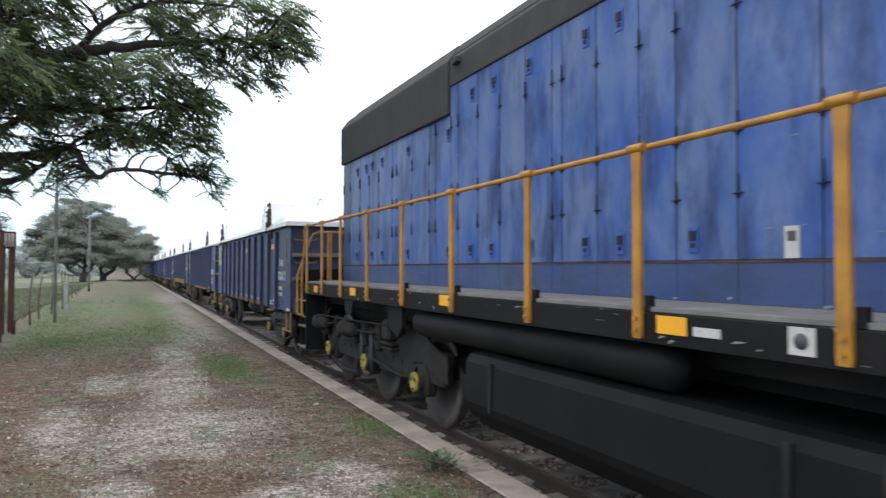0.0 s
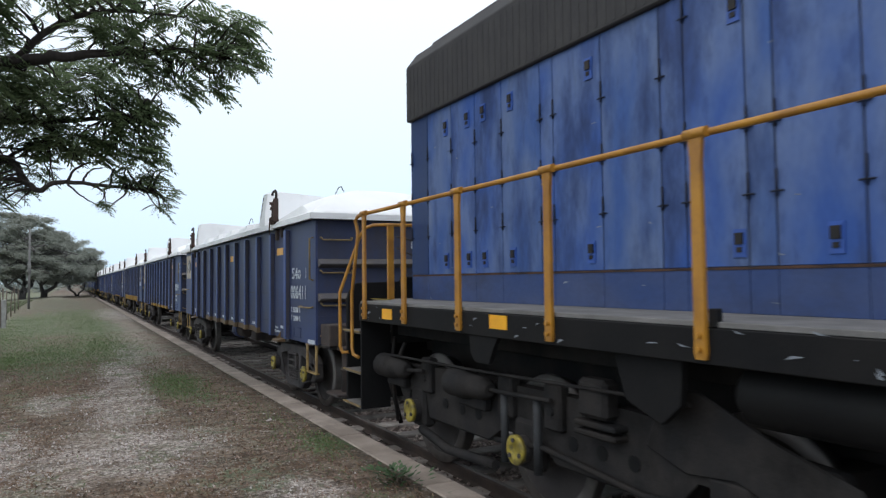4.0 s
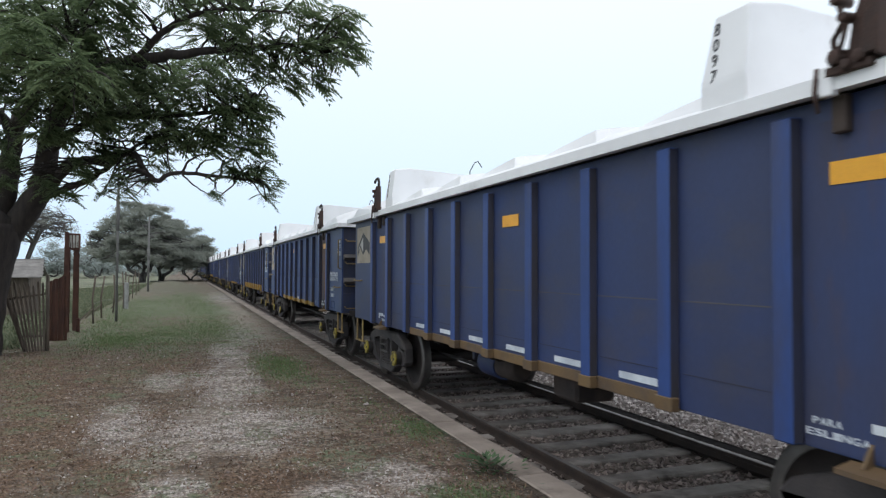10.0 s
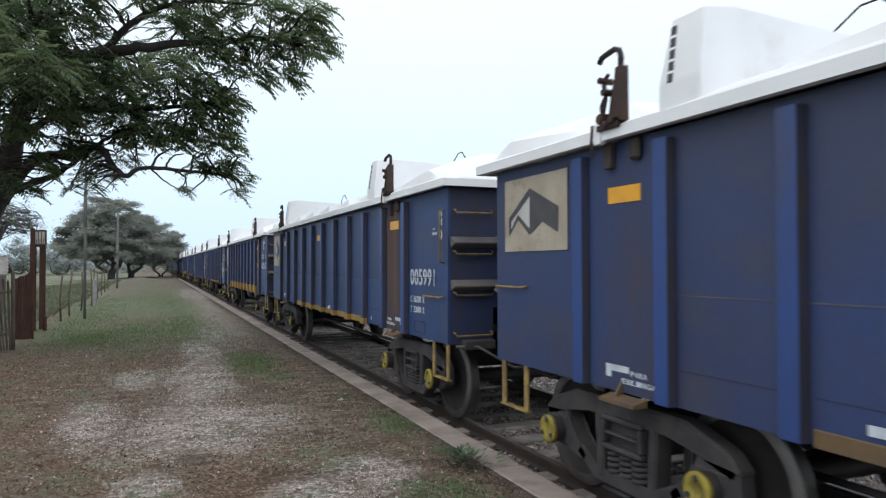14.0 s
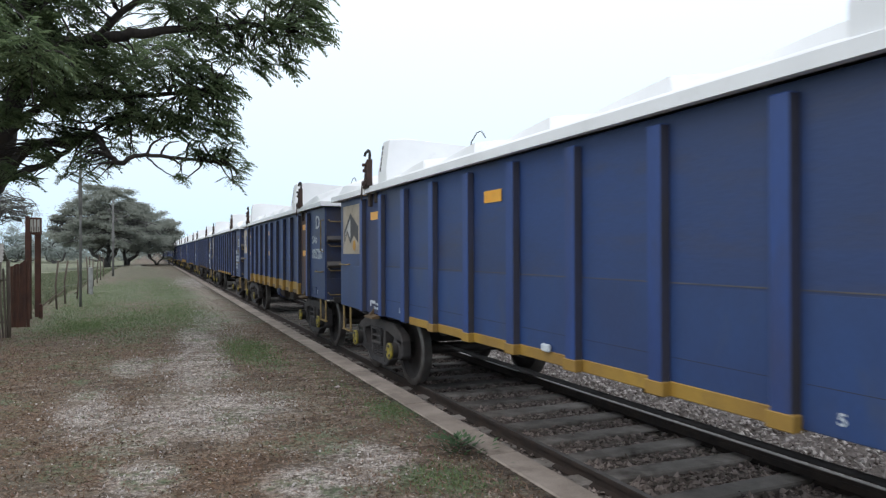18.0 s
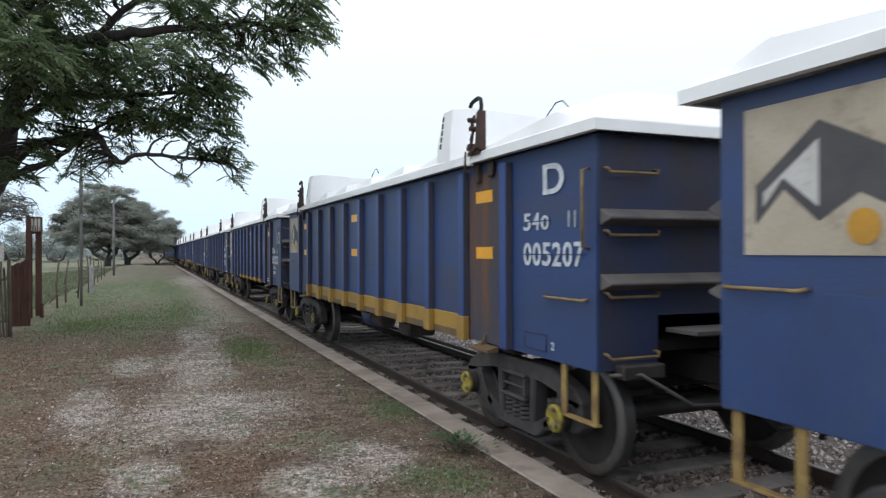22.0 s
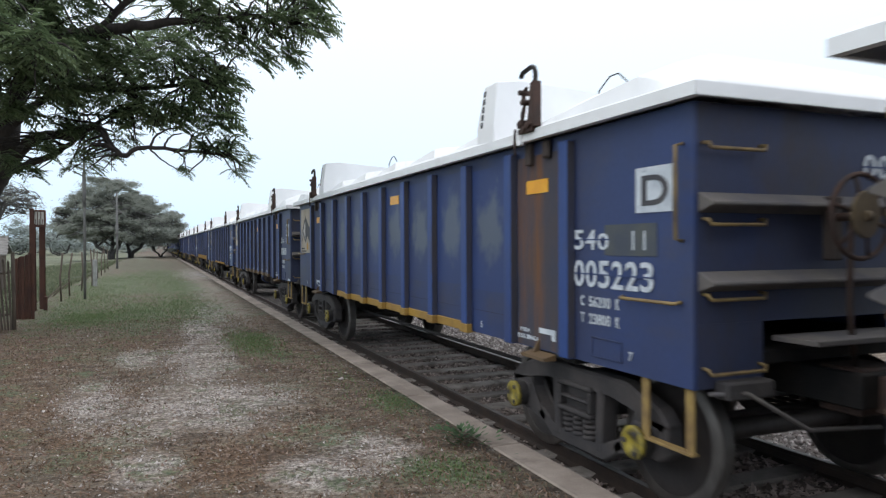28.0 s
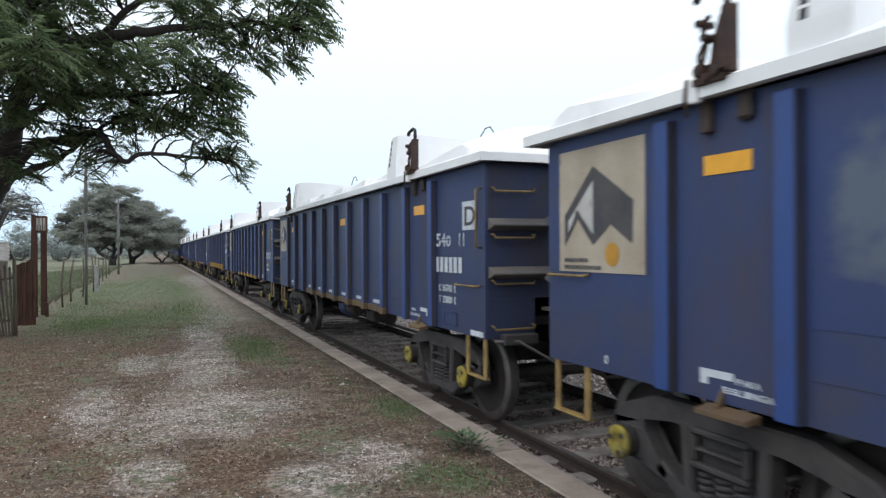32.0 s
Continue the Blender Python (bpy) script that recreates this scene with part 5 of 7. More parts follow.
    # bogies
    for u in (1.42, BODY - 1.80):
        bogie = part("bogie", m_bolster(), None, w, "dusty cast-steel bogie", 0, pose(0, u, 0))
        for s in (-1, 1):
            part("side_frame", m_sideframe(s), None, bogie)
            for dy in (-0.14, 0.0, 0.14):
                part("spring", m_spring(), None, bogie, "coil spring", 0, pose(s * 1.10, dy, 0))
        for k in (-1, 1):
            part("wheelset", m_wheelset(0.46, GAUGE / 2 + 0.008, 1.285, M_CAP), None, bogie, "steel wheelset with yellow axle caps", 0, pose(0, k * 0.855, 0.46))
    return w


def disc_bm(r=0.085, n=24):
    bm = bmesh.new()
    bm.faces.new([bm.verts.new((r * math.cos(2 * math.pi * k / n), r * math.sin(2 * math.pi * k / n), 0)) for k in range(n)])
    return bm


wagons = [
    build_wagon(M_BLUE, M_BLUE, M_OCHRE, 1.00, 3.19, "006411", [("540", 1.15, 1.85, 0.45, 0.17), ("1 1", 0.47, 1.86, 0.22, 0.15), ("006411", 1.22, 1.55, 0.81, 0.20)], ("C 56200 K", "T 23800 K"), 0, dashes=True, badge_z=1.93, saddle_mark="8097", label="blue gondola wagon with white cover and ochre sill, grimy"),
    build_wagon(M_BLUE_B, M_BLUE_B, M_YELLOW, 1.00, 3.19, "005991", [("005991", 1.21, 1.56, 0.88, 0.20)], ("C 56200 K", "T 23000 K"), 3, wheel_end=True, gear=False, mid_mark=6.62, lower=True, rusty=True, mark2="5", label="blue gondola wagon with brighter repainted lower sheets and white cover"),
    build_wagon(M_BLUE_B, M_BLUE_B, M_YELLOW, 1.15, 2.22, "005207", [("540", 1.07, 1.99, 0.42, 0.15), ("11", 0.39, 2.0, 0.16, 0.13), ("005207", 1.07, 1.69, 0.92, 0.195)], (), 1, mid_mark=6.62, double=True, rusty=True, mark="2", label="blue gondola wagon with a broad yellow sill and white cover"),
    build_wagon(M_BLUE, M_BLUE, M_YELLOW, 1.00, 3.19, "005223", [("540", 1.29, 1.77, 0.44, 0.15), ("11", 0.62, 1.77, 0.22, 0.13), ("005223", 1.29, 1.49, 0.93, 0.20)], ("C 56200 K", "T 23800 K"), 2, wheel_end=True, gear=False, bleached=True, rusty=True, mark2="5", mark="7", badge_z=1.64, label="blue gondola wagon with sun-bleached panels and white cover"),
    build_wagon(M_BLUE, M_BLUE, M_OCHRE, 1.00, 3.19, "", True, ("C 56700 K", "T 23800 K"), 2, dashes=True, label="dull blue gondola wagon with white cover and ochre sill"),
]
for w in list(wagons[1:5]) + [wagons[0], wagons[2], wagons[4], wagons[1]] * 2 + [wagons[4]]:
    wagons.append(copy_thing(w, pose(TRACK, 0, 0)))

# ---- the locomotive: y runs back towards the wagons, 0 at the first wagon's front ----
locomotive = new("locomotive", None)
tagged(locomotive, "weathered blue diesel locomotive with amber handrails and black underframe", "locomotive")
LOCO = locomotive
HOOD, DECK, EDGE, NOSE = 0.73, 1.592, 1.45, -18.6
bm = bmesh.new()
box(bm, -HOOD + 0.012, HOOD - 0.012, -15.2, -2.062, DECK, 4.40)
part("hood_core", bm, M_LDARK, LOCO)
# doors along the hood, each a sheet of its own
random.seed(15)
cuts = [2.05, 2.46, 3.01, 3.50, 3.99, 4.60, 4.78, 5.38, 5.98, 6.19, 6.66, 6.85, 7.36, 7.87, 8.38, 8.86, 9.02, 9.53, 10.06, 10.45, 11.00, 11.6, 12.2, 12.8, 13.4, 14.0, 14.6, 15.2]
# door latches: distance along the hood, height
LATCHES = [(v, 2.035) for v in (2.90, 3.38, 3.68, 4.17, 5.25, 6.60, 7.20, 7.70, 8.50, 9.38, 9.84, 10.62)] + [(v, 3.465) for v in (2.90, 3.36, 3.67, 4.15, 5.25, 6.60)] + [(v, 3.815) for v in (7.24, 7.75, 8.47, 9.39, 9.84)]
SPLIT = 1.868
for s in (-1, 1):
    for i, (a, b) in enumerate(zip(cuts, cuts[1:])):
        top = 3.68 if b <= 6.65 else 4.02
        x0, x1 = sorted((s * HOOD, s * (HOOD - 0.03)))
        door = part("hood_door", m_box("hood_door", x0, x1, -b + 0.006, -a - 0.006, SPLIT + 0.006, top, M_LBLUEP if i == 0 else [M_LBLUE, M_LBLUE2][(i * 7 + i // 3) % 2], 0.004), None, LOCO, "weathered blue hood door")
        part("lower_panel", m_box("lower_panel", x0, x1, -b + 0.002, -a - 0.002, DECK, SPLIT - 0.010, M_LBLUED, 0.003), None, LOCO, "blue lower hood panel")
        if s < 0:
            for v, z in LATCHES:
                if a <= v < b:
                    bx = bmesh.new()
                    box(bx, -HOOD - 0.010, -HOOD - 0.001, -v - 0.045, -v + 0.045, z - 0.105, z + 0.065)
                    # black blocks paint the shade inside the latch's recess
                    box(bx, -HOOD - 0.022, -HOOD - 0.010, -v - 0.028, -v + 0.028, z - 0.028, z + 0.042, 1)
                    box(bx, -HOOD - 0.018, -HOOD - 0.010, -v - 0.018, -v + 0.018, z - 0.075, z - 0.045, 1)
                    part("latch_plate", bx, [M_LLATCH, M_HOOKBLACK], door, "bright blue latch plate with dark blocks for its recess")
            for z in (2.35, 2.75, top - 0.45):
                part("hinge", m_bar("hinge", [(-HOOD - 0.010, -a - 0.012, z - 0.08), (-HOOD - 0.010, -a - 0.012, z + 0.08)], 0.008, M_SEAM, 5), None, door)
                part("hinge_bolt", m_bar("hinge_bolt", [(-HOOD - 0.010, -a + 0.028, z - 0.05), (-HOOD - 0.010, -a - 0.055, z - 0.05)], 0.006, M_SEAM, 5), None, door)
    x0, x1 = sorted((s * (HOOD + 0.004), s * (HOOD - 0.02)))
    part("seam_strip", m_box("seam_strip", x0, x1, -15.2, -2.06, SPLIT - 0.012, SPLIT + 0.005, M_SEAMRUST), None, LOCO)
# chipped pale scuffs on the hood and the sill
for k in range(34):
    y, z = -random.uniform(2.2, 12.0), random.choice([random.uniform(1.60, 2.3), random.uniform(1.6, 3.6)])
    bx = bmesh.new()
    l, q = random.uniform(0.015, 0.07), random.uniform(0.003, 0.006)
    prism(bx, [(y, z), (y + l, z + random.uniform(-0.02, 0.02)), (y + l * 0.8, z + q), (y + l * 0.2, z + q * 1.3)], "x", -HOOD - 0.0025, -HOOD - 0.0005)
    part("scuff", bx, M_SCUFF, LOCO)
for k in range(44):
    y, z = -random.uniform(2.3, 13.0), random.uniform(1.40, 1.56)
    bx = bmesh.new()
    l, q = random.uniform(0.015, 0.10), random.uniform(0.001, 0.003)
    prism(bx, [(y, z), (y + l, z + random.uniform(-0.03, 0.03)), (y + l * 0.7, z + q), (y + l * 0.2, z + q * 1.5)], "x", -EDGE - 0.0145, -EDGE - 0.0125)
    part("scuff", bx, M_SCUFF, LOCO)
# end of the hood, with a grab iron and a lamp bracket
bm = bmesh.new()
box(bm, -HOOD, HOOD, -2.062, -2.03, DECK, 3.72)
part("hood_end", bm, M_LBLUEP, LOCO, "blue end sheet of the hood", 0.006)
part("grab_iron", m_bar("lgrab", [(-0.55, -2.03, 2.60), (-0.55, -1.95, 2.60), (-0.55, -1.95, 2.78), (-0.55, -2.03, 2.78)], 0.014, M_HOOKBLACK), None, LOCO)
part("white_number_board", m_box("board", -0.55, -0.2, -2.03, -2.015, 2.25, 2.33, M_WHITE), None, LOCO)
# radiator housing, corrugated, over the rear of the hood, then the plain roof strip
bm = bmesh.new()
prism(bm, [(-HOOD - 0.045, 3.68), (-HOOD - 0.045, 4.33), (-HOOD + 0.10, 4.52), (HOOD - 0.10, 4.52), (HOOD + 0.045, 4.33), (HOOD + 0.045, 3.68)], "y", -6.64, -2.0)
part("radiator_housing", bm, M_LDARK, LOCO, "dark grey radiator housing", 0.012)
for k in range(44):
    y = -2.1 - k * 0.103
    part("corrugation", m_box("corrugation", -HOOD - 0.0495, -HOOD - 0.044, -0.018, 0.018, 3.71, 4.28, M_LDARK, 0.002), None, LOCO, "", 0, pose(0, y, 0))
bm = bmesh.new()
prism(bm, [(-HOOD - 0.02, 4.02), (-HOOD - 0.02, 4.33), (-HOOD + 0.12, 4.55), (HOOD - 0.12, 4.55), (HOOD + 0.02, 4.33), (HOOD + 0.02, 4.02)], "y", -15.2, -6.65)
part("roof", bm, M_LDARK, LOCO, "dark grey roof strip", 0.01)
bm = bmesh.new()
prism(bm, [(-0.62, 4.50), (-0.56, 4.60), (0.56, 4.60), (0.62, 4.50)], "y", -6.5, -2.3)
part("fan_deck", bm, M_LDARK, LOCO, "", 0.02)
bm = bmesh.new()
prism(bm, [(-6.98, 4.30), (-6.98, 4.24), (-6.86, 4.22), (-6.82, 4.30)], "x", -HOOD - 0.09, -HOOD - 0.02)
part("roof_vent", bm, M_LDARK, LOCO)
# cab and nose ahead
bm = bmesh.new()
prism(bm, [(-1.40, DECK), (-1.40, 3.9), (-0.9, 4.5), (0.9, 4.5), (1.40, 3.9), (1.40, DECK)], "y", -17.0, -15.2)
cab = part("cab", bm, M_LBLUE, LOCO, "blue driver's cab", 0.03)
for y0, y1 in ((-16.75, -16.15), (-16.05, -15.45)):
    part("window", m_box("cab_window", -1.412, -1.395, y0, y1, 2.75, 3.55, M_TANK, 0.004), None, cab, "dark cab window")
bm = bmesh.new()
box(bm, -0.8, 0.8, NOSE + 0.3, -17.0, DECK, 3.0)
part("nose", bm, M_LBLUE, LOCO, "blue low nose", 0.05)
# walkway: plate, dark side sill and its scuffed edge
bm = bmesh.new()
box(bm, -EDGE, EDGE, NOSE, -2.20, DECK - 0.03, DECK)
box(bm, -1.07, 1.07, -2.20, -1.62, DECK - 0.03, DECK)
part("walkway", bm, M_DECK, LOCO, "dusty grey walkway plate", 0.003)
for s in (-1, 1):
    a, b = sorted((s * (EDGE + 0.012), s * (EDGE - 0.06)))
    part("side_sill", m_box("side_sill", a, b, NOSE, -2.19, 1.375, DECK - 0.032, M_LBLACK, 0.006), None, LOCO, "black scuffed side sill")
bm = bmesh.new()
box(bm, -1.06, 1.06, -2.18, -1.66, 1.10, DECK - 0.031)
box(bm, -0.35, 0.35, NOSE + 0.3, -1.4, 0.95, 1.37)
box(bm, -1.0, 1.0, NOSE + 0.3, -2.2, 1.20, 1.36)
# added dark filler on the near side, closing the bright gap over the trucks
box(bm, -0.62, -0.36, NOSE + 0.3, -2.3, 0.74, 1.19)
part("main_frame", bm, M_DARK, LOCO, "", 0.01)
# end plate with a rounded shoulder, beside the steps
bm = bmesh.new()
prism(bm, [(-1.40, 0.40), (-1.40, 1.60), (-1.37, 1.70), (-1.28, 1.79), (-0.70, 1.79), (-0.70, 1.86), (-0.30, 1.86), (-0.30, 1.40), (0.30, 1.40), (0.30, 1.86), (0.70, 1.86), (0.70, 1.79), (1.28, 1.79), (1.37, 1.70), (1.40, 1.60), (1.40, 0.40)], "y", -1.64, -1.60)
part("end_plate", bm, M_LBLACK, LOCO, "black end plate", 0.01)
# stairwell: black cheeks and three treads with yellow nosings
bm = bmesh.new()
box(bm, -EDGE + 0.01, -EDGE + 0.36, -2.20, -2.17, 0.40, DECK - 0.031)
part("step_cheek", bm, M_LBLACK, LOCO, "", 0.004)
for z in (1.25, 0.80, 0.43):
    bm = bmesh.new()
    box(bm, -EDGE + 0.02, -1.075, -2.17, -1.63, z - 0.03, z)
    tread = part("step", bm, M_DECK, LOCO, "black step tread", 0.003)
    bm = bmesh.new()
    box(bm, -EDGE - 0.002, -EDGE + 0.019, -2.165, -1.635, z - 0.012, z + 0.004)
    part("nosing", bm, M_RUNG, tread, "yellow step nosing")
bm = bmesh.new()
box(bm, -1.10, -1.062, -2.17, -1.645, DECK + 0.001, DECK + 0.010)
part("yellow_edge", bm, M_CAP, LOCO)
# handrail and its stanchions
RAILZ = 2.545
posts = [2.39, 3.40, 4.46, 5.69, 6.95, 8.27, 9.66, 10.93, 12.26, 13.6, 14.9]
bm = bmesh.new()
tube(bm, [(-EDGE, -15.1, RAILZ), (-EDGE, -2.30, RAILZ), (-EDGE, -2.14, RAILZ - 0.01), (-EDGE - 0.01, -2.09, RAILZ - 0.06), (-EDGE - 0.01, -2.16, RAILZ - 0.18), (-EDGE - 0.015, -2.17, 2.30), (-EDGE - 0.015, -2.02, 1.80), (-EDGE - 0.015, -1.98, 1.68), (-EDGE - 0.015, -1.98, 1.06), (-EDGE - 0.015, -2.02, 0.99), (-EDGE - 0.01, -2.16, 0.97)], 0.020, 9)
part("handrail", bm, M_RAILING, LOCO, "amber-painted handrail")
for v in posts:
    def make():
        bm = bmesh.new()
        prism(bm, [(-0.030, 1.40), (0.030, 1.40), (0.038, 1.43), (0.036, 1.52), (0.033, 2.40), (0.042, 2.49), (0.044, 2.53), (-0.044, 2.53), (-0.042, 2.49), (-0.033, 2.40), (-0.036, 1.52), (-0.038, 1.43)], "x", -0.012, 0.012)
        tube(bm, [(0, -0.07, RAILZ), (0, 0.07, RAILZ)], 0.029, 9)
        tube(bm, [(-0.02, 0, 1.45), (-0.035, 0, 1.45)], 0.016, 6)
        tube(bm, [(-0.02, 0, 1.52), (-0.035, 0, 1.52)], 0.016, 6)
        return mesh_of("stanchion", bm, M_RAILING, 0.0)
    part("stanchion", shared("stanchion", make), None, LOCO, "", 0, pose(-EDGE - 0.026, -v, 0))
bm = bmesh.new()
tube(bm, [(-1.38, -1.64, 0.98), (-1.43, -1.57, 0.97), (-1.45, -1.54, 1.04), (-1.45, -1.54, 1.68), (-1.36, -1.60, 1.98), (-1.24, -1.68, 2.36), (-1.20, -1.72, 2.44), (-1.12, -1.80, 2.47), (-0.95, -1.90, 2.47), (-0.70, -1.90, 2.47), (0.9, -1.9, 2.47)], 0.020, 9)
part("end_handrail", bm, M_RAILING, LOCO, "amber-painted end handrail")
bm = bmesh.new()
box(bm, -0.99, -0.91, -1.92, -1.88, 1.58, 2.47)
part("end_stanchion", bm, M_RAILING, LOCO, "", 0.006)
bm = bmesh.new()
box(bm, 0.55, 0.63, -1.92, -1.88, 1.58, 2.47)
part("end_stanchion", bm, M_RAILING, LOCO, "", 0.006)
for z, d in ((2.33, 0.05), (2.2, 0.10)):
    part("chain", m_bar("safety_chain", [(-0.88, -1.92, z), (-0.66, -1.94, z - d), (-0.40, -1.96, z - d * 0.6), (-0.2, -2.02, z)], 0.009, M_FRAME, 5), None, LOCO)
for y, z in ((-2.97, 1.475), (-5.04, 1.495), (-8.09, 1.505), (-11.20, 1.495), (-14.2, 1.48)):
    part("reflector", m_box("loco_reflector", -EDGE - 0.018, -EDGE - 0.010, -0.118, 0.118, -0.052, 0.052, M_REFLECT), None, LOCO, "orange reflective plate", 0, pose(0, y, z))
bm = bmesh.new()
box(bm, -EDGE - 0.018, -EDGE - 0.010, -11.56, -11.37, 1.45, 1.50)
part("white_plate", bm, M_BADGEWHITE, LOCO)
bm = bmesh.new()
box(bm, -EDGE - 0.018, -EDGE - 0.010, -12.11, -11.97, 1.42, 1.55)
part("white_plate", bm, M_BADGEWHITE, LOCO)
bm = bmesh.new()
box(bm, -HOOD - 0.012, -HOOD - 0.001, -11.455, -11.355, 1.88, 2.07)
part("data_plate", bm, M_BADGEWHITE, LOCO)
bm = bmesh.new()
lathe(bm, [(-0.003, 0.0), (-0.003, 0.038), (0.002, 0.038), (0.002, 0.0)], 14, 0, (-EDGE - 0.019, -12.04, 1.485))
part("plate_mark", bm, M_LOGODARK, LOCO)
bm = bmesh.new()
box(bm, -HOOD - 0.014, -HOOD - 0.0115, -11.435, -11.375, 1.98, 2.04)
part("plate_mark", bm, M_LOGODARK, LOCO)
# air reservoir and fuel tank
bm = bmesh.new()
prof = [(-7.0, 0.0), (-7.03, 0.10), (-7.10, 0.16), (-11.0, 0.16), (-11.09, 0.10), (-11.12, 0.0)]
n = 20
rings = []
for y, r in prof:
    rings.append([bm.verts.new((-1.24 + max(r, 0.001) * math.cos(2 * math.pi * k / n), y, 1.225 + max(r, 0.001) * math.sin(2 * math.pi * k / n))) for k in range(n)])
for a, b in zip(rings, rings[1:]):
    for k in range(n):
        bm.faces.new((a[k], a[(k + 1) % n], b[(k + 1) % n], b[k])).smooth = True
part("air_reservoir", bm, M_TANK, LOCO, "black air reservoir")
bm = bmesh.new()
prism(bm, [(-1.30, 1.05), (-1.38, 1.00), (-1.40, 0.55), (-1.10, 0.28), (1.10, 0.28), (1.40, 0.55), (1.38, 1.00), (1.30, 1.05)], "y", -12.5, -8.36)
part("fuel_tank", bm, M_TANK, LOCO, "black fuel tank", 0.05)
for v in (8.90, 11.9):
    part("tank_band", m_box("tank_band", -1.412, -1.37, -v - 0.02, -v + 0.02, 0.56, 0.99, M_LFRAME, 0.004), None, LOCO, "welded band on the fuel tank")
# brackets under the sill and dark feet behind the stanchions
bm = bmesh.new()
prism(bm, [(-4.56, 1.38), (-4.58, 1.22), (-4.66, 1.16), (-4.86, 1.16), (-4.93, 1.30), (-5.00, 1.38)], "x", -EDGE + 0.01, -EDGE + 0.05)
part("sill_bracket", bm, M_LBLACK, LOCO, "black bracket under the sill", 0.005)
bm = bmesh.new()
prism(bm, [(-6.20, 1.38), (-6.30, 1.10), (-6.58, 1.00), (-6.72, 1.12), (-6.74, 1.38)], "x", -EDGE + 0.06, -EDGE + 0.11)
part("sill_bracket", bm, M_LBLACK, LOCO, "black bracket under the sill", 0.005)
for v in posts[4:]:
    part("stanchion_foot", m_box("stanchion_foot", -EDGE - 0.012, -EDGE + 0.035, -0.085, -0.034, DECK - 0.03, DECK + 0.065, M_LBLACK, 0.005), None, LOCO, "", 0, pose(0, -v, 0))
bm = bmesh.new()
box(bm, -1.36, -1.0, -14.4, -12.6, 0.75, 1.15)
part("battery_box", bm, M_TANK, LOCO, "", 0.03)
part("pipe", m_bar("lpipe", [(-1.30, -2.55, 1.03), (-1.30, -4.4, 1.06), (-1.30, -6.7, 1.12)], 0.013, M_LFRAME, 7), None, LOCO)
part("sand_pipe", m_bar("sandpipe", [(-1.15, -2.45, 1.20), (-1.18, -2.40, 0.70), (-1.05, -2.38, 0.25)], 0.024, M_DARK, 7), None, LOCO)
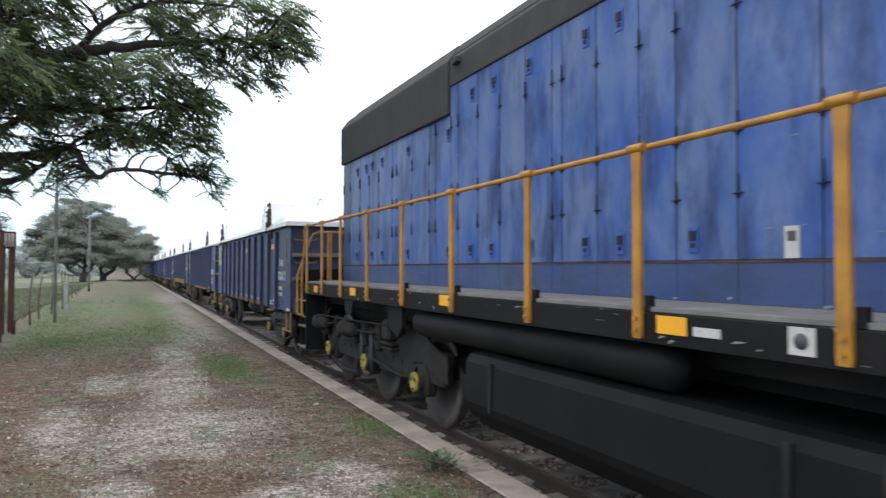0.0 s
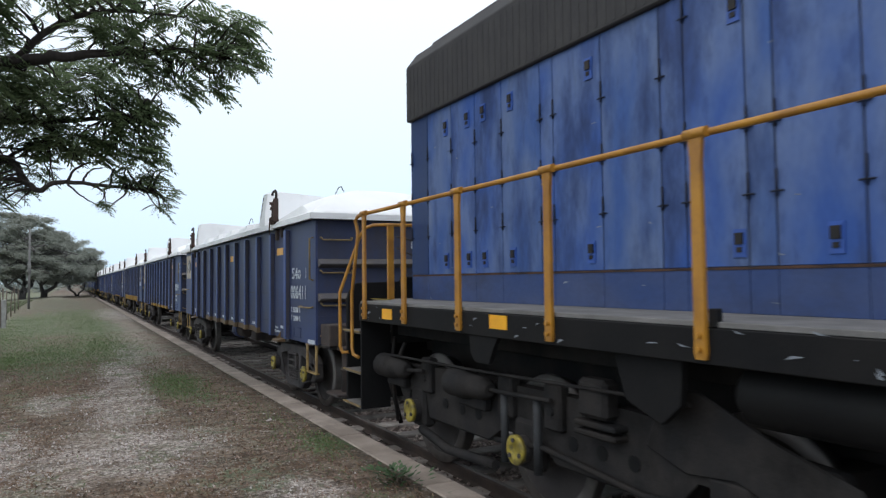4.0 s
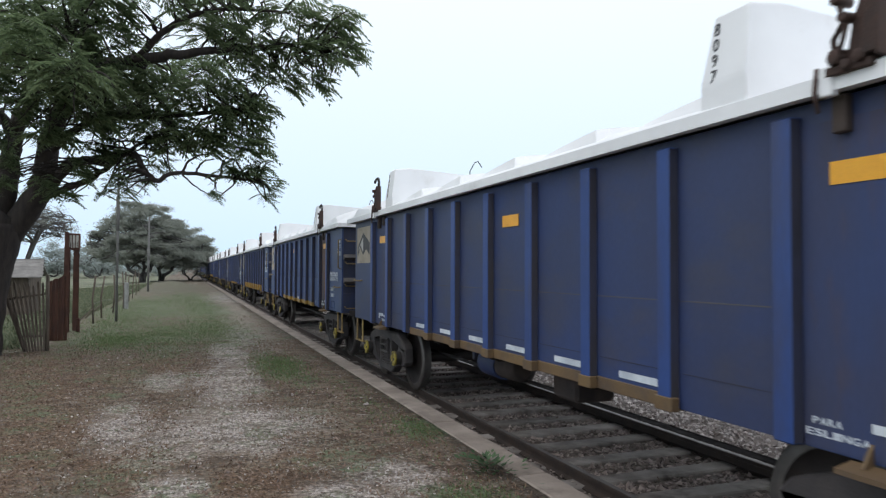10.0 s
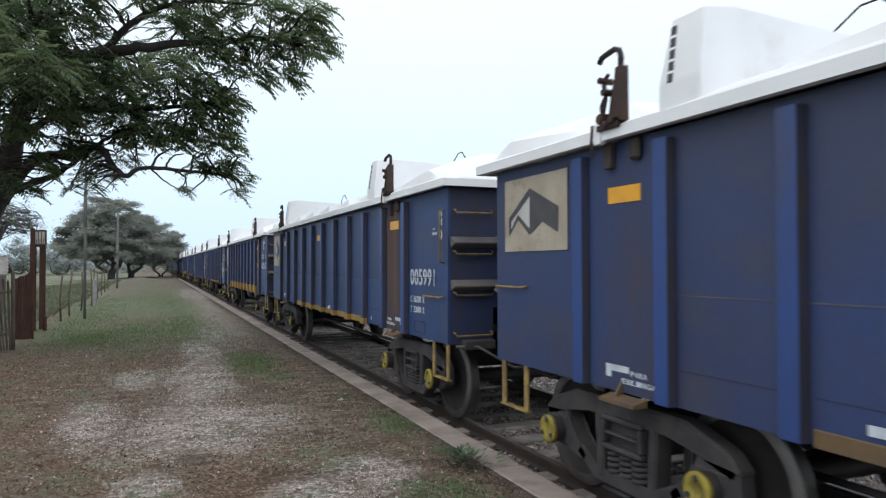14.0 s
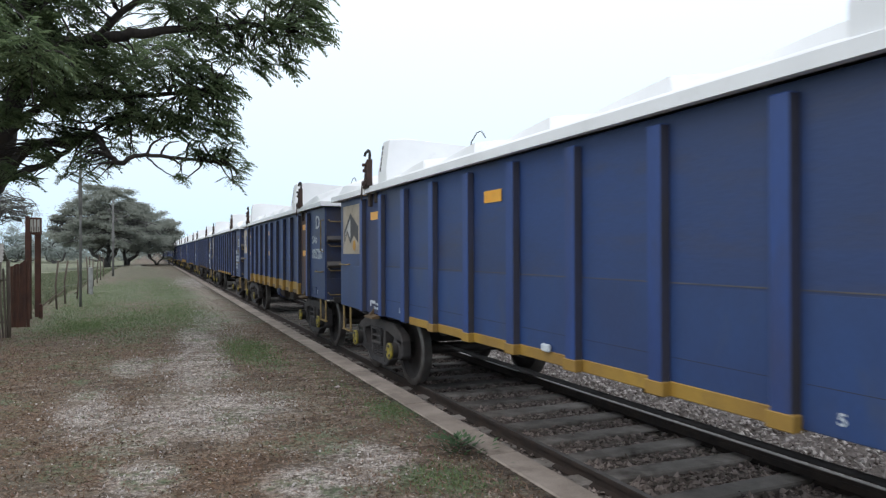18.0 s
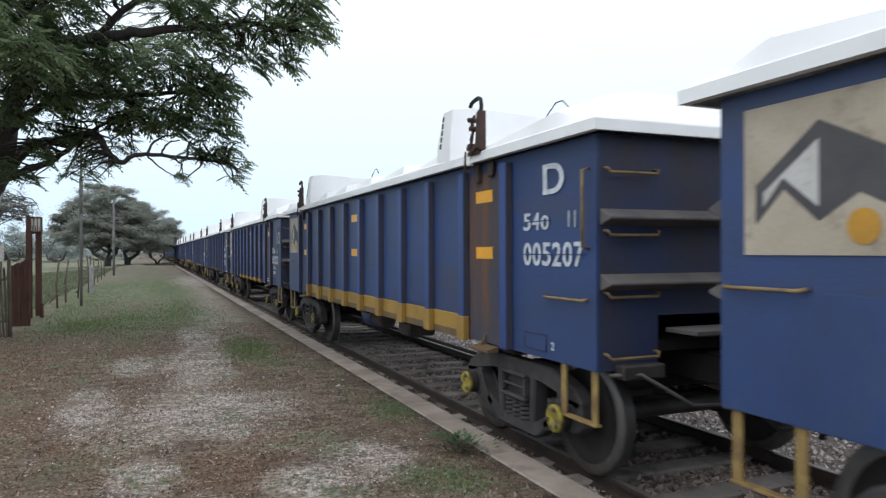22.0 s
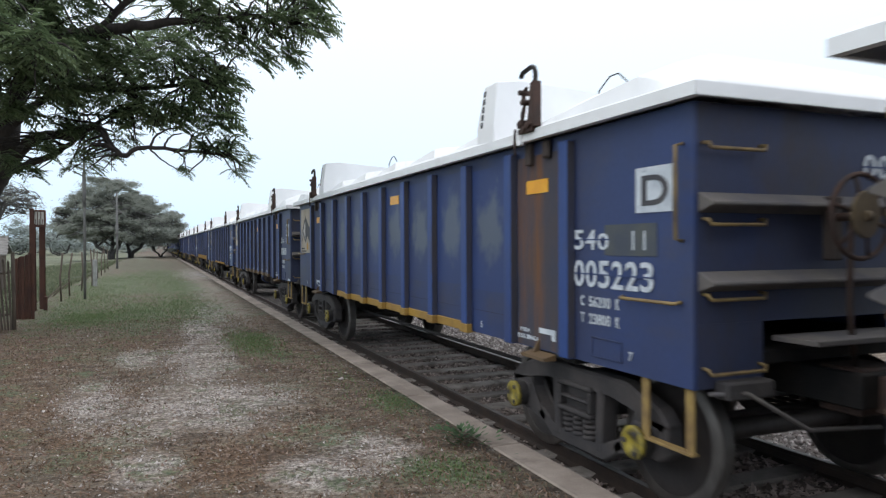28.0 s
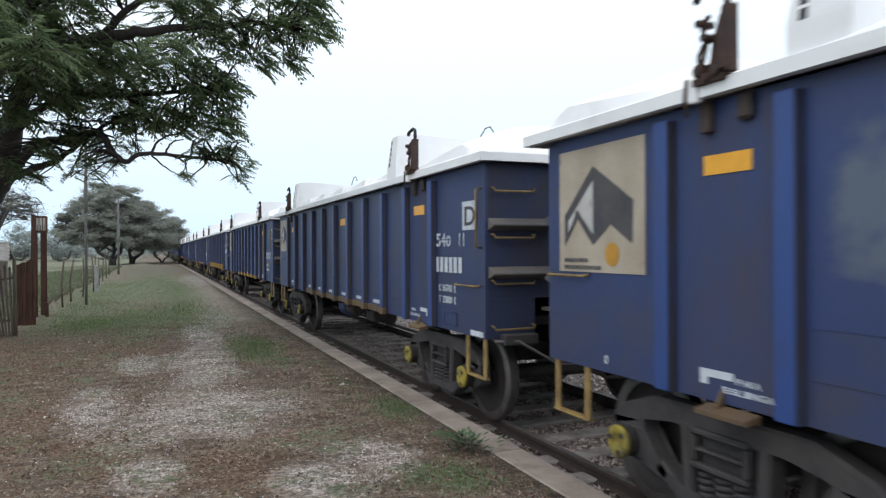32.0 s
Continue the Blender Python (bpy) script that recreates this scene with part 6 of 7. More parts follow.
# three-axle trucks: a deep cast frame with pockets, boxes, cylinders and caps
def truck(y0, flip):
    tr = new("truck", None)
    tr.parent = LOCO
    tr.matrix_basis = pose(0, y0, 0)
    def frame_mesh(s):
        bm = bmesh.new()
        a, b = sorted((s * 1.06, s * 1.17))
        prism(bm, [(-2.55, 0.78), (-2.50, 0.90), (-1.2, 0.98), (1.2, 0.98), (2.35, 0.94), (2.45, 0.80), (2.25, 0.56), (2.10, 0.56), (2.08, 0.72), (1.70, 0.72), (1.66, 0.46), (0.55, 0.46), (0.35, 0.62), (-0.20, 0.62), (-0.36, 0.46), (-1.50, 0.46), (-1.66, 0.68), (-2.05, 0.68), (-2.12, 0.52), (-2.45, 0.52)], "x", a, b)
        return mesh_of("truck_frame", bm, M_LFRAME, 0.02)
    for s in (-1, 1):
        fr = part("truck_frame", shared(("truck", s, flip), lambda: frame_mesh(s)), None, tr, "dusty dark cast truck frame")
        for y in (-1.90, -0.02, 1.86):
            part("axle_box", m_box("axle_box", s * 1.13 - 0.07, s * 1.13 + 0.07, y - 0.15, y + 0.15, 0.36, 0.74, M_LFRAME, 0.03), None, tr)
        # black discs for the pockets: the shade inside is put into their colour
        for y in (-1.17, -0.87, -0.57, 0.71, 1.00, 1.31):
            part("pocket", m_bar("pocket", [(s * 1.166, y, 0.66), (s * 1.176, y, 0.66)], 0.052, M_TANK, 12), None, tr)
        a, b = sorted((s * 1.175, s * 1.205))
        def gusset(a=a, b=b):
            bm = bmesh.new()
            prism(bm, [(-2.62, 0.58), (-2.62, 0.86), (-2.2, 0.98), (-1.7, 1.18), (-1.45, 1.18), (-1.30, 0.80), (-1.62, 0.70), (-1.95, 0.76), (-2.2, 0.66)], "x", a, b)
            return mesh_of("gusset", bm, M_LFRAME, 0.012)
        part("gusset", shared(("gusset", s), gusset), None, tr, "dark cast gusset")
        for y in (-0.40, 0.22, 1.62):
            part("spring_seat", m_box("spring_seat", s * 1.18 - 0.05, s * 1.18 + 0.05, y - 0.10, y + 0.10, 0.72, 1.06, M_LFRAME, 0.02), None, tr)
            part("bolt", m_bar("truck_bolt", [(s * 1.20, y, 0.86), (s * 1.25, y, 0.86)], 0.03, M_DARK, 6), None, tr)
        part("sand_hose", m_bar("sand_hose", [(s * 1.15, 2.25, 1.15), (s * 1.22, 2.42, 0.80), (s * 1.12, 2.50, 0.30)], 0.022, M_HOOKBLACK, 6), None, tr)
        for y, z, rod in ((2.56, 0.91, 0.35), (0.99, 0.92, 0.80)):
            def make(s=s, rod=rod):
                bm = bmesh.new()
                tube(bm, [(s * 1.27, 0.0, 0), (s * 1.27, -0.02, 0), (s * 1.27, -0.30, 0), (s * 1.27, -0.31, 0), (s * 1.27, -0.56, 0), (s * 1.27, -0.64, 0)], [0.09, 0.125, 0.125, 0.105, 0.095, 0.05], 18)
                tube(bm, [(s * 1.27, -0.64, 0), (s * 1.27, -0.64 - rod, 0.03)], 0.018, 8)
                return mesh_of("brake_cylinder", bm, M_LFRAME)
            part("brake_cylinder", shared(("bcyl", s, rod), make), None, tr, "round brake cylinder with a push rod", 0, pose(0, y, z))
            a, b = sorted((s * 1.17, s * 1.25))
            part("cylinder_bracket", m_box("cylinder_bracket", a, b, y - 0.50, y - 0.06, z - 0.20, z - 0.09, M_LFRAME, 0.015), None, tr)
        a, b = sorted((s * 1.15, s * 1.29))
        part("suspension_block", m_box("suspension_block", a, b, -1.04, -0.76, 0.90, 1.16, M_LFRAME, 0.03), None, tr, "dark suspension block")
        for z in (0.80, 0.86):
            part("rubber_pad", m_box("rubber_pad", a, b, -1.12, -0.72, z - 0.02, z + 0.02, M_DARK, 0.012), None, tr)
        for y in (0.20, -0.24):
            part("damper", m_bar("damper", [(s * 1.235, y, 0.92), (s * 1.235, y, 0.66), (s * 1.235, y, 0.38)], 0.032, M_LDAMP, 10), None, tr, "grey upright damper")
        part("brake_rigging", m_bar("rigging", [(s * 1.22, 0.36, 0.52), (s * 1.22, -0.3, 0.58), (s * 1.22, -1.3, 0.50), (s * 1.2, -1.8, 0.56)], 0.022, M_DARK, 7), None, tr)
        part("equaliser", m_bar("equaliser", [(s * 1.2, 1.75, 0.35), (s * 1.2, 1.2, 0.26), (s * 1.2, 0.4, 0.30)], 0.045, M_LFRAME, 7), None, tr)
    bm = bmesh.new()
    box(bm, -1.0, 1.0, -2.4, -2.2, 0.60, 0.85)
    part("transom", bm, M_DARK, tr)
    bm = bmesh.new()
    box(bm, -1.0, 1.0, 1.0, 1.4, 0.5, 0.9)
    part("transom", bm, M_DARK, tr)
    for y in (-1.90, -0.02, 1.86):
        part("wheelset", m_wheelset(0.52, GAUGE / 2 + 0.008, 1.30, M_CAP), None, tr, "steel wheelset with yellow axle caps", 0, pose(0, y, 0.52))


truck(-4.96, 1)
truck(-14.9, 0)
bm = bmesh.new()
box(bm, -0.10, 0.10, -1.5, -0.62, 0.74, 0.98)
prism(bm, [(-0.17, -0.72), (0.16, -0.72), (0.14, -0.58), (-0.08, -0.54)], "z", 0.70, 1.0)
part("coupler", bm, M_HOOK, LOCO, "rusty knuckle coupler", 0.012)

# ---- the big tree: trunk, limbs, and a feathery crown ----
random.seed(31)
tree = new("tree", None)
tree.location = (-3.66, 15.0, GROUND - 0.1)
ORIGIN = Vector(tree.location)
tagged(tree, "large spreading tree with dark limbs and feathery green leaves", "tree")
UPPER = [(2.62, 12.0, 5.62, 0.3), (2.25, 11.8, 5.5, 0.36), (2.12, 12.0, 5.05, 0.24), (1.75, 12.0, 5.5, 0.38), (1.65, 12.2, 5.05, 0.22), (1.28, 12.2, 5.55, 0.38), (1.15, 12.0, 5.1, 0.24), (0.78, 12.0, 5.35, 0.32), (0.65, 12.4, 5.85, 0.4), (-0.55, 12.8, 5.0, 0.42), (-1.1, 12.0, 5.45, 0.4), (-1.2, 12.4, 4.85, 0.42), (-1.65, 11.6, 5.35, 0.48), (-1.45, 10.2, 4.35, 0.45), (-2.0, 10.6, 4.75, 0.5), (-2.6, 11.6, 5.2, 0.5), (-2.9, 12.4, 4.85, 0.45), (2.4, 12.0, 6.1, 0.42), (1.6, 12.0, 6.2, 0.6), (0.6, 12.2, 6.5, 0.7), (-0.4, 12.0, 6.4, 0.7), (-1.5, 11.5, 6.2, 0.7)]
MIDDLE = [(-0.25, 12.4, 4.65, 0.42), (0.28, 12.1, 4.7, 0.38), (0.62, 12.0, 4.8, 0.28), (0.85, 12.0, 4.6, 0.3), (1.1, 12.0, 4.52, 0.2), (0.48, 12.0, 4.28, 0.38), (0.95, 11.9, 4.22, 0.28), (0.02, 12.4, 4.12, 0.36), (-0.48, 12.8, 4.28, 0.42), (-1.0, 13.2, 4.48, 0.42), (-1.45, 13.4, 4.6, 0.42), (-0.62, 13.0, 3.98, 0.24), (-0.18, 12.5, 3.92, 0.22), (0.3, 12.1, 3.93, 0.3), (0.72, 12.0, 3.86, 0.34), (1.05, 12.0, 3.84, 0.24), (-1.7, 13.8, 4.9, 0.4), (-2.2, 13.0, 4.6, 0.35), (-1.95, 12.0, 4.55, 0.42), (-1.5, 12.2, 4.22, 0.36), (-2.05, 12.2, 3.92, 0.26), (-2.5, 12.2, 4.35, 0.4), (-0.9, 12.4, 4.9, 0.36), (-2.3, 12.0, 5.6, 0.5), (-1.15, 12.0, 5.9, 0.4), (0.3, 12.0, 5.75, 0.35), (-1.58, 12.0, 5.16, 0.36), (-1.23, 11.5, 4.68, 0.3)]
LOWER = [(0.90, 12.0, 3.48, 0.28), (1.18, 12.0, 3.46, 0.22), (1.36, 12.0, 3.18, 0.17), (1.26, 12.0, 3.0, 0.09), (0.66, 12.0, 3.38, 0.13), (0.42, 12.05, 3.02, 0.08), (-1.06, 12.6, 3.28, 0.20), (-0.94, 12.6, 3.06, 0.15), (-1.25, 12.9, 3.06, 0.10), (-1.95, 13.6, 3.06, 0.17), (-2.2, 13.8, 3.14, 0.15), (-1.75, 13.8, 3.50, 0.2), (-1.45, 13.4, 3.86, 0.2), (-2.9, 13.9, 3.55, 0.16), (-3.1, 13.8, 4.0, 0.2), (-3.35, 13.2, 4.7, 0.5), (-3.6, 13.6, 3.6, 0.3), (-2.77, 13.2, 3.60, 0.20), (-1.76, 13.2, 3.55, 0.20), (-1.10, 13.2, 3.72, 0.24), (-2.02, 13.2, 4.02, 0.26), (-0.74, 13.2, 3.34, 0.18), (-1.41, 13.2, 4.19, 0.28), (-2.85, 13.2, 3.18, 0.20), (-2.23, 13.2, 3.24, 0.16), (-0.42, 13.2, 3.60, 0.20), (-0.13, 13.2, 4.01, 0.24)]
BACK = [(random.uniform(-7.5, 0.5), random.uniform(13, 18), random.uniform(5.6, 8.0), random.uniform(0.5, 0.8)) for _ in range(20)]


def limb(bm, pts, r0, r1, seg=9, steps=5, rough=0.05, taper=0.8):
    """A bent, tapering limb through a few points."""
    pts = [Vector(p) for p in pts]
    out = []
    for i in range(len(pts) - 1):
        p0, p1, p2, p3 = pts[max(i - 1, 0)], pts[i], pts[i + 1], pts[min(i + 2, len(pts) - 1)]
        for k in range(steps):
            u = k / steps
            q = 0.5 * ((2 * p1) + (p2 - p0) * u + (2 * p0 - 5 * p1 + 4 * p2 - p3) * u * u + (3 * p1 - p0 - 3 * p2 + p3) * u ** 3)
            out.append(q + Vector([random.uniform(-rough, rough) * r0 for _ in range(3)]))
    out.append(pts[-1])
    m = len(out) - 1
    tube(bm, [p - ORIGIN for p in out], [r0 + (r1 - r0) * (i / m) ** taper for i in range(m + 1)], seg)
    return out


bm = bmesh.new()
limb(bm, [(-3.68, 15.0, 0.05), (-3.66, 15.0, 0.5), (-3.50, 15.0, 1.6), (-3.28, 15.0, 2.40), (-3.20, 15.0, 2.72)], 0.56, 0.36, 18, 6, 0.03)
part("trunk", bm, M_BARK, tree, "dark rough bark trunk")
BOUGHS = [
    [(-3.52, 15.0, 1.2), (-3.30, 15.0, 2.5), (-3.06, 14.8, 3.77), (-2.92, 14.6, 4.3), (-2.6, 14.0, 4.75), (-2.2, 13.0, 5.1), (-1.7, 12.0, 5.5)],
    [(-3.52, 15.0, 1.2), (-3.10, 15.0, 2.45), (-2.60, 14.8, 3.2), (-2.38, 14.5, 4.1), (-2.11, 14.0, 4.65), (-1.73, 13.2, 5.15), (-0.85, 12.6, 5.26), (-0.18, 12.2, 5.36), (0.53, 12.0, 5.42), (1.28, 12.0, 5.6), (2.2, 12.0, 5.6)],
    [(-2.62, 14.9, 3.0), (-2.36, 14.8, 3.40), (-1.95, 14.2, 3.70), (-1.41, 13.6, 3.76), (-0.88, 13.0, 3.79), (-0.68, 12.7, 3.49), (-0.46, 12.5, 3.28), (-0.19, 12.3, 3.39), (0.52, 12.1, 3.35), (1.13, 12.0, 3.30)],
    [(-2.75, 14.9, 2.95), (-2.40, 14.8, 3.2), (-1.73, 14.2, 3.41), (-1.37, 13.8, 3.60), (-0.83, 13.2, 3.95), (-0.2, 12.6, 4.2)],
    [(-2.40, 14.6, 3.95), (-2.0, 14.1, 4.25), (-1.35, 13.6, 4.47), (-0.38, 12.8, 4.43), (0.53, 12.2, 4.45), (1.0, 12.0, 4.5)],
    [(-2.95, 14.65, 4.2), (-3.22, 14.2, 4.66), (-3.6, 13.6, 5.0), (-3.9, 13.0, 5.6)],
    [(-3.4, 15.2, 2.3), (-4.2, 15.8, 4.4), (-6.0, 16.5, 6.0)],
    [(-3.3, 15.3, 2.3), (-3.4, 16.4, 4.6), (-3.2, 17.8, 6.4)],
    [(-2.2, 14.1, 4.5), (-1.6, 12.8, 4.75), (-1.5, 11.4, 4.7), (-1.45, 10.4, 4.4)],
    [(-0.85, 12.6, 5.26), (-0.2, 12.3, 5.9), (0.6, 12.2, 6.2), (1.6, 12.0, 6.2)],
]
THICK = [0.34, 0.35, 0.13, 0.11, 0.11, 0.14, 0.2, 0.2, 0.09, 0.08]
nodes, low_nodes = [], []
for i, pts in enumerate(BOUGHS):
    bm = bmesh.new()
    grown = low_nodes if i == 2 else nodes
    grown += limb(bm, pts, THICK[i], 0.020, 10, 6, 0.10, 0.55)
    part("limb", bm, M_BARK, tree, "dark bent limb")
bm = bmesh.new()
# bare twigs curling off the low bough
limb(bm, [(-0.07, 12.25, 3.39), (0.02, 12.2, 3.57), (0.18, 12.15, 3.68), (0.38, 12.1, 3.71)], 0.026, 0.010, 5, 5, 0.3)
limb(bm, [(0.14, 12.2, 3.39), (0.23, 12.1, 3.56), (0.42, 12.1, 3.63)], 0.022, 0.008, 5, 5, 0.3)
limb(bm, [(-0.07, 12.25, 3.37), (0.16, 12.2, 3.16), (0.43, 12.1, 3.0)], 0.018, 0.006, 5, 5, 0.4)
limb(bm, [(-0.62, 12.6, 3.45), (-0.75, 12.6, 3.62), (-0.80, 12.5, 3.68)], 0.014, 0.005, 5, 4, 0.4)
tips = []
for x, y, z, r in UPPER + MIDDLE + LOWER + BACK:
    c = Vector((x, y, z))
    for j in range(3 if r < 0.2 else 7):
        goal = c + Vector([random.gauss(0, r * 0.55) for _ in range(3)])
        root = min((q for q in (nodes + low_nodes if z < 3.55 else nodes)), key=lambda q: (q - goal).length + random.uniform(0, 0.5))
        mid = root.lerp(goal, 0.5) + Vector((random.gauss(0, 0.10), random.gauss(0, 0.10), random.uniform(-0.02, 0.16)))
        limb(bm, [root, mid, goal], 0.024, 0.006, 5, 4, 0.5)
    tips.append((c, r))
tagged(part("branchwork", bm, M_BARK, tree, "thin dark twigs"), kind="stuff")


def fronds(rows, mats, parent, origin, label, name="crown"):
    """Compound leaves: a drooping stalk with pairs of narrow fingers; rows of place, heading, droop, length."""
    V, F = [], []
    for p, a, droop, size in rows:
        d = Vector((math.cos(a), math.sin(a), 0.25 - droop * 0.55)).normalized()
        s = Vector((-math.sin(a), math.cos(a), random.uniform(-0.25, 0.25))).normalized()
        n = 6
        for k in range(n):
            u = (k + 0.5) / n
            q = p + d * size * u - Vector((0, 0, droop * size * 0.6 * u * u)) - origin
            long = size * 0.46 * (1.0 - 0.55 * abs(u - 0.35))
            for e in (-1, 1):
                t = (s * e + d * (0.45 + 0.55 * u) + Vector((0, 0, -0.30 - 0.35 * droop + random.uniform(-0.22, 0.18)))).normalized()
                w = t.cross(Vector((0, 0, 1)) + s * e * 0.3).normalized() * long * random.uniform(0.13, 0.19)
                b = len(V)
                V += [q, q + t * long * 0.40 + w, q + t * long, q + t * long * 0.45 - w]
                F.append((b, b + 1, b + 2, b + 3))
    return part(name, from_arrays(name, [tuple(v) for v in V], F, mats), None, parent, label)


rows = []
for c, r in tips:
    for _ in range(int((9 if r < 0.12 else 20) + (300 if c.x > -1.0 else 360) * r * r) if c.z < 6.05 else 110):
        k = Vector([random.gauss(0, 1) for _ in range(3)]).normalized() * r * random.random() ** 0.40
        p = c + Vector((k.x * 0.80 - 0.04, k.y, k.z * 0.80 + 0.05))
        a = math.atan2(k.y - 0.15, k.x + 0.12) + random.gauss(0, 0.8)
        rows.append((p, a, random.uniform(0.2, 1.15), random.uniform(0.22, 0.38) * (0.75 if c.z < 3.6 else 1.0)))
fronds(rows, M_LEAF, tree, ORIGIN, "feathery drooping green leaves")


# ---- trees further off ----
def leafy_tree(x, y, height, spread, base, mats, seedn, label, trunk=0.22, flat=0.6, n=1500, leaf=0.16, puffs=50, twigs=40):
    random.seed(seedn)
    t = new("tree", None)
    z0 = ground_height(x, y) - 0.05
    t.location = (x, y, z0)
    tagged(t, label, "tree")
    bm = bmesh.new()
    tops = []
    for k in range(3):
        a = random.uniform(0, 6.28)
        q = [Vector((0.1 * math.cos(a), 0.1 * math.sin(a), 0)), Vector((0.3 * math.cos(a), 0.3 * math.sin(a), base * 0.6)), Vector((spread * 0.25 * math.cos(a), spread * 0.25 * math.sin(a), base * 1.15)), Vector((spread * 0.5 * math.cos(a), spread * 0.5 * math.sin(a), height * 0.72))]
        tube(bm, q, [trunk, trunk * 0.85, trunk * 0.6, trunk * 0.2], 7)
        tops += q[2:]
    for _ in range(twigs):
        a, r = random.uniform(0, 6.28), spread * math.sqrt(random.random())
        e = Vector((r * math.cos(a), r * math.sin(a), base + (height - base) * (0.25 + 0.6 * random.random()) * (1 - 0.45 * (r / spread) ** 2)))
        q = random.choice(tops)
        tube(bm, [q, q.lerp(e, 0.5) + Vector((0, 0, 0.2)), e], [trunk * 0.25, trunk * 0.14, trunk * 0.06], 4, 0, False)
        tops.append(e)
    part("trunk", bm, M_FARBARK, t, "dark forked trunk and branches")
    V, F = [], []
    centres = []
    for _ in range(puffs):
        a, r = random.uniform(0, 6.28), spread * math.sqrt(random.random()) * 0.97
        top = base + (height - base) * math.sqrt(max(0.0, 1 - (r / spread) ** 2)) * random.uniform(0.86, 1.03)
        low = base * (0.75 + 0.25 * random.random()) + 0.15 * (height - base) * (r / spread)
        centres.append((Vector((r * math.cos(a), r * math.sin(a), low + (top - low) * random.random() ** 0.6)), random.uniform(0.6, 1.25) * spread / math.sqrt(puffs)))
    for _ in range(n):
        c, rr = random.choice(centres)
        p = c + Vector((random.gauss(0, rr), random.gauss(0, rr), random.gauss(0, rr * flat)))
        u = Vector((random.gauss(0, 1), random.gauss(0, 1), random.gauss(0.25, 0.45))).normalized() * leaf * random.uniform(0.6, 1.6)
        w = u.orthogonal().normalized() * leaf * random.uniform(0.12, 0.3)
        b = len(V)
        V += [p - u, p + w, p + u, p - w]
        F.append((b, b + 1, b + 2, b + 3))
    part("crown", from_arrays("crown", [tuple(v) for v in V], F, mats), None, t, "thin foliage in haze-paled grey-green")
    return t


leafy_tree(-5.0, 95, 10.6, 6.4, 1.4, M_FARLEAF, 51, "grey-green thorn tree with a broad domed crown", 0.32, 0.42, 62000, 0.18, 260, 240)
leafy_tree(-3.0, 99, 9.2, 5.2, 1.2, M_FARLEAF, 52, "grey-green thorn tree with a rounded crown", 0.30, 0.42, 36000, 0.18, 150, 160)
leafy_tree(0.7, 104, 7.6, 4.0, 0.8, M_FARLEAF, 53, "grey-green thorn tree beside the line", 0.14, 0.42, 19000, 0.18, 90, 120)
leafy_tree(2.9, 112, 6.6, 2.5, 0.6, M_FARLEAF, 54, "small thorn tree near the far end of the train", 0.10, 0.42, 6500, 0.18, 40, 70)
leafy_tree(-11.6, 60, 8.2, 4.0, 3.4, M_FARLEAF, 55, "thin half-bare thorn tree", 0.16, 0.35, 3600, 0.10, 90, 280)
random.seed(77)
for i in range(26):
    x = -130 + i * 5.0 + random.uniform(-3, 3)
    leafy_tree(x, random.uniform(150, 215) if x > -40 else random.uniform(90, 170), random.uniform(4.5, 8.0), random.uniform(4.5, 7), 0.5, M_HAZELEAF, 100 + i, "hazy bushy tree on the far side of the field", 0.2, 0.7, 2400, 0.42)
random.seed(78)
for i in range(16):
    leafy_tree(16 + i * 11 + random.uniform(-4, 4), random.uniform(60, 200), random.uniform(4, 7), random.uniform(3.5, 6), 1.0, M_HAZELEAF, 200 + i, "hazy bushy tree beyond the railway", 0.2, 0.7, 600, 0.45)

# ---- fence, plate, sign, poles and hut at the platform's back edge ----
random.seed(61)
gate = new("picket_fence", None)
tagged(gate, "leaning weathered picket fence panel beside the tree", "fence")
gate.location = (-2.75, 15.45, GROUND)
for k in range(8):
    bm = bmesh.new()
    x = -0.12 + k * 0.046
    lean = -0.30 + k * 0.036
    hgt = 1.34 + random.uniform(-0.07, 0.05)
    prism(bm, [(x - 0.017, -0.06), (x + 0.017, -0.06), (x + 0.019 + lean, hgt - 0.05), (x + lean, hgt), (x - 0.019 + lean, hgt - 0.05)], "y", -0.012 + random.uniform(-0.01, 0.01), 0.012)
    part("picket", bm, M_WOOD, gate)
bm = bmesh.new()
tube(bm, [(-0.44, 0.03, 1.02), (0.26, 0.03, 1.12)], 0.022, 6)
part("rail_bar", bm, M_WOOD, gate)
bm = bmesh.new()
tube(bm, [(-0.20, 0.03, 0.30), (0.26, 0.03, 0.30)], 0.022, 6)
part("rail_bar", bm, M_WOOD, gate)
bm = bmesh.new()
tube(bm, [(0.25, 0.02, -0.1), (0.23, 0.02, 1.48)], 0.035, 7)
part("post", bm, M_WOOD, gate)
bm = bmesh.new()
tube(bm, [(-0.10, 0.06, -0.1), (-0.50, 0.02, 1.18)], 0.04, 7)
part("post", bm, M_WOOD, gate)
sheet = new("rusty_plate", None)
tagged(sheet, "rusty brown metal sheet standing on the ground", "metal sheet")
sheet.location = (-2.66, 17.7, GROUND)
for k in range(6):
    bm = bmesh.new()
    x = -0.19 + k * 0.063
    prism(bm, [(x, -0.03), (x + 0.059, -0.03), (x + 0.059, 1.34 + 0.028 * k + 0.02 * math.sin(k * 2.1)), (x, 1.32 + 0.028 * k + 0.02 * math.sin(k * 3.3))], "y", -0.02 + 0.012 * (k % 2), 0.02 + 0.012 * (k % 2))
    part("plate", bm, M_RUSTPOST, sheet, "", 0.004)
sign = new("station_sign", None)
tagged(sign, "rusty two-post station sign with worn white letters", "sign")
sign.location = (-2.74, 20.15, GROUND)
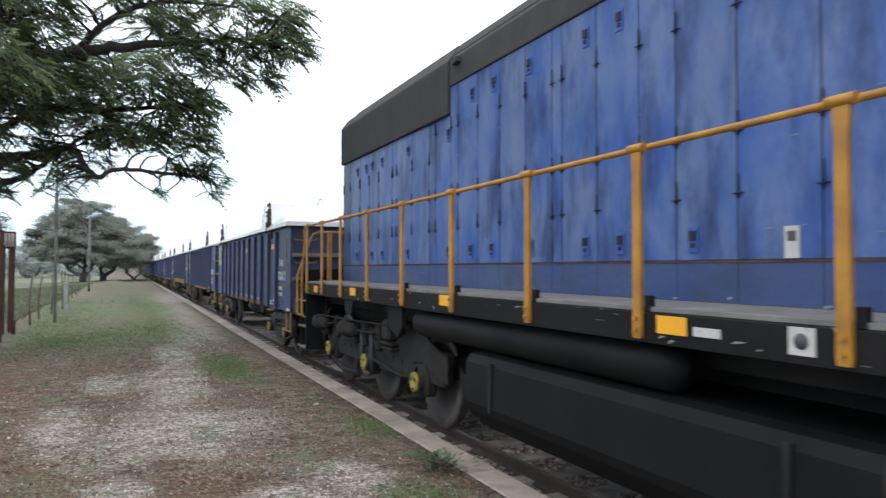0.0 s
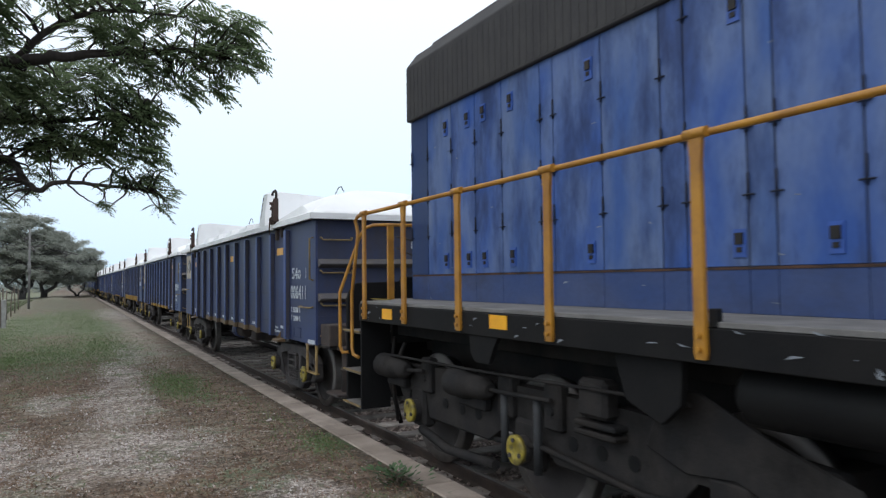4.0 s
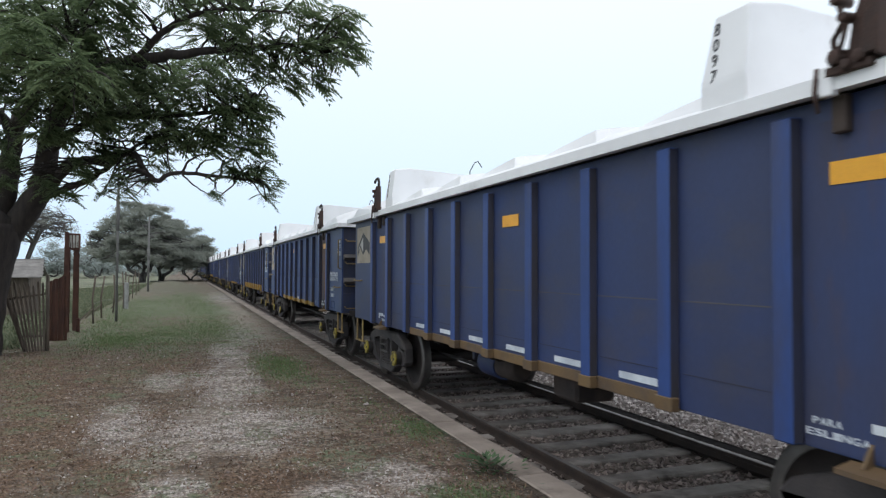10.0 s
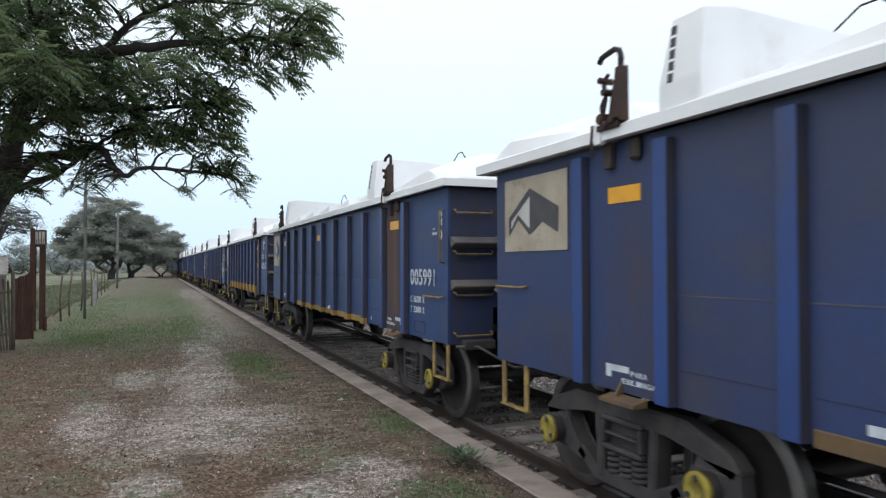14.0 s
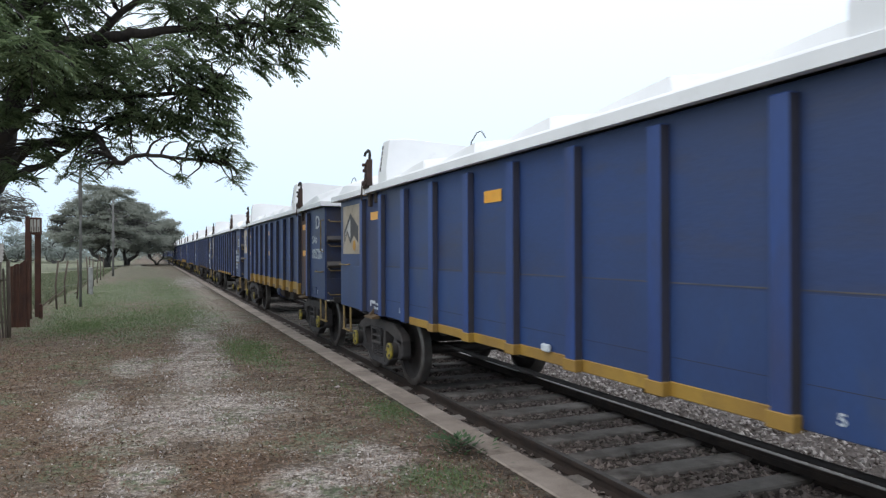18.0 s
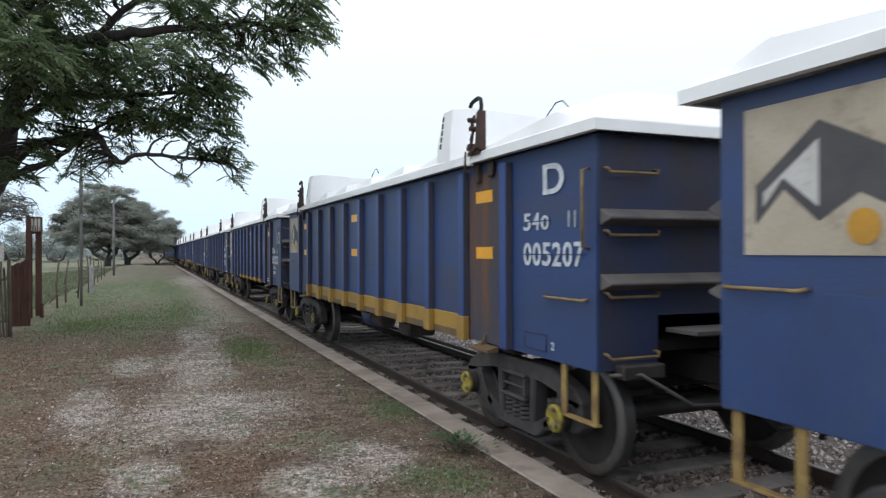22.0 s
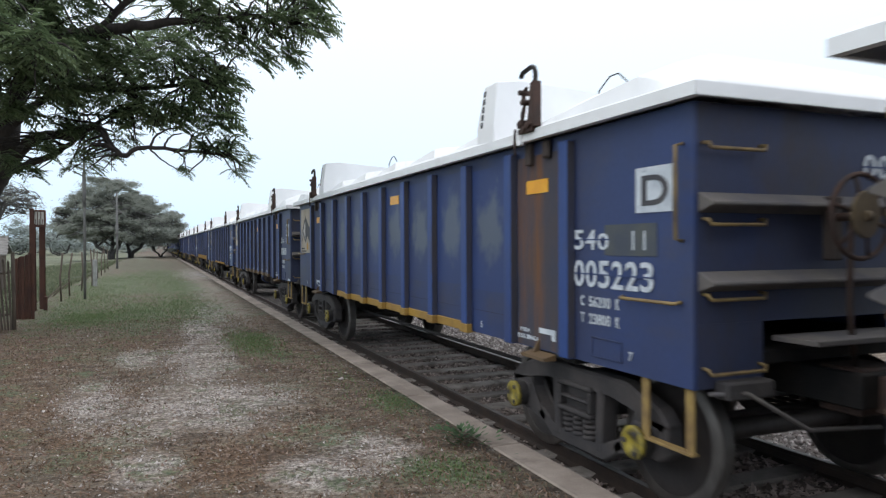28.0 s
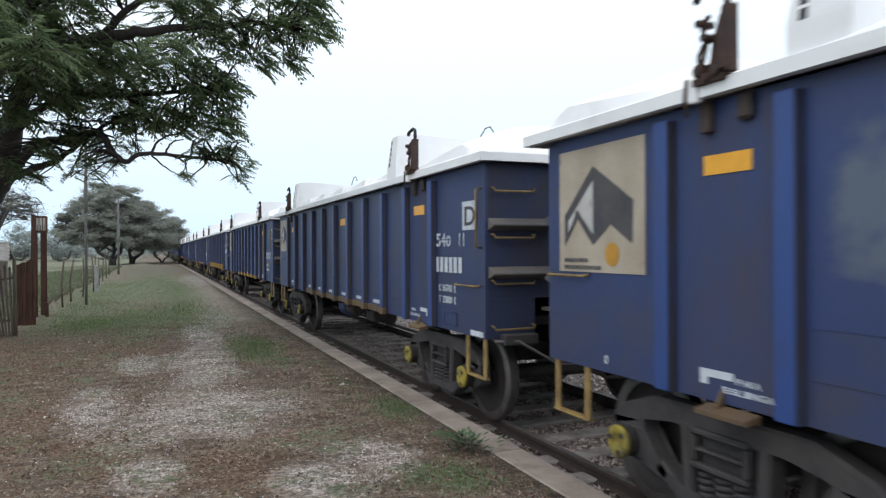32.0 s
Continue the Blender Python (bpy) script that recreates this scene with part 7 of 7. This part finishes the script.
for x, y in ((-0.055, -0.36), (0.055, 0.36)):
    bm = bmesh.new()
    box(bm, x - 0.060, x + 0.060, y - 0.10, y - 0.085, -0.1, 2.15)
    box(bm, x - 0.060, x + 0.060, y + 0.085, y + 0.10, -0.1, 2.15)
    box(bm, x - 0.012, x + 0.012, y - 0.085, y + 0.085, -0.1, 2.15)
    part("post", bm, M_RUSTPOST, sign, "rusty rolled-steel post", 0.004)
bm = bmesh.new()
box(bm, -0.13, 0.18, -0.10, 0.10, 2.08, 2.51)
board = part("board", bm, M_RUSTPOST, sign, "dark rusty sign board", 0.01)
bm = bmesh.new()
box(bm, -0.15, -0.06, -0.16, -0.102, 2.06, 2.54)
part("cap", bm, M_RUSTPOST, board)
for k in range(3):
    bm = bmesh.new()
    x = -0.05 + k * 0.075
    box(bm, x, x + 0.018, -0.112, -0.102, 2.14, 2.46)
    box(bm, x + 0.036, x + 0.054, -0.112, -0.102, 2.14, 2.46)
    box(bm, x + 0.018, x + 0.036, -0.112, -0.102, 2.28, 2.46)
    part("letter", bm, M_SIGN, board, "worn white letter shape")
bm = bmesh.new()
box(bm, 0.16, 0.24, -0.3, -0.2, -0.05, 0.35)
part("stump", bm, M_RUSTPOST, sign, "", 0.02)


def pole(x, y, high, r, label):
    t = new("pole", None)
    t.location = (x, y, GROUND)
    tagged(t, label, "pole")
    bm = bmesh.new()
    tube(bm, [(0, 0, -0.2), (0, 0, high * 0.55), (0, 0, high)], [r, r * 0.95, r * 0.62], 10)
    part("shaft", bm, M_POLE, t)
    bm = bmesh.new()
    tube(bm, [(0, 0, high * 0.42), (0, 0, high * 0.55)], r * 1.25, 10)
    box(bm, -r * 1.2, r * 1.2, -r * 1.5, -r * 1.1, high * 0.5, high * 0.58)
    part("collar", bm, M_POLE, t)
    return t


pole(-1.97, 23.6, 6.6, 0.040, "grey weathered pole standing at the platform edge")
pole(-2.43, 53.0, 5.3, 0.075, "grey distant pole standing in the grass")
wire = new("wire_fence", None)
tagged(wire, "row of crooked wooden fence posts with braces and wire", "fence")
ys = [22.9, 25.4, 28.0, 31.2, 34.5, 38, 42, 46.5, 51.5]
xs = [-2.52, -2.56, -2.45, -2.35, -2.5, -2.6, -2.7, -2.8, -2.9]
for i, (x, y) in enumerate(zip(xs, ys)):
    bm = bmesh.new()
    hgt = 1.42 + random.uniform(-0.12, 0.1)
    tube(bm, [(x, y, GROUND - 0.1), (x + random.uniform(-0.05, 0.05), y, GROUND + hgt * 0.5), (x + random.uniform(-0.08, 0.08), y, GROUND + hgt)], 0.028, 6)
    if i in (0, 1, 3):
        tube(bm, [(x - 0.45, y - 0.2, GROUND), (x, y, GROUND + 0.45)], 0.02, 6)
    part("post", bm, M_WOOD, wire)
for z in (0.55, 1.05):
    bm = bmesh.new()
    tube(bm, [(x, y, GROUND + z + random.uniform(-0.05, 0.05)) for x, y in zip(xs, ys)], 0.006, 4)
    part("wire", bm, M_POLE, wire)
bm = bmesh.new()
box(bm, -2.30, -2.14, 30.8, 31.0, GROUND - 0.05, GROUND + 1.05)
cab_box = part("pale_cabinet", bm, M_PALE, None, "", 0.03)
tagged(cab_box, "pale weathered concrete marker post in the grass", "marker post")
hut = new("hut", None)
hut.location = (-6.25, 30.0, ground_height(-6.25, 30))
tagged(hut, "small grey wooden hut with a layered plank roof", "hut")
bm = bmesh.new()
box(bm, -1.15, 0.95, -1.2, 1.2, -0.1, 1.50)
part("wall", bm, M_WOOD, hut)
for k in range(5):
    bm = bmesh.new()
    y = -1.55 + k * 0.32
    z = 1.46 + k * 0.125
    prism(bm, [(y, z), (y + 0.40, z + 0.15), (y + 0.40, z + 0.19), (y, z + 0.04)], "x", -1.5 + 0.02 * k, 1.42 - 0.05 * k)
    part("roof_board", bm, M_ROOF, hut)
bm = bmesh.new()
prism(bm, [(0.02, 2.14), (1.4, 1.54), (1.4, 1.49), (0.02, 2.09)], "x", -1.3, 1.15)
part("roof_back", bm, M_ROOF, hut)


# ---- what moves ----
def motions():
    steps = [0.4 * i for i in range(81)]
    for i, w in enumerate(wagons):
        walk(w, [(t, pose(TRACK, train_y(t) + i * PITCH, 0)) for t in steps])
    walk(locomotive, [(t, pose(TRACK, train_y(t), 0)) for t in steps])
    fine = [0.2 * i for i in range(161)]
    turning = [(c, 0.46) for w in wagons[:6] for b in w.children for c in b.children if c.name.startswith("wheelset")]
    turning += [(c, 0.52) for c in locomotive.children_recursive if c.name.startswith("wheelset")]
    for ob, r in turning:
        x, y, z = ob.location
        walk(ob, [(t, pose(x, y, z, math.degrees((train_y(0) - train_y(t)) / r))) for t in fine])


motions()
